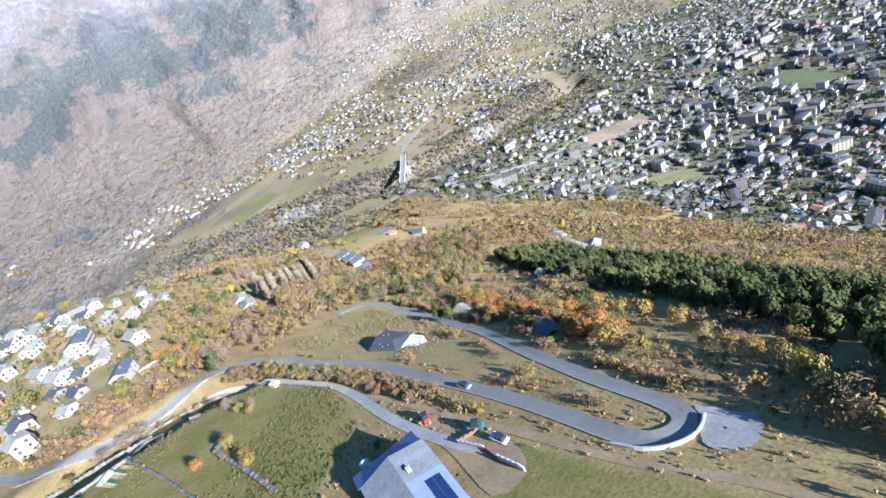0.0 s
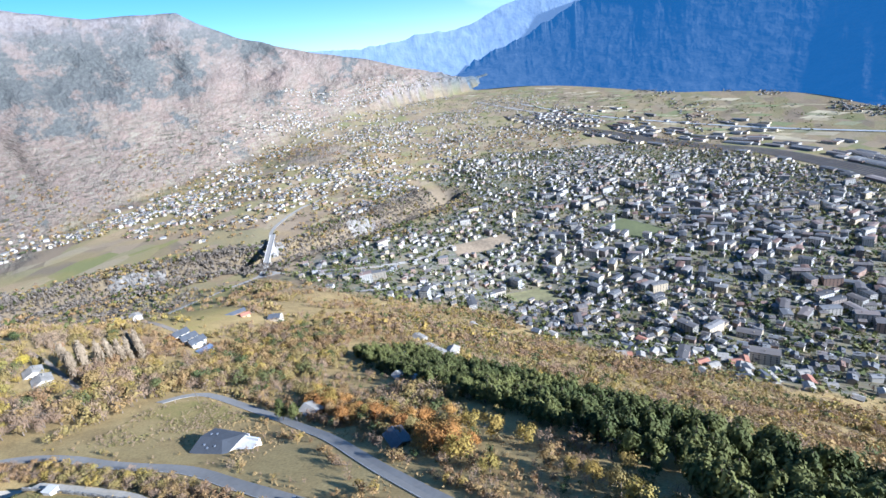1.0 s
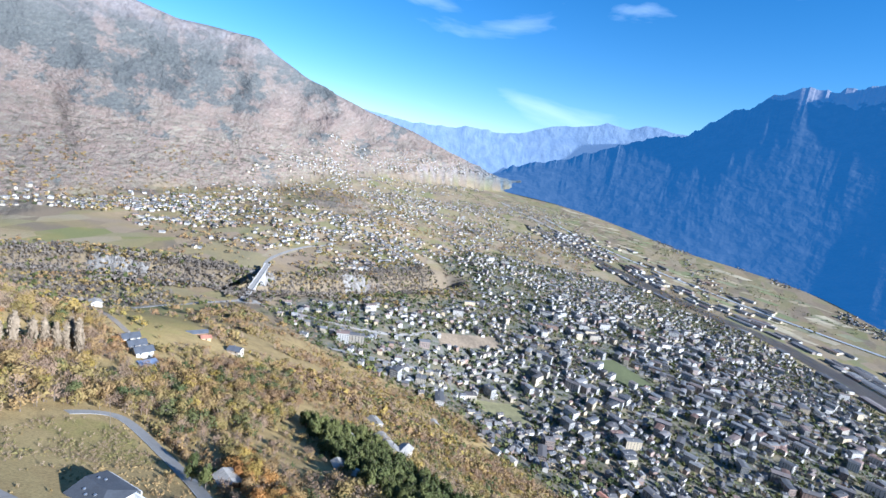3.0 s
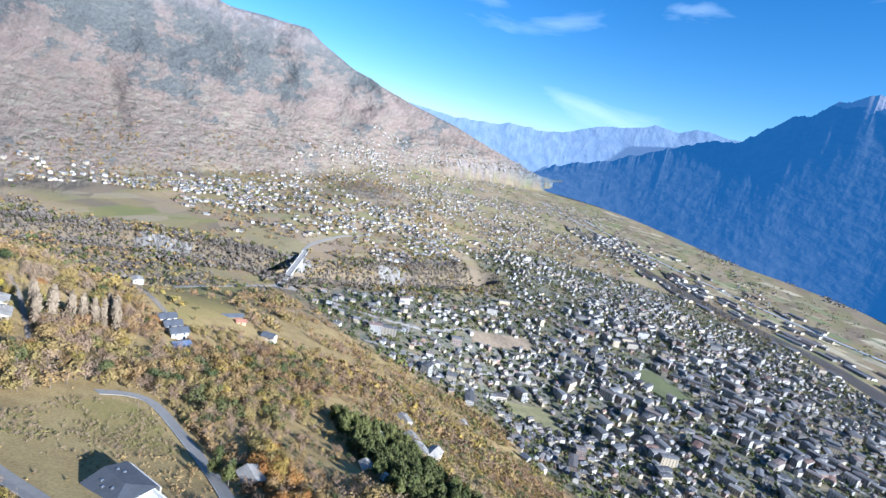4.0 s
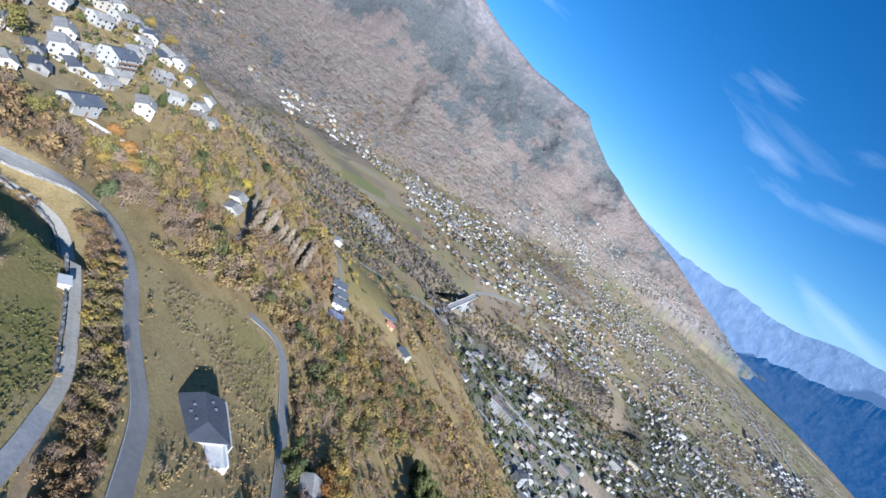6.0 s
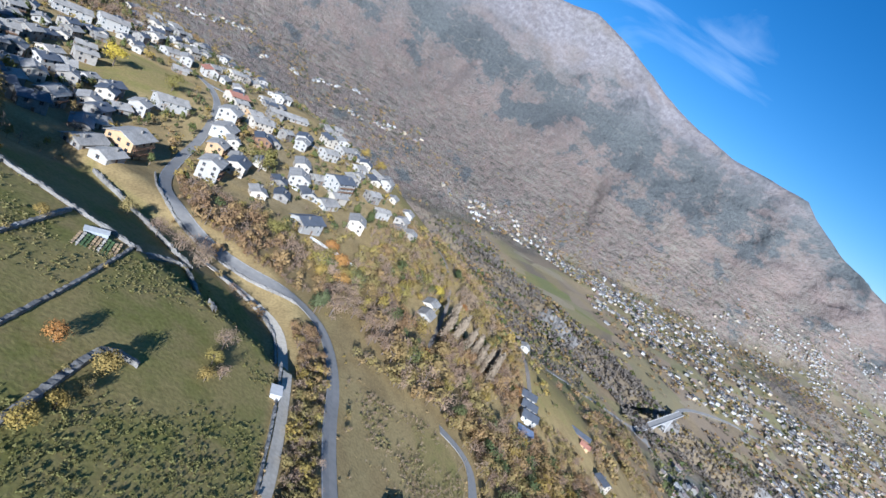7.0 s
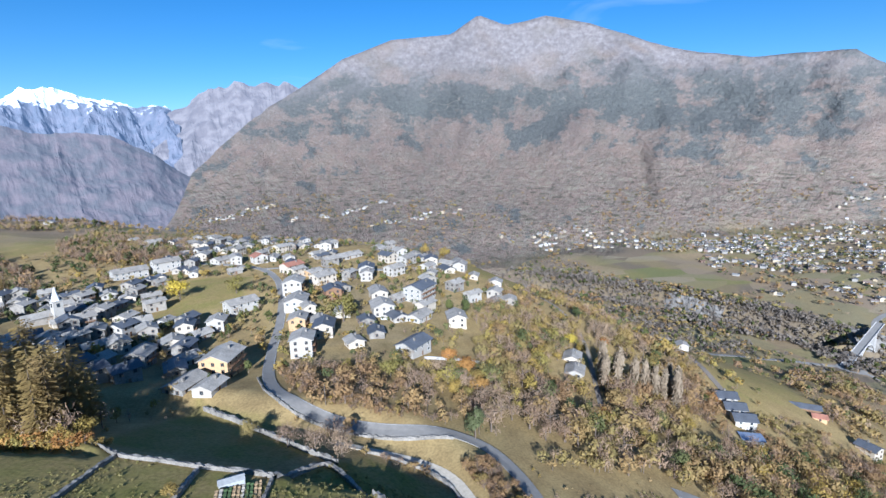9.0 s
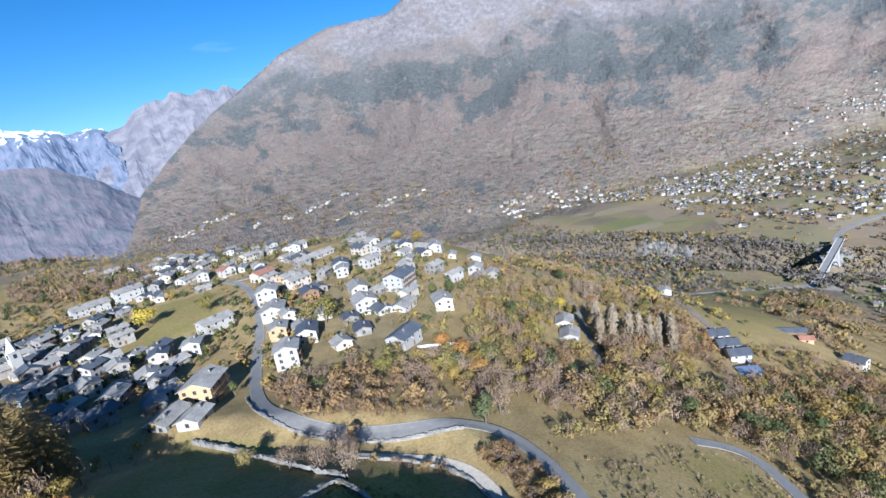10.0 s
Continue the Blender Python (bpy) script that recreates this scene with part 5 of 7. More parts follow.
# poles beside the roads
def utility_pole(x, y, rot):
    root = empty("utility_pole", pose(x, y, H(x, y), 0, 0, rot))
    bm = bmesh.new(); bmesh.ops.create_cone(bm, cap_ends=True, segments=8, radius1=0.12, radius2=0.08, depth=7.6, matrix=Matrix.Translation((0, 0, 3.0)))
    part("shaft", bm, BARK, root)
    bm = bmesh.new(); add_box(bm, -0.8, 0.8, -0.05, 0.05, 6.2, 6.32)
    part("crossarm", bm, METAL, root)
    for u in (-0.7, 0.0, 0.7):
        bm = bmesh.new(); bmesh.ops.create_cone(bm, cap_ends=True, segments=8, radius1=0.07, radius2=0.05, depth=0.22, matrix=Matrix.Translation((u, 0, 6.43 if u else 6.91)))
        part("insulator", bm, GLASS, root)
    return tagged(root, "grey-brown wooden utility pole with a crossarm beside the road", "pole", "utility poles")


for px_, py_, rot_ in ((129.6, 185.6, 60), (163.5, 152.5, 20), (213.9, 101.5, 30), (238, 101, 30), (148, 264, 70)):
    utility_pole(px_, py_, rot_)

# ---- bridge over the gorge ----
BA, BB = Vector((882, 233, 187)), Vector((1062, 241, 199))
span = (BB - BA).length
bridge_pose = Matrix.Translation(BA) @ (BB - BA).to_track_quat("X", "Z").to_matrix().to_4x4()
bridge = empty("road_bridge", bridge_pose)
bm = bmesh.new(); add_box(bm, -8, span + 8, -5.5, 5.5, -1.2, 0)
part("deck", bm, CONCRETE, bridge)
bm = bmesh.new(); add_box(bm, -8, span + 8, -4.3, 4.3, 0.004, 0.08)
part("carriageway", bm, ASPHALT, bridge)
for side in (-5.4, 5.1):
    bm = bmesh.new(); add_box(bm, -8, span + 8, side, side + 0.3, 0.004, 1.1)
    part("parapet", bm, CONCRETE, bridge)
for rib in (-4.0, 3.0):
    bm = bmesh.new()
    prev = None
    for k in range(25):
        u = k / 24
        x, z = 20 + (span - 40) * u, -46 + 42 * (1 - (2 * u - 1) ** 2)
        cur = [bm.verts.new((x, rib + dy, z + dz)) for dy, dz in ((0, 0), (1, 0), (1, -1.8), (0, -1.8))]
        if prev:
            for q in range(4):
                bm.faces.new((prev[q], prev[(q + 1) % 4], cur[(q + 1) % 4], cur[q]))
        prev = cur
    part("arch_rib", bm, CONCRETE, bridge)
for k in range(1, 12):
    u = k / 12
    z = -46 + 42 * (1 - (2 * u - 1) ** 2)
    if z < -4:
        bm = bmesh.new(); add_box(bm, 20 + (span - 40) * u - 0.6, 20 + (span - 40) * u + 0.6, -4, 4, z - 1, -1.2)
        part("pier", bm, CONCRETE, bridge)
tagged(bridge, "grey concrete arch road bridge over the wooded gorge", "bridge")
ang = np.linspace(0, 2 * np.pi, 41)
ring = np.array([(872 + r * np.cos(a), 225 + r * np.sin(a)) for r in (9, 13, 17) for a in ang])
tagged(mesh_object("roundabout", np.c_[ring, height(ring[:, 0], ring[:, 1]) + 0.6], strip_faces(3, 41), ASPHALT), "asphalt roundabout at the end of the bridge", "roundabout", kind="structure")


# ---- trees and scrub ----
def leaf_cloud(rng, n, radius, tall, base, leaf, lumps=7, long_leaf=1.0, droop=0.0):
    """Small leaf clumps gathered in lumps under an uneven outline."""
    c = rng.normal(size=(lumps, 3))
    c /= np.linalg.norm(c, axis=1, keepdims=True)
    c *= rng.uniform(0.35, 0.75, (lumps, 1))
    own = c[rng.randint(0, lumps, n)]
    d = rng.normal(size=(n, 3))
    d /= np.linalg.norm(d, axis=1, keepdims=True)
    p = own + d * rng.uniform(0.15, 0.48, (n, 1))
    p = p * [radius, radius, tall / 2] + [0, 0, base + tall / 2]
    # clumps lie mostly along the crown's surface, so that it has a sunny and a shaded side
    face = 0.7 * d + 1.1 * own + rng.normal(size=(n, 3)) * (0.3 if long_leaf == 1 else 0.5)
    u = np.cross(face, rng.normal(size=(n, 3)))
    u[:, 2] = u[:, 2] * (1 if long_leaf == 1 else 2.2) + droop
    u /= np.linalg.norm(u, axis=1, keepdims=True)
    w = np.cross(u, face); w /= np.linalg.norm(w, axis=1, keepdims=True)
    s = leaf * rng.uniform(0.6, 1.3, (n, 1))
    a, b = u * s * long_leaf * 0.5, w * s * 0.5
    v = np.stack([p - a - b * rng.uniform(0.5, 1, (n, 1)), p + a * 0.9 - b * rng.uniform(-0.6, 0.6, (n, 1)), p - a * 0.5 + b], 1).reshape(-1, 3)
    return v, np.arange(3 * n).reshape(-1, 3)


def limb(a, b, r0, r1, sides=5):
    a, b = np.array(a, float), np.array(b, float)
    t = (b - a) / np.linalg.norm(b - a)
    u = np.cross(t, [0.3, 0.9, 0.1]); u /= np.linalg.norm(u)
    w = np.cross(t, u)
    ang = np.arange(sides) * 2 * np.pi / sides
    ring = np.cos(ang)[:, None] * u + np.sin(ang)[:, None] * w
    v = np.concatenate([a + ring * r0, b + ring * r1])
    k = np.arange(sides)
    j = (k + 1) % sides
    return v, np.concatenate([np.stack([k, j, j + sides], 1), np.stack([k, j + sides, k + sides], 1)])


def joined(pieces):
    v, f, n = [], [], 0
    for a, b in pieces:
        v.append(a); f.append(b + n); n += len(a)
    return np.concatenate(v), np.concatenate(f)


def trunk_with_limbs(rng, tall, crown_r, sides=5, limbs=4, start=0.35):
    out = [limb((0, 0, -0.8), (0.04 * tall * rng.uniform(-1, 1), 0.04 * tall * rng.uniform(-1, 1), tall * 0.85), 0.028 * tall + 0.03, 0.008 * tall, sides)]
    for k in range(limbs):
        a, z = rng.uniform(0, 6.28), tall * rng.uniform(start, 0.7)
        out.append(limb((0, 0, z), (math.cos(a) * crown_r * 0.75, math.sin(a) * crown_r * 0.75, z + tall * 0.2), 0.012 * tall + 0.01, 0.004 * tall, 3))
    return joined(out)


def conifer(rng, tall, radius, tiers, blades, leaf):
    v, f, n = [], [], 0
    for t in range(tiers):
        q = t / (tiers - 1)
        z, r = tall * (0.14 + 0.84 * q), radius * (1 - q) ** 0.8 + 0.12
        for k in range(max(3, int(blades * (1 - 0.6 * q)))):
            a = rng.uniform(0, 6.28)
            c, s = math.cos(a), math.sin(a)
            rr_ = r * rng.uniform(0.7, 1.15)
            wdt = leaf * rng.uniform(0.7, 1.2)
            dz = rng.uniform(-0.5, 0.1) * leaf
            dz2 = rng.uniform(-0.6, 0.3) * leaf
            v += [(c * rr_ * 0.08, s * rr_ * 0.08, z + leaf * 0.6), (c * rr_ * 0.9 - s * wdt * 0.65, s * rr_ * 0.9 + c * wdt * 0.65, z + dz), (c * rr_ + s * wdt * 0.65, s * rr_ - c * wdt * 0.65, z + dz2)]
            f.append((n, n + 1, n + 2)); n += 3
    return np.array(v), np.array(f)


def leaf_material(name, colors, through_=0.2):
    """Leaf clumps that let some sun through."""
    m = island_material(name, colors, 0.8, 0.14)
    t = m.node_tree
    b = t.nodes["Principled BSDF"]
    thin_ = t.nodes.new("ShaderNodeBsdfTranslucent")
    t.links.new(b.inputs["Base Color"].links[0].from_socket, thin_.inputs["Color"])
    mix = t.nodes.new("ShaderNodeMixShader")
    mix.inputs[0].default_value = through_
    t.links.new(b.outputs[0], mix.inputs[1]); t.links.new(thin_.outputs[0], mix.inputs[2])
    t.links.new(mix.outputs[0], t.nodes["Material Output"].inputs[0])
    return m


LEAF = {
    "scrub": leaf_material("scrub_leaf", [(0.24, 0.147, 0.07), (0.29, 0.192, 0.078), (0.22, 0.176, 0.06), (0.29, 0.205, 0.072)]),
    "bare": leaf_material("bare_twig", [(0.23, 0.155, 0.10), (0.28, 0.19, 0.12), (0.32, 0.232, 0.145)], 0.2),
    "gold": leaf_material("gold_leaf", [(0.24, 0.17, 0.055), (0.31, 0.215, 0.05), (0.255, 0.215, 0.06)]),
    "orange": leaf_material("orange_leaf", [(0.30, 0.13, 0.04), (0.36, 0.18, 0.05), (0.34, 0.21, 0.06)]),
    "pine": leaf_material("pine_needle", [(0.05, 0.062, 0.018), (0.078, 0.086, 0.025), (0.115, 0.118, 0.034)], 0.15),
    "larch": leaf_material("larch_needle", [(0.17, 0.115, 0.045), (0.23, 0.16, 0.055), (0.27, 0.195, 0.065)]),
    "yellow": leaf_material("yellow_leaf", [(0.44, 0.33, 0.04), (0.50, 0.37, 0.05), (0.36, 0.29, 0.05)]),
    "olive": leaf_material("olive_leaf", [(0.17, 0.145, 0.04), (0.22, 0.185, 0.05), (0.13, 0.125, 0.04)]),
    "spruce": leaf_material("spruce_needle", [(0.075, 0.085, 0.035), (0.10, 0.11, 0.045), (0.125, 0.13, 0.055)], 0.15),
    "green": leaf_material("green_leaf", [(0.055, 0.075, 0.025), (0.09, 0.10, 0.035), (0.15, 0.14, 0.05)]),
}


def crown_for(kind, rng, dense):
    """Crown and trunk of one unit-scale plant: (crown verts, faces), (trunk verts, faces), height."""
    if kind in ("scrub", "gold", "orange", "green", "yellow", "olive"):
        return leaf_cloud(rng, int((90 if dense < 5 else 135) * dense), 0.48, 0.86, 0.14, (0.15 if dense < 5 else 0.155) / dense**0.45, 12), trunk_with_limbs(rng, 0.8, 0.4, 4 if dense > 2 else 3, 4 if dense > 1 else 1 if dense > 0.3 else 0)
    if kind == "bare":
        return leaf_cloud(rng, int(140 * dense), 0.46, 0.86, 0.14, 0.036 / dense**0.35, 14, 4.6), trunk_with_limbs(rng, 0.85, 0.4, 4 if dense > 2 else 3, 6 if dense > 1 else 2 if dense > 0.3 else 0)
    if kind in ("pine", "spruce"):
        v, f = leaf_cloud(rng, int(120 * dense) + 8, 0.34, 0.84, 0.12, 0.15 / dense**0.4, 10)
        v[:, :2] *= (1.25 - 0.75 * v[:, 2:])
        return (v, f), limb((0, 0, -0.05), (0, 0, 0.9), 0.02, 0.006, 3)
    if kind == "larch":
        return conifer(rng, 1.0, 0.088, 48 if dense > 1 else 9, 15, 0.022), limb((0, 0, -0.05), (0, 0, 0.97), 0.014, 0.003, 4)
    if kind == "poplar":
        return leaf_cloud(rng, int(130 * dense), 0.11, 0.92, 0.07, 0.035, 16, 4.0, 1.5), limb((0, 0, -0.05), (0, 0, 0.9), 0.012, 0.003, 4)


def scatter(name, kind, mat, xs, ys, sizes, label, dense=1.0, seed=1, spread=(0.0, 1.0), wide=(0.85, 1.35), variants=6):
    """Many plants joined into one mesh."""
    rng = np.random.RandomState(seed)
    V, F, M, T, n = [], [], [], [], 0
    zs = height(xs, ys)
    which = rng.randint(0, variants, len(xs))
    for k in range(variants):
        (cv, cf), (tv, tf) = crown_for(kind, np.random.RandomState(seed * 50 + k), dense if dense >= 1.5 else dense * 0.68)
        v = np.concatenate([cv, tv]); f = np.concatenate([cf, tf + len(cv)])
        m = np.r_[np.zeros(len(cf)), np.ones(len(tf))]
        sel = np.nonzero(which == k)[0]
        if not len(sel):
            continue
        a, s = rng.uniform(0, 6.28, len(sel)), sizes[sel]
        fat = s * rng.uniform(*wide, len(sel))
        c, si = np.cos(a), np.sin(a)
        X = xs[sel, None] + (v[:, 0] * c[:, None] - v[:, 1] * si[:, None]) * fat[:, None]
        Y = ys[sel, None] + (v[:, 0] * si[:, None] + v[:, 1] * c[:, None]) * fat[:, None]
        Z = zs[sel, None] + v[:, 2] * s[:, None] - 0.1
        V.append(np.stack([X, Y, Z], -1).reshape(-1, 3))
        F.append((f[None] + (np.arange(len(sel)) * len(v))[:, None, None] + n).reshape(-1, 3))
        M.append(np.tile(m, len(sel)))
        shade = np.clip(0.5 + 0.55 * fractal(xs[sel], ys[sel], 38, 2, False, 2) + rng.uniform(-0.25, 0.25, len(sel)), 0, 1)
        T.append(np.repeat(spread[0] + (spread[1] - spread[0]) * shade, len(v)))
        n += len(sel) * len(v)
    ob = mesh_object(name, np.concatenate(V), np.concatenate(F), [mat, BARK], face_mats=np.concatenate(M), tint=np.concatenate(T))
    return tagged(ob, label, "trees", kind="stuff")


ROADS = ((MAIN_ROAD, 5.0), (GRAVEL_TRACK, 3.5), (FARM_DRIVE, 3.5), (DIRT_TRACK, 2.6), (VILLAGE_LANE, 4), (RIDGE_ROAD, 5), (VALLEY_ROAD, 6), (TOWN_ROAD, 7), (FAR_ROAD, 7), (SHADE_LANE, 3.4))
OPEN_LAND = (MEADOW_FARM, MEADOW_SOUTH, MEADOW_WEST, MEADOW_UPPER, MEADOW_SHADE, MEADOW_BEND, MEADOW_CORE, MEADOW_EDGE, MEADOW_FAR, MEADOW_NORTH, HAIRPIN_LAY)


def free_of(x, y, meadows=True, grow=0.0):
    ok = np.ones(len(x), bool)
    for pts, wdt in ROADS:
        ok &= line_distance(x, y, pts) > wdt + grow
    if meadows:
        for poly in OPEN_LAND:
            ok &= ~in_polygon(x, y, poly)
    for hx, hy, hr in FOOTPRINTS:
        ok &= np.hypot(x - hx, y - hy) > hr + grow
    return ok


def sprinkle(seed, n, x0, x1, y0, y1, poly=None):
    rng = np.random.RandomState(seed)
    x, y = rng.uniform(x0, x1, n), rng.uniform(y0, y1, n)
    if poly is not None:
        k = in_polygon(x, y, poly)
        x, y = x[k], y[k]
    return x, y, rng


def seen_side(x, y):
    b = (np.degrees(np.arctan2(x - CX, y - CY)) + 90) % 360 - 90
    return (b > -25) & (b < 165)


# dense scrub on the slope below the roads
SPUR_WOOD = [(171, 181), (188, 196), (222, 209), (290, 240), (360, 235), (340, 172), (318, 150), (291, 118), (240, 124), (203, 136), (178, 138), (166, 152)]
WOODED = [(166, 140), (196, 128), (232, 112), (250, 80), (330, 100), (380, 150), (400, 200), (330, 260), (250, 236), (200, 210), (160, 190), (150, 168)]
SLOPE = [(60, -20), (84, -2), (150, 34), (222, 96), (228, 116), (210, 124), (170, 132), (165, 150), (146, 170), (128, 188), (128, 224), (180, 216), (236, 240), (330, 330), (420, 330), (560, 330), (760, 300),
         (820, 220), (690, 110), (650, 20), (665, -130), (540, -160), (430, -210), (330, -330), (280, -480), (120, -420), (0, -200), (20, -60)]
x, y, rng = sprinkle(11, 44000, 0, 830, -480, 330, SLOPE)
patchy = fractal(x, y, 55, 3, False, 2)
ridge_open = in_polygon(x, y, MEADOW_RIDGE)
keep = free_of(x, y) & ~in_polygon(x, y, PINE_WOOD) & ~in_polygon(x, y, ORANGE_ROW) & (patchy + 0.5 * fractal(x, y, 21, 2, False, 4) + rng.uniform(-0.3, 0.45, len(x)) > 0.08) & (~ridge_open | (rng.rand(len(x)) < 0.07)) & (~in_polygon(x, y, SPUR_WOOD) | (rng.rand(len(x)) < 0.2))
x, y, patchy = x[keep], y[keep], patchy[keep]
rng = np.random.RandomState(12)
kind = rng.rand(len(x)) + 0.25 * fractal(x, y, 80, 2, False, 6)
size = (1.8 + 4.6 * rng.rand(len(x)) ** 1.4) * (1 + 0.9 * smooth(0.0, 0.9, patchy)) * (1 + 0.5 * (rng.rand(len(x)) < 0.15))
wooded = edge_soft(x, y, WOODED, 25)
size = np.minimum(size, 4.2 + 2.6 * rng.rand(len(x)) ** 2 + 2.0 * smooth(0.1, 0.7, patchy)) * (1 + 0.4 * wooded)
size = np.where(np.hypot(x - CX, y - CY) < 350, size, size * 1.35)
a = kind < 0.55
b_ = (kind >= 0.55) & (kind < 1.02)
c_ = kind >= 1.02
near_ = np.hypot(x - CX, y - CY) < 350
for tag_, sel_, dn in (("", near_, 1.4), ("far_", ~near_, 0.36)):
    scatter(tag_ + "scrub", "scrub", LEAF["scrub"], x[a & sel_], y[a & sel_], size[a & sel_], "brown and olive autumn scrub on the slope", dn, 21)
    scatter(tag_ + "bare_thicket", "bare", LEAF["bare"], x[b_ & sel_ & (kind <= 0.95)], y[b_ & sel_ & (kind <= 0.95)], size[b_ & sel_ & (kind <= 0.95)] * 1.15, "leafless grey-brown thicket on the slope", dn, 22)
    g_ = b_ & sel_ & (kind > 0.95)
    scatter(tag_ + "olive_scrub", "green", LEAF["green"], x[g_], y[g_], size[g_] * 1.1, "dull green bushes on the slope", dn, 46, (0.4, 1.0))
    scatter(tag_ + "golden_scrub", "gold", LEAF["gold"], x[c_ & sel_], y[c_ & sel_], size[c_ & sel_] * 1.2, "golden-leaved autumn bushes on the slope", dn, 23)
# bushes along the roads and tracks
def along(pts, off0, off1, n, seed):
    rng_ = np.random.RandomState(seed)
    p = resample(pts, 0.5)
    tn = np.gradient(p, axis=0); tn /= np.linalg.norm(tn, axis=1, keepdims=True)
    i = rng_.randint(0, len(p), n)
    o = rng_.uniform(off0, off1, n)
    return p[i, 0] - tn[i, 1] * o, p[i, 1] + tn[i, 0] * o


strips = [along(MAIN_ROAD[14:26], -4, -11, 520, 1), along(MAIN_ROAD[14:26], 4, 8, 200, 2), along(MAIN_ROAD[30:41], -4, -9, 520, 3), along(MAIN_ROAD[31:38], 4, 9, 240, 4), along(MAIN_ROAD[9:15], 4, 12, 420, 5), along(MAIN_ROAD[22:27], -4, -8, 70, 6),
          along(GRAVEL_TRACK, -3, -7, 160, 7), along(FARM_DRIVE, -3, -6, 60, 8)]
x, y = np.concatenate([p[0] for p in strips]), np.concatenate([p[1] for p in strips])
rng = np.random.RandomState(13)
k = free_of(x, y, False) & (fractal(x, y, 17, 2, False, 1) + rng.uniform(-0.35, 0.35, len(x)) > 0.12) & ~in_polygon(x, y, MEADOW_FARM) & ~in_polygon(x, y, MEADOW_BEND)
x, y = x[k], y[k]
h_ = rng.rand(len(x))
size = 0.8 + 2.8 * rng.rand(len(x)) ** 1.8
for name_, kind_, lo, hi, label_, sd in (("hedge_scrub", "scrub", 0, 0.6, "brown roadside scrub between road and track", 24), ("hedge_thicket", "bare", 0.6, 0.92, "bare roadside thicket between road and track", 25), ("hedge_gold", "gold", 0.92, 1.1, "golden roadside bushes", 33)):
    s_ = (h_ >= lo) & (h_ < hi)
    scatter(name_, kind_, LEAF[kind_], x[s_], y[s_], size[s_], label_, 1.4, sd)
x, y, rng = sprinkle(14, 8000, -150, 420, 170, 950)
k = free_of(x, y, True, -2.8) & (rng.rand(len(x)) < 0.5 + 0.75 * fractal(x, y, 45, 2, False, 1)) & seen_side(x, y)
x, y = x[k], y[k]
rng = np.random.RandomState(15)
h_ = rng.rand(len(x))
size = 1.4 + 6.0 * rng.rand(len(x)) ** 1.7
scatter("village_scrub", "scrub", LEAF["scrub"], x[h_ < 0.5], y[h_ < 0.5], size[h_ < 0.5], "autumn garden trees and scrub round the village", 0.7, 26, (0.2, 0.9))
scatter("village_thicket", "bare", LEAF["bare"], x[(h_ >= 0.5) & (h_ < 0.8)], y[(h_ >= 0.5) & (h_ < 0.8)], size[(h_ >= 0.5) & (h_ < 0.8)], "leafless trees round the village", 0.7, 27)
scatter("village_gold", "gold", LEAF["gold"], x[h_ >= 0.8], y[h_ >= 0.8], size[h_ >= 0.8], "golden garden trees round the village", 0.7, 28)
# pine wood
x, y, rng = sprinkle(16, 3600, 20, 335, -100, 50, PINE_WOOD)
k = free_of(x, y, False)
scatter("pine_wood", "pine", LEAF["pine"], x[k], y[k], rng.uniform(6.5, 12.5, k.sum()), "dense dark green pine wood on the slope", 1.9, 29, wide=(0.9, 1.25))
# gorge and far slopes
x, y, rng = sprinkle(17, 26000, 700, 1500, -260, 900)
g = line_distance(x, y, GORGE)
k = (g < 100 + 45 * fractal(x, y, 75, 3, False, 3)) & free_of(x, y) & (rng.rand(len(x)) < 0.9)
gk = rng.rand(len(x)) + 0.35 * fractal(x, y, 70, 2, False, 5)
GORGE_TWIG = leaf_material("gorge_twig", [(0.125, 0.105, 0.085), (0.17, 0.143, 0.115), (0.215, 0.178, 0.135)], 0.2)
for name, kind, mat, lo, hi, label, sd in (("gorge_wood", "scrub", GORGE_TWIG, -9, 0.55, "leafless grey-brown wood in the gorge", 30), ("gorge_conifers", "pine", LEAF["pine"], 0.55, 0.78, "dark conifers in the gorge", 88), ("gorge_scrub", "scrub", LEAF["scrub"], 0.78, 9, "olive-brown trees on the gorge rim", 89)):
    s_ = k & (gk >= lo) & (gk < hi)
    scatter(name, kind, mat, x[s_], y[s_], 4.5 + 8.5 * rng.rand(s_.sum()) ** 1.4, label, 0.26, sd, wide=(1.1, 1.7))
# the tall bare wood that clothes the far wall, with pale cliffs breaking through
CLIFFS = [[(993, 446), (992, 480), (993, 515), (989, 550)], [(1026, 268), (1042, 248), (1062, 226)], [(1168, 88), (1194, 62), (1222, 36)]]
x, y, rng = sprinkle(91, 30000, 860, 1420, -160, 860)
g = line_distance(x, y, GORGE)
k = (g > 6) & (g < 66) & free_of(x, y)
for pts in CLIFFS:
    k &= (line_distance(x, y, pts) > 13) | (rng.rand(len(x)) < 0.3)
far_tall = 5 + 7 * rng.rand(len(x))
scatter("gorge_wall_wood", "scrub", GORGE_TWIG, x[k], y[k], far_tall[k], "tall leafless grey wood on the gorge wall", 0.16, 92, (0.15, 1.0), (0.55, 0.95))
CLIFF_ROCK = plain("cliff_rock", (0.15, 0.138, 0.122), 0.95, 0.6, 7.0, bump_strength=0.9)
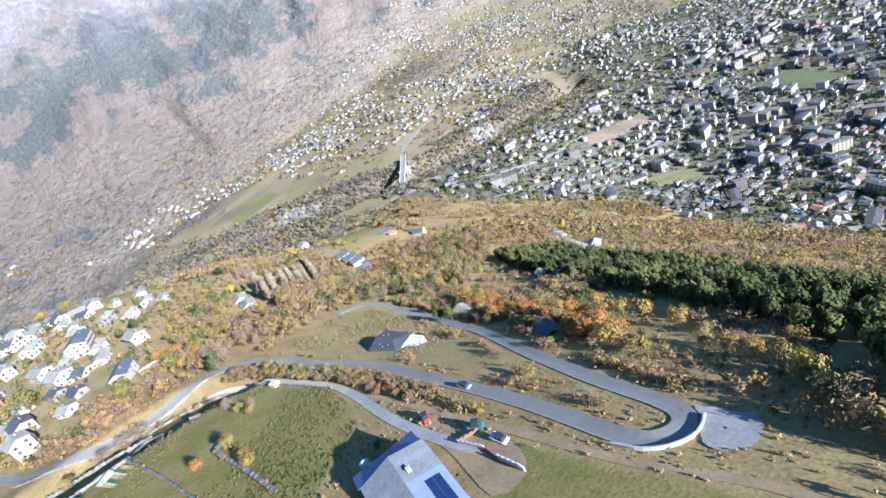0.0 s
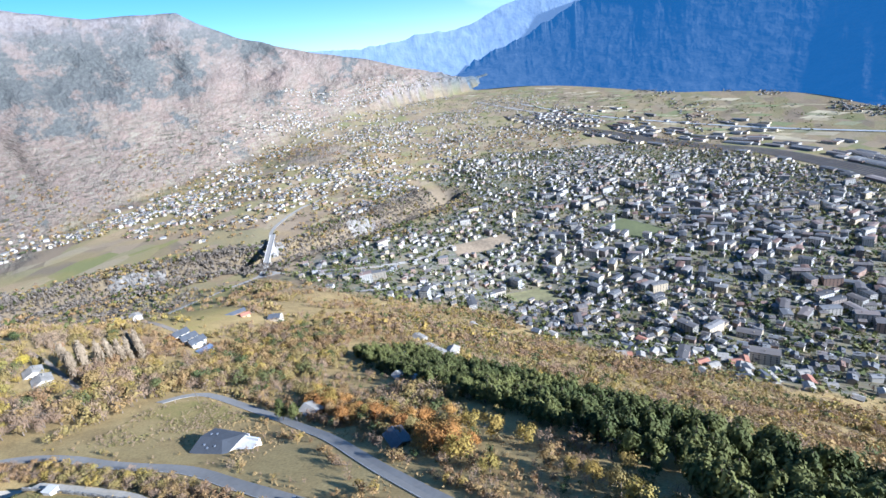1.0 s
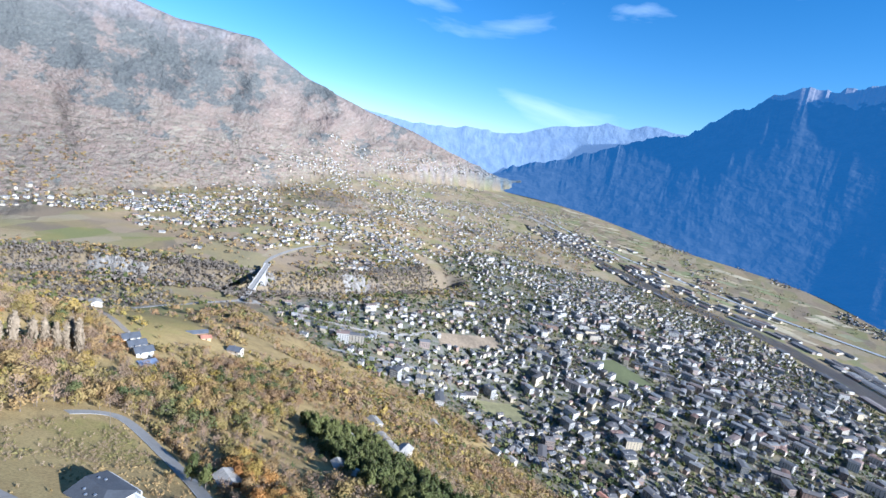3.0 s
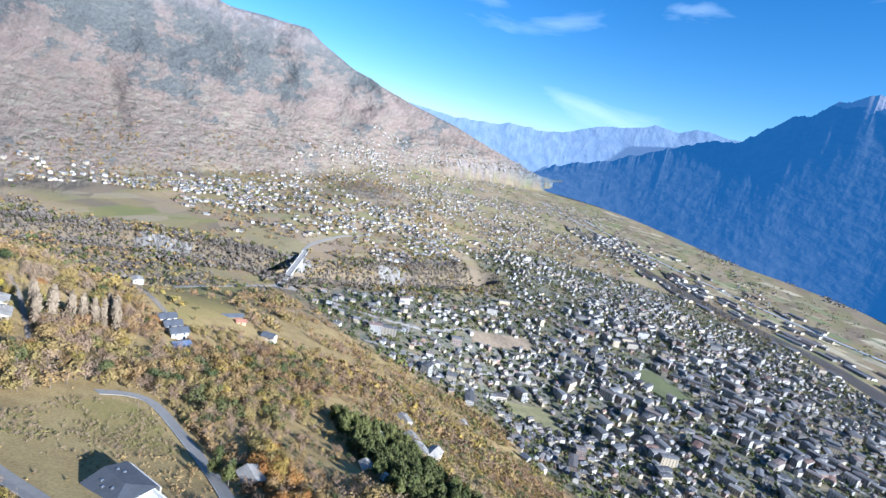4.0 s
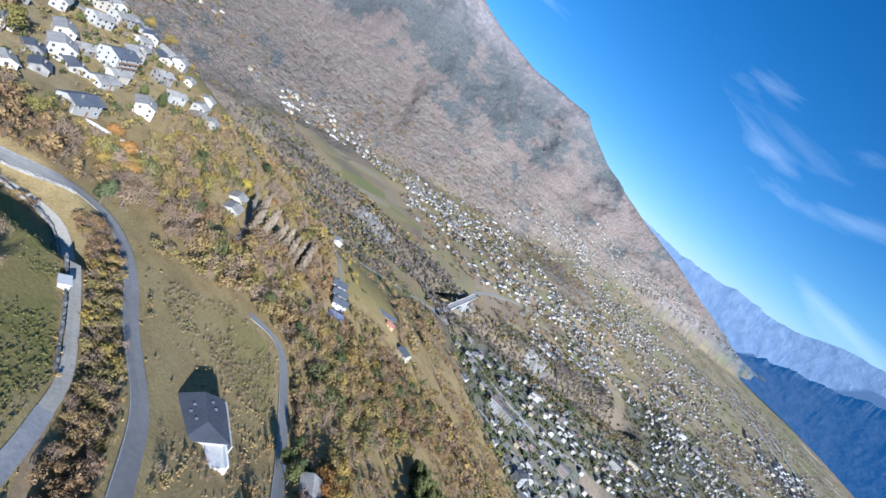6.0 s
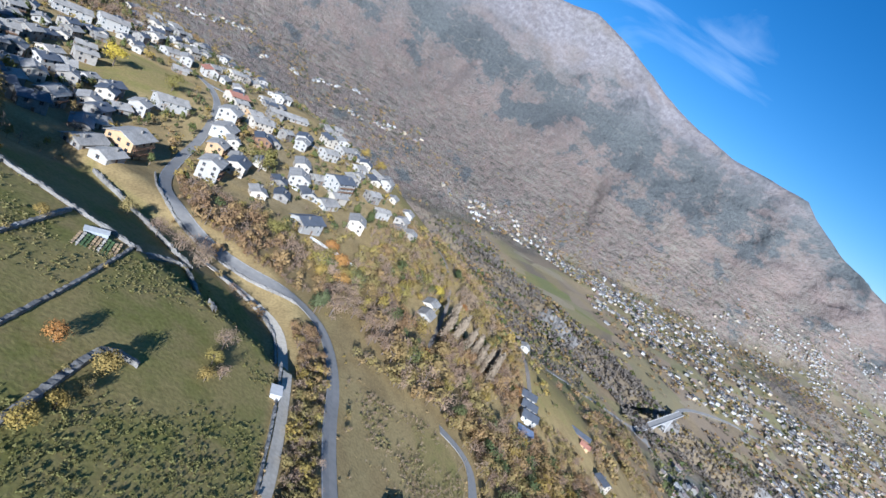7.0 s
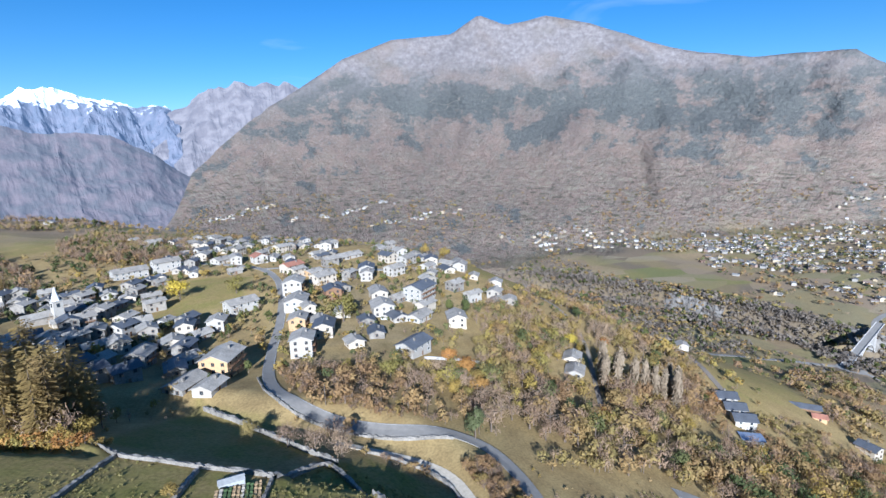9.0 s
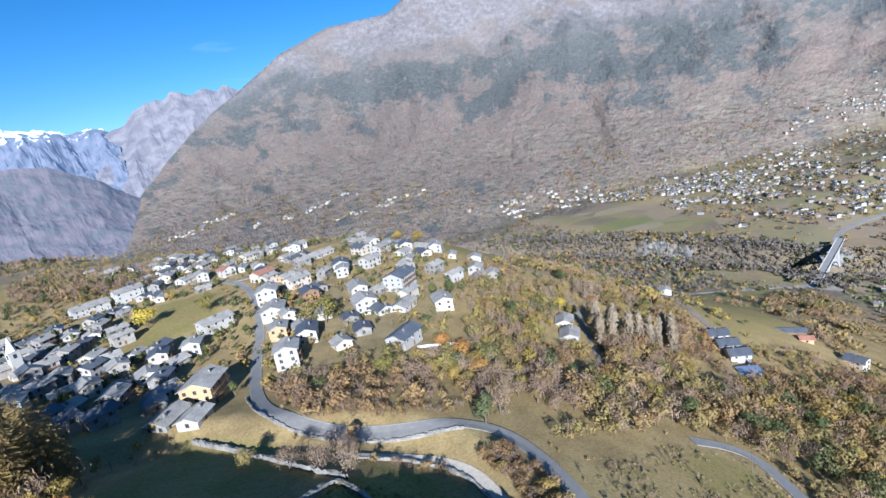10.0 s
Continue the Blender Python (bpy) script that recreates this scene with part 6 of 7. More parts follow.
for pts in CLIFFS:
    p_ = np.array(resample(pts, 2.2))
    cols, rows = len(p_), 17
    t_ = np.gradient(p_[:, :2], axis=0)
    t_ /= np.linalg.norm(t_, axis=1)[:, None]
    across_ = np.stack([t_[:, 1], -t_[:, 0]], 1)
    v_ = np.linspace(-15, 13, rows)
    X = p_[:, None, 0] + across_[:, None, 0] * v_
    Y = p_[:, None, 1] + across_[:, None, 1] * v_
    body = np.sin(np.linspace(0, np.pi, cols))[:, None] ** 0.4 * np.sin(np.linspace(0, np.pi, rows))[None] ** 0.5
    lump = 0.5 + 0.5 * fractal(X, Y * 0.6, 13, 4, True, 6) + 0.35 * fractal(X * 1.7, Y * 1.7, 5, 2, False, 1)
    Z = height(X, Y) - 1.5 + body * (2.0 + 8.0 * lump)
    cliff = mesh_object("cliff", np.stack([X, Y, Z], -1).reshape(-1, 3), strip_faces(cols, rows), [CLIFF_ROCK])
    tagged(cliff, "pale grey broken rock cliff in the gorge wall", "cliff", kind="structure")
x, y, rng = sprinkle(18, 30000, -250, 2600, -1400, 2300)
k = (fractal(x, y, 120, 3, False, 7) + rng.uniform(-0.3, 0.3, len(x)) > 0.1) & ~in_polygon(x, y, TOWN) & (np.hypot(x, y) > 650) & free_of(x, y) & (height(x, y) < 330) & (line_distance(x, y, GORGE) > 90)
h_ = rng.rand(len(x))
scatter("valley_scrub", "scrub", LEAF["scrub"], x[k & (h_ < 0.6)], y[k & (h_ < 0.6)], rng.uniform(5, 11, (k & (h_ < 0.6)).sum()), "brown tree clumps across the valley side", 0.2, 31, (0, 0.7), (1.0, 1.9))
g_ = k & (h_ > 0.85)
scatter("valley_greens", "green", LEAF["green"], x[g_], y[g_], rng.uniform(4, 9, g_.sum()), "dark green tree clumps across the valley side", 0.15, 45, (0, 0.7), (1.0, 1.8))
k &= h_ <= 0.85
scatter("valley_thicket", "bare", LEAF["bare"], x[k & (h_ >= 0.6)], y[k & (h_ >= 0.6)], rng.uniform(6, 12, (k & (h_ >= 0.6)).sum()), "leafless tree clumps across the valley side", 0.14, 32, (0, 1), (1.0, 1.9))
# woods and hedges on the shelf between the spur and the gorge
x, y, rng = sprinkle(59, 11000, 400, 1060, 230, 960)
k = (np.hypot(x, y) > 430) & free_of(x, y) & ~in_polygon(x, y, MEADOW_RIDGE) & (fractal(x, y, 70, 3, False, 5) + rng.uniform(-0.35, 0.35, len(x)) > -0.08) & (line_distance(x, y, GORGE) > 60)
x, y = x[k], y[k]
q = rng.rand(len(x)) + 0.35 * fractal(x, y, 60, 2, False, 6)
for name, kind, mat, lo, hi, label, sd in (("shelf_wood", "scrub", GORGE_TWIG, -9, 0.45, "leafless brown wood above the gorge", 65), ("shelf_scrub", "scrub", LEAF["scrub"], 0.45, 0.85, "olive-brown trees above the gorge", 66), ("shelf_conifers", "pine", LEAF["pine"], 0.85, 9, "dark conifers above the gorge", 67)):
    s_ = (q >= lo) & (q < hi)
    scatter(name, kind, mat, x[s_], y[s_], 3 + 6.5 * rng.rand(s_.sum()) ** 1.4, label, 0.22, sd, wide=(0.9, 1.4))
POPLAR = leaf_material("poplar_twig", [(0.27, 0.21, 0.14), (0.33, 0.26, 0.175)], 0.2)
# trees that stand by themselves
TREES = {}


def tree(kind, mat, x, y, tall, label, group="", wide=1.0, seed=0, tint=None):
    key = (kind, mat.name, seed % 4)
    if key not in TREES:
        rng_ = np.random.RandomState(700 + seed % 4 + 10 * len(kind))
        (cv, cf), (tv, tf) = crown_for(kind, rng_, 7.0)
        t = 0.2 + 0.2 * (seed % 4)
        TREES[key] = (mesh_data("crown", cv, cf, mat, tint=np.full(len(cv), t)), mesh_data("trunk", tv, tf, BARK))
    crown, trunk = TREES[key]
    root = new("tree", trunk)
    root.matrix_world = pose(x, y, H(x, y) - 0.05, 0, 0, (seed * 77) % 360) @ Matrix.Diagonal((tall * wide, tall * wide, tall, 1))
    root.data.name = "trunk"
    c = new("crown", crown)
    c.parent = root
    return tagged(root, label, "tree", group)


x, y, rng = sprinkle(41, 420, 80, 240, -25, 70, ORANGE_ROW)
for k in range(min(92, len(x))):
    hue = ("orange", "gold", "orange", "orange", "scrub")[k % 5]
    tree(hue, LEAF[hue], x[k], y[k], rng.uniform(5, 9), {"orange": "orange-leaved broadleaf tree in autumn", "gold": "golden-leaved broadleaf tree in autumn", "scrub": "olive-brown broadleaf tree in autumn"}[hue], "autumn trees below the road", rng.uniform(0.9, 1.25), k)
for k, (x0, y0) in enumerate(((90, -30), (84, -33), (77, -36), (71, -37), (62, -38), (96, -27), (112, -26))):
    hue = ("gold", "gold", "scrub")[k % 3]
    tree(hue, LEAF[hue], x0, y0, 5 + k * 5 % 4, {"gold": "golden-leaved broadleaf tree in autumn", "scrub": "olive-brown broadleaf tree in autumn"}[hue], "autumn trees below the bend", 1.05, k)
x, y, rng = sprinkle(42, 1900, -5, 80, 180, 290, LARCH_WOOD)
for k in range(min(84, len(x))):
    tree("larch", LEAF["larch"], x[k], y[k], rng.uniform(16, 25), "tall slender golden-brown larch", "larch wood", rng.uniform(0.65, 0.95), k)
x, y, rng = sprinkle(44, 900, -5, 80, 180, 290, LARCH_WOOD)
scatter("wood_undergrowth", "bare", LEAF["bare"], x, y, rng.uniform(4, 9, len(x)), "bare undergrowth between the larches", 1.0, 34)
x, y = along([(74, 178), (67, 181), (52, 200), (33, 228), (8, 252)], -3, 3, 190, 9)
for name_, hue, part_ in (("wood_fringe", "gold", slice(0, 130)), ("wood_fringe_orange", "orange", slice(130, 190))):
    scatter(name_, hue, LEAF[hue], x[part_], y[part_], 1.5 + 3.4 * rng.rand(len(x[part_])), "golden and orange bushes at the foot of the larches", 2.0, 35)
for k, (x0, y0) in enumerate(((262, 178), (266, 182), (270, 176), (275, 180), (280, 174), (292, 170), (297, 168), (301, 164), (296, 161), (305, 170), (286, 172))):
    tree("poplar", POPLAR, x0, y0, 20 + k * 5 % 6, "tall bare columnar poplar", "row of poplars", 0.9, k)
for k, (kind, x0, y0, tall, label) in enumerate((
        ("yellow", 120, 377, 11.5, "round golden tree in the village meadow"), ("olive", 149, 363, 9.5, "round olive-green tree in the village meadow"), ("olive", 179, 276, 13, "large olive-green tree between the houses"),
        ("yellow", 283, 216, 7, "bright yellow tree beside a house"), ("gold", 91, 99, 4.5, "yellow-green young tree on the meadow"), ("orange", 84, 104, 3.5, "small red-leaved tree on the meadow"),
        ("bare", 117, 116, 5, "bare grey tree in the meadow"), ("gold", 113, 110, 3.5, "yellow bush in the meadow"), ("gold", 110, 104, 3.2, "yellow bush in the meadow"), ("bare", 114, 106, 3.5, "bare grey bush in the meadow"),
        ("bare", 116, 160, 6.5, "bare grey tree below the road"), ("bare", 121, 156, 7, "bare grey tree below the road"), ("bare", 111, 166, 6, "bare grey tree below the road"), ("bare", 125, 163, 6, "bare grey tree below the road"),
        ("scrub", 105, 178, 5, "olive bush in the shaded field"), ("gold", 150, 213, 5, "yellow-green bush above the road"), ("olive", 162, 201, 7, "dark olive tree above the road"),
        ("spruce", 160, 150, 10, "blue-green spruce beside the road"), ("pine", 177, 56, 8, "pale green spruce below the road"), ("pine", 173, 50, 9, "pale green spruce below the road"), ("pine", 190, 60, 7, "dark spruce below the road"),
        ("gold", 84, 90, 3, "golden bush on an overgrown plot"), ("gold", 80, 86, 3.5, "golden bush on an overgrown plot"), ("scrub", 88, 94, 2.5, "brown bush on an overgrown plot"), ("gold", 82, 143, 3, "golden bush at the garden wall"),
        ("orange", 193, 206, 7, "orange tree on the slope"), ("orange", 190, 192, 8, "orange-red tree on the slope"), ("orange", 183, 176, 7, "orange-red tree on the slope"), ("gold", 187, 182, 7, "golden tree on the slope"), ("orange", 197, 198, 6, "orange tree on the slope"),
        ("gold", 70, 189, 5, "golden larch at the wood's edge"), ("pine", 236, 262, 9, "dark green conifer by the houses"), ("pine", 243, 256, 10, "dark green conifer by the houses"), ("gold", 305, 385, 9, "golden tree behind the houses"), ("gold", 320, 378, 9, "golden tree behind the houses"),
        ("green", 75, 50, 2.5, "small green bush at the farm"), ("gold", 260, 172, 6, "golden tree among poplars"), ("gold", 290, 155, 7, "golden tree on the wooded slope"), ("gold", 282, 148, 6, "golden tree on the wooded slope"), ("gold", 236, 140, 6, "golden tree on the wooded slope"))):
    tree(kind, LEAF[kind], x0, y0, tall * 1.2, label, "", 1.0 if kind in ("pine", "spruce") else 1.15, k)
x, y, rng = sprinkle(43, 900, -260, 20, 330, 640)
k = free_of(x, y, True, 2) & seen_side(x, y) & (fractal(x, y, 60, 2, False, 3) > -0.1)
for j in range(min(16, k.sum())):
    hue = ("larch", "bare", "gold", "larch")[j % 4]
    tree(hue, LEAF[hue], x[k][j], y[k][j], rng.uniform(8, 15), {"larch": "golden-brown larch above the village", "bare": "bare grey tree above the village", "gold": "golden tree above the village"}[hue], "trees above the village", 1.0, j)

# woods on the plateau behind the village
WOOD_A = [(-60, 470), (-95, 705), (-17, 690), (48, 520), (52, 445), (11, 455)]
WOOD_B = [(58, 645), (98, 740), (162, 600), (153, 500), (104, 508), (63, 574)]
WOOD_C = [(-200, 760), (-60, 900), (160, 900), (420, 1150), (560, 1050), (300, 800), (60, 780)]
x, y, rng = sprinkle(45, 900, -100, 60, 440, 710, WOOD_A)
k = free_of(x, y, False)
x, y = x[k], y[k]
for j in range(min(24, len(x))):
    hue = ("larch", "bare", "larch", "gold", "bare")[j % 5]
    tree(hue, LEAF[hue], x[j], y[j], rng.uniform(9, 18), {"larch": "golden-brown larch in the wood above the church", "bare": "bare grey tree in the wood above the church", "gold": "golden tree in the wood above the church"}[hue], "wood above the church", 1.0, j)
x2, y2, rng = sprinkle(46, 1500, 50, 165, 480, 745, WOOD_B)
x3, y3, rng3 = sprinkle(47, 5200, -200, 560, 760, 1150, WOOD_C)
keep = fractal(x3, y3, 90, 2, False, 5) + rng3.uniform(-0.3, 0.3, len(x3)) > 0.1
xb, yb = np.concatenate([x[24:560], x2, x3[keep]]), np.concatenate([y[24:560], y2, y3[keep]])
k = free_of(xb, yb, False)
xb, yb = xb[k], yb[k]
q = rng.rand(len(xb))
scatter("plateau_wood", "bare", LEAF["bare"], xb[q < 0.6], yb[q < 0.6], rng.uniform(5, 10, (q < 0.6).sum()), "leafless brown wood behind the village", 0.5, 36)
scatter("plateau_larches", "scrub", LEAF["scrub"], xb[(q >= 0.6) & (q < 0.85)], yb[(q >= 0.6) & (q < 0.85)], rng.uniform(4, 9, ((q >= 0.6) & (q < 0.85)).sum()), "olive-brown trees behind the village", 0.5, 37)
scatter("plateau_pines", "pine", LEAF["pine"], xb[q >= 0.85], yb[q >= 0.85], rng.uniform(5, 11, (q >= 0.85).sum()), "dark conifers behind the village", 0.6, 38)
# dark trees in the village gardens
x, y, rng = sprinkle(48, 2400, -20, 320, 215, 660)
k = free_of(x, y, True, -2.0) & (fractal(x, y, 60, 2, False, 7) > -0.3)
x, y = x[k], y[k]
q = rng.rand(len(x))
scatter("garden_greens", "green", LEAF["green"], x[q < 0.5], y[q < 0.5], 1.5 + 4.5 * rng.rand((q < 0.5).sum()) ** 1.5, "dull green garden trees and hedges in the village", 1.0, 39)
scatter("village_conifers", "pine", LEAF["pine"], x[q > 0.8], y[q > 0.8], rng.uniform(3, 8, (q > 0.8).sum()), "dark garden conifers in the village", 0.8, 40)
# ragged bushes along the meadow walls
xs_, ys_ = [], []
for j, pts in enumerate(([(36, 92), (48, 116), (56, 131), (64, 149), (75, 166)], [(46, 86), (57, 104), (66, 116), (79, 136), (88, 152)], [(66, 88), (77, 105), (88, 122), (100, 143)], [(97, 103), (92, 106), (86, 98), (80, 89), (73, 80), (66, 71)], [(101, 144), (110, 150), (116, 153), (117, 143), (118, 129)])):
    a_, b__ = along(pts, -1.2, 1.2, 42, 60 + j)
    xs_.append(a_); ys_.append(b__)
x, y = np.concatenate(xs_), np.concatenate(ys_)
rng = np.random.RandomState(49)
k = fractal(x, y, 11, 2, False, 2) + rng.uniform(-0.2, 0.2, len(x)) > 0.05
scatter("wall_bushes", "scrub", LEAF["scrub"], x[k], y[k], 0.5 + 1.3 * rng.rand(k.sum()) ** 2, "low brambles along the dry-stone walls", 1.0, 41, (0.3, 1.0))

# olive undergrowth along the row of autumn trees
x, y, rng = sprinkle(50, 700, 80, 240, -25, 70, ORANGE_ROW)
k = free_of(x, y, True)
x, y = x[k], y[k]
q = rng.rand(len(x))
for name_, hue, lo, hi, label_, sd in (("row_scrub", "scrub", 0, 0.5, "olive-brown scrub between the autumn trees", 42), ("row_greens", "green", 0.5, 0.75, "dull green bushes between the autumn trees", 43), ("row_orange", "orange", 0.75, 1.01, "orange bushes between the autumn trees", 44)):
    m_ = (q >= lo) & (q < hi)
    scatter(name_, hue, LEAF[hue], x[m_], y[m_], rng.uniform(2.5, 6, m_.sum()), label_, 2.0, sd)

# scattered trees on the upper plateau
x, y, rng = sprinkle(51, 1500, -330, 0, 470, 930)
k = free_of(x, y, False) & (fractal(x, y, 80, 2, False, 4) + rng.uniform(-0.3, 0.3, len(x)) > 0.0)
x, y = x[k], y[k]
q = rng.rand(len(x))
scatter("upland_thicket", "bare", LEAF["bare"], x[q < 0.6], y[q < 0.6], rng.uniform(4, 10, (q < 0.6).sum()), "leafless trees on the upper plateau", 0.5, 47)
scatter("upland_scrub", "scrub", LEAF["scrub"], x[q >= 0.6], y[q >= 0.6], rng.uniform(3, 8, (q >= 0.6).sum()), "brown scrub on the upper plateau", 0.5, 48)

# golden and olive trees along the shaded gully
x, y, rng = sprinkle(52, 420, 150, 400, 60, 260, WOODED)
k = free_of(x, y, True) & (line_distance(x, y, SHADE_LANE) < 70)
x, y = x[k], y[k]
for j in range(min(44, len(x))):
    hue = ("gold", "scrub", "gold", "green", "scrub", "orange", "scrub")[j % 7]
    tree(hue, LEAF[hue], x[j], y[j], rng.uniform(5, 9.5), {"gold": "golden-leaved tree on the wooded slope", "scrub": "olive-brown tree on the wooded slope", "green": "dull green tree on the wooded slope", "orange": "orange-leaved tree on the wooded slope"}[hue], "trees along the gully", rng.uniform(0.85, 1.15), j)

# mixed wood on the spur above the bend
x, y, rng = sprinkle(55, 1250, 160, 365, 110, 245, SPUR_WOOD)
k = free_of(x, y, True, 0.5) & (fractal(x, y, 30, 2, False, 2) + rng.uniform(-0.3, 0.5, len(x)) > -0.05)
x, y = x[k], y[k]
q = rng.rand(len(x)) + 0.3 * fractal(x, y, 40, 2, False, 6)
for name_, hue, lo, hi, label_, sd in (("spur_thicket", "bare", -9, 0.5, "leafless mauve-brown wood on the spur", 91), ("spur_scrub", "scrub", 0.5, 0.84, "olive-brown trees on the spur", 92), ("spur_gold", "gold", 0.84, 0.97, "golden trees on the spur", 93), ("spur_greens", "green", 0.97, 9, "dull green trees on the spur", 94)):
    m_ = (q >= lo) & (q < hi)
    scatter(name_, hue, LEAF[hue], x[m_], y[m_], 5.0 + 6.5 * rng.rand(m_.sum()), label_, 3.4, sd, wide=(0.8, 1.15))

# dense trees below the lower bend
LOWER_WOOD = [(232, 112), (262, 136), (330, 122), (410, 96), (410, 52), (320, 44), (247, 55), (226, 84)]
x, y, rng = sprinkle(53, 1050, 220, 415, 40, 140, LOWER_WOOD)
k = free_of(x, y, True, 1.0) & ~in_polygon(x, y, PINE_WOOD)
x, y = x[k], y[k]
q = rng.rand(len(x))
for name_, hue, lo, hi, label_, sd in (("lower_scrub", "scrub", 0, 0.45, "olive-brown trees below the bend", 49), ("lower_thicket", "bare", 0.45, 0.72, "leafless trees below the bend", 50), ("lower_greens", "green", 0.72, 0.9, "dull green trees below the bend", 51), ("lower_gold", "gold", 0.9, 1.01, "golden trees below the bend", 52)):
    m_ = (q >= lo) & (q < hi)
    scatter(name_, hue, LEAF[hue], x[m_], y[m_], 5.0 + 6.0 * rng.rand(m_.sum()), label_, 2.8, sd, wide=(0.8, 1.15))

# low dry bushes on the bank between the roads and round the bend
x, y, rng = sprinkle(54, 5200, 30, 200, -60, 122)
k = free_of(x, y, False) & ~in_polygon(x, y, MEADOW_FARM) & ~in_polygon(x, y, MEADOW_SOUTH) & ~in_polygon(x, y, PINE_WOOD) & ~in_polygon(x, y, HAIRPIN_LAY) & ~in_polygon(x, y, MEADOW_WEST) & (fractal(x, y, 16, 3, False, 3) + rng.uniform(-0.4, 0.4, len(x)) > 0.05) & (line_distance(x, y, MAIN_ROAD) < 34) & (np.hypot(x - FX, y - FY) > 34) & (~in_polygon(x, y, DRY_SLOPE) | (rng.rand(len(x)) < 0.25)) & ~in_polygon(x, y, MEADOW_BEND)
x, y = x[k], y[k]
q = rng.rand(len(x))
scatter("bank_thicket", "bare", LEAF["bare"], x[q < 0.55], y[q < 0.55], 0.5 + 1.6 * rng.rand((q < 0.55).sum()) ** 1.7, "low leafless bushes on the dry bank", 0.7, 53)
scatter("bank_scrub", "scrub", LEAF["scrub"], x[q >= 0.55], y[q >= 0.55], 0.4 + 1.4 * rng.rand((q >= 0.55).sum()) ** 1.7, "low brown scrub on the dry bank", 0.7, 54, (0, 0.6))

# tall golden-brown hedge between the gravel track and the road
HEDGE = [(152, 140), (150, 126), (143, 112), (135, 98), (127, 84), (119, 71), (106, 57), (93, 42)]
x, y = along(HEDGE, -4.5, 4.5, 620, 17)
k = free_of(x, y, False, -1.6)
x, y = x[k], y[k]
rng = np.random.RandomState(67)
q = rng.rand(len(x)) + 0.3 * fractal(x, y, 12, 2, False, 5)
for name_, hue, lo, hi, label_, sd in (("hedge_brown", "scrub", -9, 0.5, "tall brown hedge between track and road", 61), ("hedge_bare", "bare", 0.5, 0.85, "leafless hedge between track and road", 62), ("hedge_yellow", "gold", 0.85, 9, "yellowing hedge between track and road", 63)):
    m_ = (q >= lo) & (q < hi)
    scatter(name_, hue, LEAF[hue], x[m_], y[m_], 1.2 + 2.6 * rng.rand(m_.sum()) ** 1.3, label_, 1.6, sd)
# brown scrub between the lower road and the pines
SCRUB_BELT = [(50, -24), (66, -20), (84, -5), (112, 11), (157, 37), (222, 90), (252, 62), (248, 12), (192, -18), (125, -32), (84, -44), (64, -44), (44, -50), (30, -42)]
x, y, rng = sprinkle(56, 5600, 30, 255, -52, 92, SCRUB_BELT)
thin_out = rng.rand(len(x)) < 0.3 + 0.7 * smooth(70, 120, x)
k = thin_out & free_of(x, y, False, 0.5) & (fractal(x, y, 22, 3, False, 4) + rng.uniform(-0.35, 0.45, len(x)) > -0.02)
x, y = x[k], y[k]
q = rng.rand(len(x)) + 0.3 * fractal(x, y, 30, 2, False, 6)
for name_, hue, lo, hi, label_, sd in (("belt_thicket", "bare", -9, 0.52, "leafless grey-brown scrub below the road", 95), ("belt_scrub", "scrub", 0.52, 0.9, "olive-brown scrub below the road", 96), ("belt_greens", "green", 0.9, 9, "dull green bushes below the road", 97)):
    m_ = (q >= lo) & (q < hi)
    scatter(name_, hue, LEAF[hue], x[m_], y[m_], 1.2 + (1.8 + 2.4 * smooth(70, 130, x[m_])) * rng.rand(m_.sum()) ** 1.5, label_, 1.0, sd, (0.0, 0.7))
# tussocks of dry grass on the open banks
STRAW = leaf_material("straw", [(0.30, 0.20, 0.085), (0.37, 0.26, 0.115), (0.26, 0.19, 0.075)], 0.2)
x, y, rng = sprinkle(57, 19000, 10, 235, -75, 125)
k = free_of(x, y, False, -2.0) & (line_distance(x, y, MAIN_ROAD) < 48) & (np.hypot(x - FX, y - FY) > 20)
for poly in (MEADOW_FARM, MEADOW_SOUTH, MEADOW_WEST, PINE_WOOD, HAIRPIN_LAY):
    k &= ~in_polygon(x, y, poly)
k &= ~in_polygon(x, y, MEADOW_BEND) & (~in_polygon(x, y, DRY_SLOPE) | (rng.rand(len(x)) < 0.03)) & (fractal(x, y, 9, 2, False, 1) + rng.uniform(-0.4, 0.4, len(x)) > 0.0)
scatter("dry_tussocks", "scrub", STRAW, x[k], y[k], 0.35 + 0.8 * rng.rand(k.sum()) ** 2, "tussocks of straw-coloured dry grass on the bank", 0.14, 98, wide=(1.0, 1.8))
# tufts of rank grass in the walled meadows
RANK = leaf_material("rank_grass", [(0.13, 0.122, 0.035), (0.18, 0.16, 0.05), (0.235, 0.19, 0.075)], 0.2)
x, y, rng = sprinkle(58, 22000, 28, 145, 60, 168)
k = in_polygon(x, y, MEADOW_FARM) & free_of(x, y, False, -2.0) & (fractal(x, y, 26, 3, False, 4) + rng.uniform(-0.25, 0.25, len(x)) > 0.12)
scatter("rank_grass", "scrub", RANK, x[k], y[k], 0.3 + 0.5 * rng.rand(k.sum()) ** 2, "tufts of rank olive grass in the meadow", 0.14, 99, wide=(1.0, 2.0))

# rough brown and olive growth on the open slope inside the bend
x, y, rng = sprinkle(72, 9000, 130, 222, 60, 140)
k = (in_polygon(x, y, DRY_SLOPE) | in_polygon(x, y, MEADOW_BEND)) & (x > 162) & free_of(x, y, False, -1.5)
k &= fractal(x, y, 14, 3, False, 2) + 0.35 * smooth(196, 176, x) + rng.uniform(-0.3, 0.3, len(x)) > 0.22
x, y = x[k], y[k]
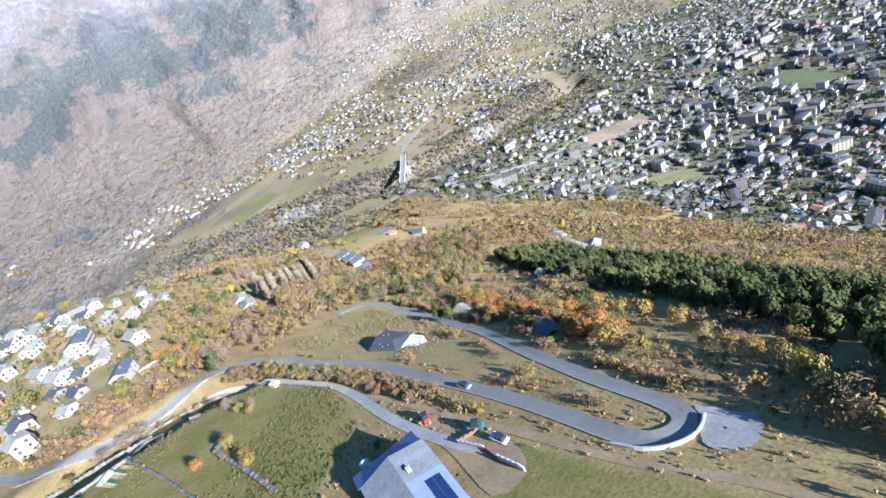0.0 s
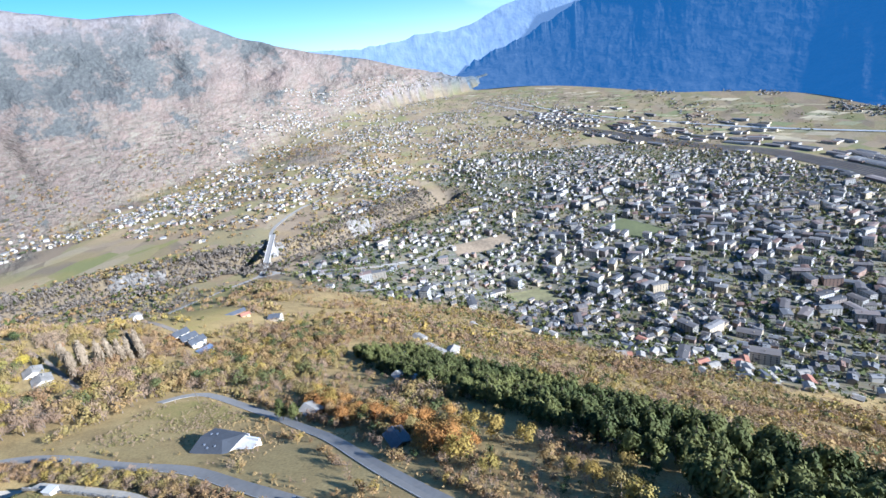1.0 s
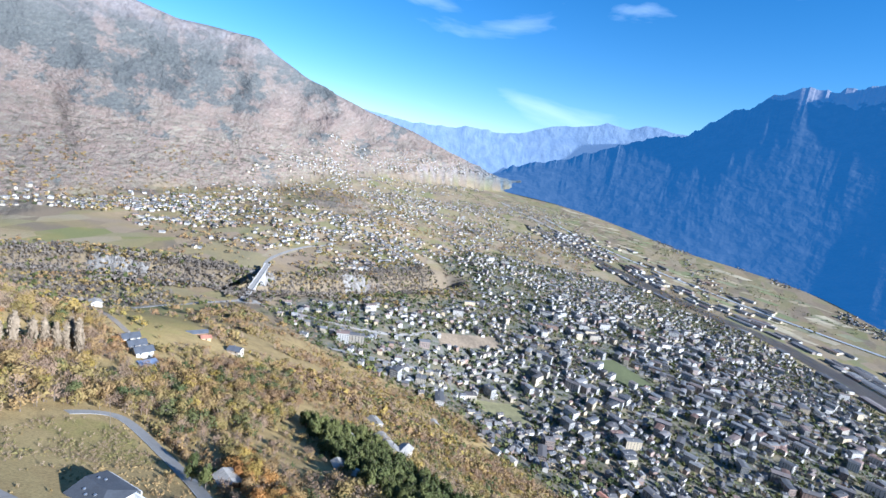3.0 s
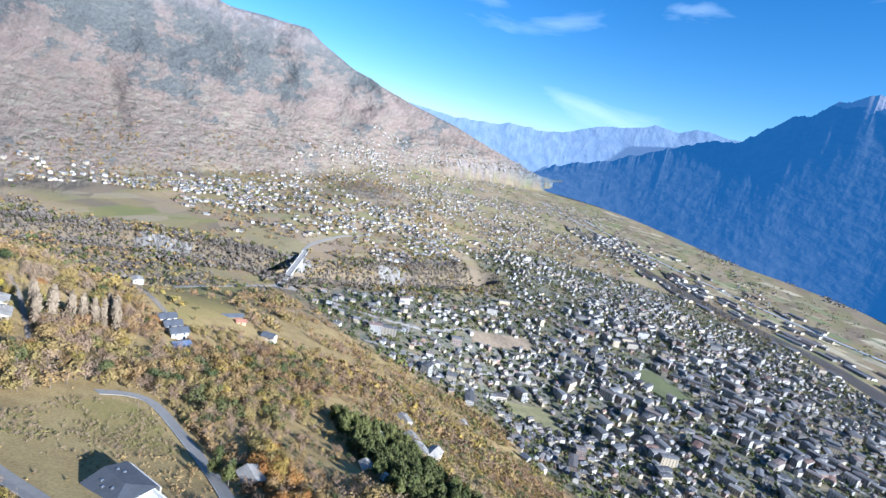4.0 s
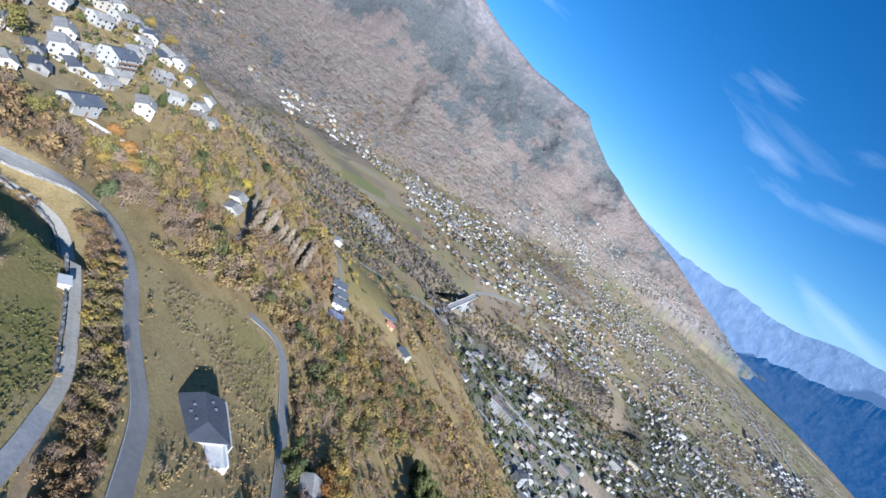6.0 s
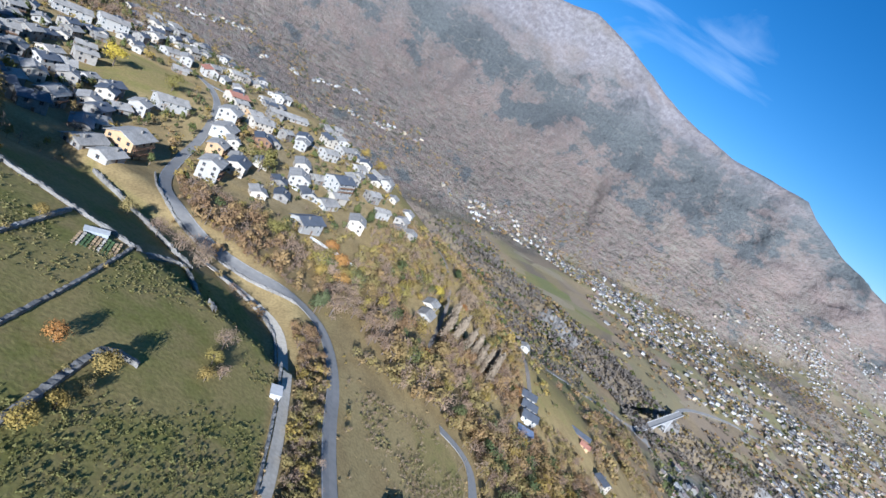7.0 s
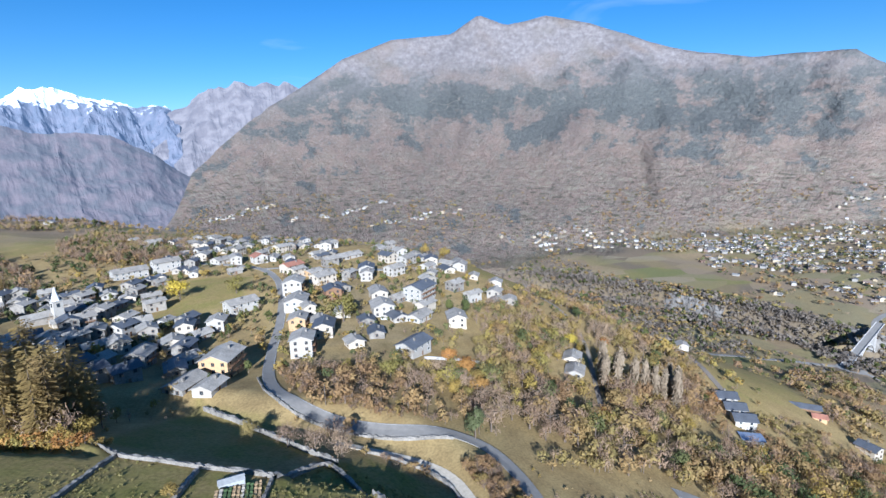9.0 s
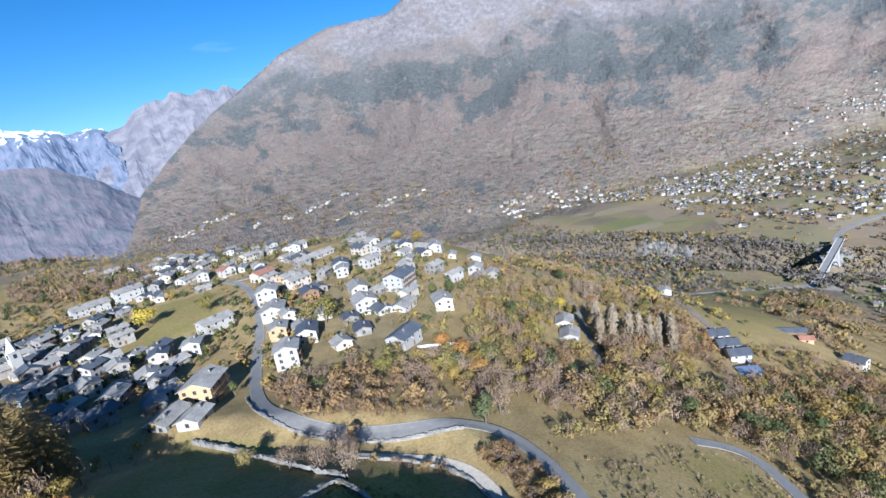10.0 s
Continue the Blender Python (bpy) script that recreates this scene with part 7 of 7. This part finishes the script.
q = rng.rand(len(x))
scatter("slope_tussocks", "scrub", RANK, x[q < 0.6], y[q < 0.6], 0.3 + 0.7 * rng.rand((q < 0.6).sum()) ** 2, "tufts of rank olive grass on the open slope", 0.2, 100, wide=(1.0, 2.0))
scatter("slope_brush", "bare", LEAF["bare"], x[q >= 0.6], y[q >= 0.6], 0.5 + 1.3 * rng.rand((q >= 0.6).sum()) ** 2, "low brown brush on the open slope", 0.6, 101, wide=(0.9, 1.5))

# olive scrub and orchard trees between the pines and the town's edge
x, y, rng = sprinkle(73, 24000, 30, 700, -360, 60)
k = (~in_polygon(x, y, TOWN) | (line_distance(x, y, TOWN + TOWN[:1]) < 32)) & ~in_polygon(x, y, PINE_WOOD) & (line_distance(x, y, PINE_WOOD + PINE_WOOD[:1]) < 350) & free_of(x, y, False, 1.0) & ~in_polygon(x, y, SCRUB_BELT)
k &= (fractal(x, y, 45, 3, False, 1) + rng.uniform(-0.4, 0.5, len(x)) > 0.02) & (y < -12 + 0.12 * x)
x, y = x[k], y[k]
q = rng.rand(len(x)) + 0.3 * fractal(x, y, 50, 2, False, 2)
for name_, hue, lo, hi, label_, sd in (("fringe_scrub", "scrub", -9, 0.4, "olive-brown scrub above the town", 111), ("fringe_thicket", "bare", 0.4, 0.68, "leafless bushes above the town", 112), ("fringe_greens", "green", 0.68, 0.93, "dull green trees above the town", 113), ("fringe_gold", "gold", 0.93, 9, "golden trees above the town", 114)):
    m_ = (q >= lo) & (q < hi)
    scatter(name_, hue, LEAF[hue], x[m_], y[m_], 1.5 + 5.5 * rng.rand(m_.sum()) ** 1.8, label_, 0.5, sd, (0.0, 0.8))

# golden trees between the row and the bend
for k, (x0, y0) in enumerate([(88.0, -43.0), (55.0, -44.0), (46.0, -50.0), (156.0, -37.0), (150.0, -42.0), (121.0, -18.0), (131.0, -13.0), (150.0, -8.0)]):
    hue = ("gold", "gold", "orange", "gold", "scrub")[k % 5]
    tree(hue, LEAF[hue], x0, y0, 5.5 + k * 7 % 4, {"orange": "orange-leaved broadleaf tree in autumn", "gold": "golden-leaved broadleaf tree in autumn", "scrub": "olive-brown broadleaf tree in autumn"}[hue], "autumn trees below the bend", 1.15, k)


# ---- the town on the valley floor ----
WALL_MIX = island_material("town_wall", [(0.48, 0.465, 0.435), (0.40, 0.375, 0.33), (0.31, 0.30, 0.28), (0.42, 0.34, 0.22), (0.20, 0.195, 0.18), (0.27, 0.18, 0.135)], 0.85, 0.15)
ROOF_MIX = island_material("town_roof", [(0.155, 0.155, 0.155), (0.09, 0.09, 0.093), (0.125, 0.11, 0.10), (0.075, 0.075, 0.078), (0.21, 0.205, 0.195), (0.165, 0.10, 0.075)], 0.75, 0.25)


def shrink(x, y):
    """How much smaller things are drawn out there, and the drawn place of a true one."""
    dx, dy = x - CX, y - CY
    d = np.hypot(dx, dy)
    q = 2.25 / 2400
    e = np.maximum(d - NEAR_R, 0)
    r = np.minimum(d, NEAR_R) + (-1 + np.sqrt(1 + 4 * q * e)) / (2 * q)
    return CX + dx / d * r, CY + dy / d * r, r / d


def houses_joined(name, x, y, w, d, h, rot, rise, label, seed, windows=False):
    """Many small houses with walls, gabled roofs with eaves and, on tall ones, rows of windows, in one mesh."""
    rng = np.random.RandomState(seed)
    sx, sy, s = shrink(x, y)
    z = height(sx, sy)
    n = len(x)
    one = np.ones(n)
    wall = np.array([(-1, -1, 0), (1, -1, 0), (1, 1, 0), (-1, 1, 0), (-1, -1, 1), (1, -1, 1), (1, 1, 1), (-1, 1, 1), (-1, 0, 2), (1, 0, 2), (-1, 0, 1), (1, 0, 1)], float)
    wf = np.array([(0, 1, 5, 4), (1, 2, 6, 5), (2, 3, 7, 6), (3, 0, 4, 7), (5, 11, 6, 9), (7, 10, 4, 8)])
    V, F, M, T, base = [], [], [], [], 0
    c, si = np.cos(rot), np.sin(rot)

    def put(lx, ly, lz, faces, mat, tint):
        nonlocal base
        X = sx[:, None] + (lx * c[:, None] - ly * si[:, None]) * s[:, None]
        Y = sy[:, None] + (lx * si[:, None] + ly * c[:, None]) * s[:, None]
        Z = z[:, None] + lz * s[:, None]
        m = X.shape[1]
        V.append(np.stack([X, Y, Z], -1).reshape(-1, 3))
        F.append((faces[None] + (np.arange(n) * m)[:, None, None] + base).reshape(-1, 4))
        M.append(np.full(n * len(faces), mat)); T.append(np.repeat(tint, m)); base += n * m

    lz = np.where(wall[:, 2] == 0, -3.0, np.where(wall[:, 2] == 1, 1.0, 0.0))[None] * np.where(wall[:, 2] == 0, 1.0, h[:, None])
    lz = np.where(wall[None, :, 2] == 2, (h + rise)[:, None], lz)
    put(wall[:, 0] * w[:, None] / 2, wall[:, 1] * d[:, None] / 2, lz, wf, 0, rng.rand(n))
    o = 0.7
    k = rise / (d / 2)
    ex, ey, ez = w / 2 + o, d / 2 + o, h - o * k
    lx = np.stack([-ex, ex, ex, -ex, -ex, ex] * 2, 1)
    ly = np.stack([-ey, -ey, 0 * ey, 0 * ey, ey, ey] * 2, 1)
    up = np.stack([ez, ez, h + rise, h + rise, ez, ez], 1)
    lz = np.concatenate([up + 0.35, up + 0.05], 1)
    put(lx, ly, lz, np.array([(0, 1, 2, 3), (3, 2, 5, 4), (1, 0, 6, 7), (4, 5, 11, 10), (0, 3, 9, 6), (3, 4, 10, 9), (2, 1, 7, 8), (5, 2, 8, 11)]), 1, rng.rand(n))
    cx = (rng.uniform(-0.3, 0.3, n) * w)[:, None] + np.array([-0.45, 0.45, 0.45, -0.45] * 2)
    cy = (0.2 * d)[:, None] + np.array([-0.4, -0.4, 0.4, 0.4] * 2)
    cz = (h + rise * 0.6)[:, None] + np.array([-0.3] * 4 + [1.9] * 4)
    put(cx, cy, cz, np.array([(0, 1, 5, 4), (1, 2, 6, 5), (2, 3, 7, 6), (3, 0, 4, 7), (4, 5, 6, 7)]), 0, rng.rand(n))
    if windows:
        for side in (-1, 1):
            for axis in (0, 1):
                for fl in range(6):
                    for col in range(5):
                        span_, off = (w, d) if axis == 0 else (d, w)
                        u = (col - 2) / 5 * span_ * 0.98
                        zc = 1.9 + 2.9 * fl
                        ok = (zc + 1 < h)
                        half = np.where(ok, 0.75, 0.0)
                        lu = u[:, None] + half[:, None] * np.array([-1, 1, 1, -1])
                        lv = np.repeat((side * (off / 2 + 0.04))[:, None], 4, 1)
                        lz = np.where(ok, zc, h * 0.5)[:, None] + half[:, None] * np.array([-1, -1, 1, 1])
                        put(lu if axis == 0 else lv, lv if axis == 0 else lu, lz, np.array([(0, 1, 2, 3)]) if (side < 0) ^ (axis == 1) else np.array([(3, 2, 1, 0)]), 2, one)
    ob = mesh_object(name, np.concatenate(V), np.concatenate(F), [WALL_MIX, ROOF_MIX, GLASS], face_mats=np.concatenate(M), tint=np.concatenate(T))
    return tagged(ob, label, "houses", kind="stuff")


STADIUM = [(1048, -478), (1098, -572), (994, -624), (944, -530)]
FIELD_A = [(990, -125), (1060, -270), (1000, -265), (945, -130)]
FIELD_B = [(800, -170), (820, -262), (738, -276), (752, -198)]
FIELDS = [STADIUM, FIELD_A, FIELD_B]


def field(poly, mat, label, name="field"):
    p = np.array(poly, float)
    u = np.linspace(0, 1, 12)
    q = np.array([(p[0] * (1 - a) + p[1] * a) * (1 - b) + (p[3] * (1 - a) + p[2] * a) * b for a in u for b in u])
    ob = mesh_object(name, np.c_[q, height(q[:, 0], q[:, 1]) + 0.5], strip_faces(12, 12), mat)
    return tagged(ob, label, "field", kind="structure")


TURF = plain("turf", (0.078, 0.085, 0.03), 0.95, 0.25, 6.0)
STUBBLE = plain("stubble", (0.185, 0.14, 0.09), 0.95, 0.4, 5.0)
field(STADIUM, TURF, "green sports field beside apartment blocks", "sports_field")
field(FIELD_A, STUBBLE, "brown bare field at the edge of the town")
field(FIELD_B, plain("dry_turf", (0.19, 0.17, 0.075), 0.95, 0.25, 6.0), "dry grass field below the slope")

rng = np.random.RandomState(61)
step = 18.5
u, v = np.meshgrid(np.arange(250, 2300, step), np.arange(-1750, 230, step))
u, v = u.ravel(), v.ravel()
ca, sa = math.cos(0.35), math.sin(0.35)
x = 1200 + (u - 1200) * ca - (v + 700) * sa + rng.uniform(-14, 14, len(u))
y = -700 + (u - 1200) * sa + (v + 700) * ca + rng.uniform(-14, 14, len(u))
keep = in_polygon(x, y, TOWN) & (rng.rand(len(x)) < 0.62 + 0.3 * smooth(1100, 500, np.hypot(x - 1000, y + 800)) + 0.75 * fractal(x, y, 130, 3, False, 2))
for poly in FIELDS:
    keep &= ~in_polygon(x, y, poly)
far_g = line_distance(x, y, GORGE)
keep &= (far_g > 90) & (rng.rand(len(x)) < 0.5 + 0.5 * smooth(90, 400, far_g))
for pts, wd in ROADS:
    keep &= line_distance(x, y, pts) > wd + 6
keep &= rng.rand(len(x)) < 0.25 + smooth(0, 90, line_distance(x, y, TOWN + TOWN[:1]))
core = np.maximum(np.exp(-(((x - 1000) / 420) ** 2 + ((y + 780) / 330) ** 2)), np.exp(-(((x - 560) / 170) ** 2 + ((y + 740) / 170) ** 2)))
x, y, core = x[keep], y[keep], core[keep]
rng = np.random.RandomState(62)
tall = rng.rand(len(x)) < 0.03 + 0.34 * core
rot = 0.35 + rng.choice([0, math.pi / 2], len(x)) + rng.normal(0, 0.2, len(x)) + 0.9 * fractal(x, y, 220, 2, False, 3)
low = ~tall
near_order = np.argsort(np.hypot(x - CX, y - CY) + 1e6 * tall)
singles = near_order[:60]
is_single = np.zeros(len(x), bool); is_single[singles] = True
n = len(x)
w = np.where(tall, rng.uniform(14, 30, n), rng.uniform(7, 11, n))
d = np.where(tall, rng.uniform(10, 13, n), rng.uniform(6.5, 9, n))
h = np.where(tall, rng.uniform(10, 18, n), rng.choice([4.2, 5.5, 7.0, 8.0], n))
rise = np.where(tall, 0.8, d * 0.2)
sel = low & ~is_single
houses_joined("town_houses", x[sel], y[sel], w[sel], d[sel], h[sel], rot[sel], rise[sel], "pale plastered town houses with grey slab roofs", 71)
houses_joined("apartment_blocks", x[tall], y[tall], w[tall], d[tall], h[tall], rot[tall], rise[tall], "pale apartment blocks with rows of windows", 72, True)
# the nearest town houses stand by themselves
TEMPLATE = []
for k in range(6):
    wk, dk, fl = 8.5 + k % 3 * 1.8, 7.2 + k % 2, 1 + k % 2
    hk, rk = 0.6 + 2.8 * fl, 0.19 * (7.2 + k % 2)
    bm = bmesh.new(); gable_body(bm, wk, dk, hk, rk, 5)
    wm = bpy.data.meshes.new("wall"); bm.to_mesh(wm); bm.free(); wm.materials.append((PLASTER, CREAM, PLASTER, PLASTER, OCHRE, CREAM)[k])
    bm = bmesh.new(); gable_roof(bm, wk, dk, hk, rk, 0.8, 0.25)
    rm = bpy.data.meshes.new("roof"); bm.to_mesh(rm); bm.free(); rm.materials.append((SLATE, SLATE, DARK_SLATE, SLATE, SLATE, TILE_RED)[k])
    TEMPLATE.append((wm, rm, wk, dk, fl))
for j, i in enumerate(singles):
    k = (0, 1, 2, 3, 0, 1, 4, 3, 2, 0, 1, 5)[j % 12]
    wm, rm, wk, dk, fl = TEMPLATE[k]
    root = empty("house", pose(x[i], y[i], H(x[i], y[i]), 0, 0, math.degrees(rot[i])))
    for nm, me in (("wall", wm), ("roof", rm)):
        o = new(nm, me); o.parent = root
    for f in range(fl):
        for s_ in (0, 180):
            for q in (-1, 1):
                window("wood", root, pose(0, 0, 0, 0, 0, s_) @ pose(q * wk * 0.26, -dk / 2 - 0.004, 2.0 + 2.8 * f), True)
    FOOTPRINTS.append((x[i], y[i], 8))
    tagged(root, ("white plastered town house with grey slab roof", "cream plastered town house with grey slab roof", "white plastered town house with dark slate roof", "white two-storey town house with grey roof", "ochre town house with grey slab roof", "cream town house with red tiled roof")[k], "house", "houses at the town's edge")
# garden trees between the houses
rng = np.random.RandomState(63)
tx_, ty_ = rng.uniform(300, 2300, 46000), rng.uniform(-1750, 230, 46000)
k = in_polygon(tx_, ty_, TOWN)
for poly in FIELDS:
    k &= ~in_polygon(tx_, ty_, poly)
tx_, ty_ = tx_[k], ty_[k]
q = rng.rand(len(tx_))
for name, kind, mat, lo, hi, label, sd in (("garden_conifers", "pine", LEAF["pine"], 0.0, 0.28, "dark garden conifers in the town", 81), ("garden_trees", "green", LEAF["green"], 0.28, 0.7, "dull green garden trees in the town", 82), ("garden_thicket", "bare", LEAF["bare"], 0.7, 1.0, "leafless garden trees in the town", 83)):
    s_ = (q >= lo) & (q < hi)
    scatter(name, kind, mat, tx_[s_], ty_[s_], 3.5 + 7.5 * rng.rand(s_.sum()) ** 1.5, label, 0.1, sd, wide=(1.0, 1.6), variants=4)

# villages across the gorge and along the foot of the mountain
rng = np.random.RandomState(64)
hx, hy = [], []
for cx_, cy_, ax_, bx_, count in ((1660, 630, 260, 110, 260), (1560, 720, 200, 110, 150), (1180, 480, 90, 70, 25), (1450, 250, 180, 90, 90), (1700, 350, 300, 160, 150), (1250, 40, 120, 60, 40), (1600, -20, 250, 90, 140), (1950, 100, 300, 160, 190), (2300, 500, 350, 220, 160),
                                  (2600, -100, 450, 250, 260), (3300, 300, 600, 300, 260), (3400, -500, 700, 250, 300), (4600, -200, 900, 400, 320), (2800, -900, 500, 260, 260), (830, 1640, 150, 24, 26), (1190, 1030, 110, 30, 34), (585, 1985, 90, 40, 45), (320, 1100, 120, 200, 50), (1767, -2260, 170, 60, 90), (2134, -2340, 190, 70, 90), (3195, -2680, 300, 90, 110), (3560, -2680, 260, 90, 110), (4000, -2420, 350, 100, 120), (1500, -2100, 160, 60, 50),
                                  (2500, -1750, 260, 120, 40), (3000, -2000, 400, 160, 40), (4400, -1500, 800, 200, 140), (3900, -700, 500, 200, 170), (2700, 150, 380, 170, 170), (1350, 900, 200, 60, 50), (960, 1360, 120, 26, 26), (1470, 520, 180, 80, 150), (1690, 110, 220, 100, 150), (1500, -60, 240, 90, 150), (1960, -330, 260, 130, 150), (3105, -118, 480, 190, 300), (3230, 380, 300, 110, 190), (4330, 330, 380, 110, 120), (5190, -170, 650, 200, 260), (6400, -900, 900, 260, 300), (4780, -1290, 700, 220, 300), (3360, -1340, 450, 180, 220), (2600, -500, 380, 200, 260)):
    t = np.clip(rng.normal(size=(count, 2)), -1.8, 1.8)
    # strung along three crooked lanes with a looser fringe
    lane = rng.randint(0, 3, count)
    t[:, 1] = np.where(rng.rand(count) < 0.72, (lane - 1) * 0.8 + 0.5 * np.sin(t[:, 0] * (2.0 + lane) + lane * 2) + rng.normal(0, 0.09, count), t[:, 1])
    t[:, 0] = np.where(rng.rand(count) < 0.6, np.round(t[:, 0] * 1.3) / 1.3 + rng.normal(0, 0.16, count), t[:, 0])
    hx.append(cx_ + t[:, 0] * ax_ * 0.62 + rng.uniform(-12, 12, count)); hy.append(cy_ + t[:, 1] * bx_ * 0.6 - t[:, 0] * ax_ * 0.2 + min(50, bx_ * 0.5) * np.sin(t[:, 0] * 3))
hx, hy = np.concatenate(hx), np.concatenate(hy)
k = (line_distance(hx, hy, GORGE) > 75) & ~in_polygon(hx, hy, TOWN) & ~in_polygon(hx, hy, MEADOW_FAR) & (((hx - 2180) / 330) ** 2 + ((hy - 210) / 160) ** 2 > 1)
hx, hy = hx[k], hy[k]
n = len(hx)
houses_joined("hamlet_houses", hx, hy, rng.uniform(8, 13, n), rng.uniform(7, 10, n), rng.choice([3.2, 4.5, 6.0], n), rng.uniform(0, 3.1, n), rng.uniform(1.5, 2.3, n), "pale hamlet houses with grey roofs across the valley", 73)
q = rng.rand(2 * n)
ex_, ey_ = np.repeat(hx, 2) + rng.normal(0, 16, 2 * n), np.repeat(hy, 2) + rng.normal(0, 16, 2 * n)
ex_, ey_, es_ = shrink(ex_, ey_)
for name, kind, lo, hi, label, sd in (("hamlet_trees", "green", 0.0, 0.4, "dull green trees among the hamlets", 84), ("hamlet_scrub", "scrub", 0.4, 0.75, "brown trees among the hamlets", 85), ("hamlet_thicket", "bare", 0.75, 1.0, "leafless trees among the hamlets", 86)):
    s_ = (q >= lo) & (q < hi)
    scatter(name, kind, LEAF[kind], ex_[s_], ey_[s_], rng.uniform(5, 10, s_.sum()) * es_[s_], label, 0.1, sd, wide=(1.0, 1.9), variants=4)
# fields and tree lines on the far valley floor
rng = np.random.RandomState(66)
FIELD_MATS = [plain("far_field", c, 0.95, 0.2, 15.0) for c in ((0.26, 0.21, 0.12), (0.16, 0.17, 0.07), (0.32, 0.27, 0.17), (0.20, 0.19, 0.10))]
for k in range(150):
    fx_, fy_ = rng.uniform(1700, 6200), 0
    fy_ = rng.uniform(-2450, -1500) + (fx_ - 1900) * 0.05
    wd_, dp_, a_ = rng.uniform(50, 170), rng.uniform(35, 90), 0.3 + rng.normal(0, 0.15)
    cs = [(fx_ + math.cos(a_) * i * wd_ - math.sin(a_) * j * dp_, fy_ + math.sin(a_) * i * wd_ + math.cos(a_) * j * dp_) for i, j in ((0, 0), (1, 0), (1, 1), (0, 1))]
    cs = np.array(cs)
    gx_, gy_, _ = shrink(cs[:, 0], cs[:, 1])
    field(list(zip(gx_, gy_)), FIELD_MATS[k % 4], ("dry brown field on the valley floor", "green field on the valley floor", "pale stubble field on the valley floor", "olive field on the valley floor")[k % 4])
ex_, ey_ = rng.uniform(1900, 6500, 2600), rng.uniform(-2450, -800, 2600)
ey_ = ey_ + (ex_ - 1900) * 0.12
k = fractal(ex_, ey_, 160, 2, True, 4) > 0.35
ex_, ey_, es_ = shrink(ex_[k], ey_[k])
scatter("valley_floor_trees", "green", LEAF["green"], ex_, ey_, rng.uniform(6, 12, len(ex_)) * es_, "dark tree lines on the valley floor", 0.2, 87, wide=(1.2, 2.0), variants=4)
# rail yard and halls along the far side of the town
rng = np.random.RandomState(65)
t = np.linspace(0, 1, 60)
RAIL = [(860, -1400), (1203, -1443), (1454, -1462), (1698, -1459), (1876, -1354), (2252, -1256), (2900, -1160), (3700, -1060)]
rl = resample(RAIL, 12)
rt = np.gradient(rl, axis=0); rt /= np.linalg.norm(rt, axis=1, keepdims=True)
i_ = rng.randint(0, len(rl), 260)
off = np.concatenate([-rng.uniform(75, 260, 120), -rng.uniform(75, 700, 80), rng.uniform(40, 110, 60)])
hx, hy = rl[i_, 0] - rt[i_, 1] * off, rl[i_, 1] + rt[i_, 0] * off
hrot = np.arctan2(rt[i_, 1], rt[i_, 0])
k = ~in_polygon(hx, hy, TOWN)
hx, hy, hrot = hx[k], hy[k], hrot[k]
n = len(hx)
houses_joined("works_halls", hx, hy, rng.uniform(25, 110, n), rng.uniform(12, 26, n), rng.uniform(5, 9, n), hrot + rng.normal(0, 0.04, n), rng.uniform(1, 2, n), "long pale halls of the rail yard and works", 74)


def far_strip(name, pts, width, mat, label):
    p = resample(pts, 40)
    tn = np.gradient(p, axis=0); tn /= np.linalg.norm(tn, axis=1, keepdims=True)
    nn = np.stack([-tn[:, 1], tn[:, 0]], -1)
    a = np.stack([p - nn * width / 2, p, p + nn * width / 2], 1)
    ax_, ay_, _ = shrink(a[..., 0], a[..., 1])
    ob = mesh_object(name, np.stack([ax_, ay_, height(ax_, ay_) + 2.0], -1).reshape(-1, 3), strip_faces(len(p), 3)[:, ::-1], mat)
    return tagged(ob, label, "road", kind="structure")


BALLAST = plain("ballast", (0.065, 0.06, 0.06), 0.95, 0.2, 8)
for off in (-52, -36, -20, -4, 12, 28):
    far_strip("railway", list(zip(rl[::6, 0] - rt[::6, 1] * off, rl[::6, 1] + rt[::6, 0] * off)), 9, BALLAST, "dark ballast bed of the railway yard")
far_strip("runway", [(3100, -1350), (4200, -1250), (5300, -1180)], 45, ASPHALT, "pale grey airport runway on the valley floor")
far_strip("river", [(1300, -2150), (2200, -1750), (3200, -1450), (4500, -1420)], 25, plain("river_gravel", (0.35, 0.36, 0.36), 0.6, 0.1, 8), "pale gravel river along the valley floor")
far_strip("avenue", [(700, 60), (900, -200), (1000, -420), (900, -640), (760, -900)], 9, ASPHALT, "grey town avenue between houses")
far_strip("avenue", [(600, -620), (850, -660), (1150, -760), (1500, -800), (1900, -700)], 9, ASPHALT, "grey town avenue between houses")
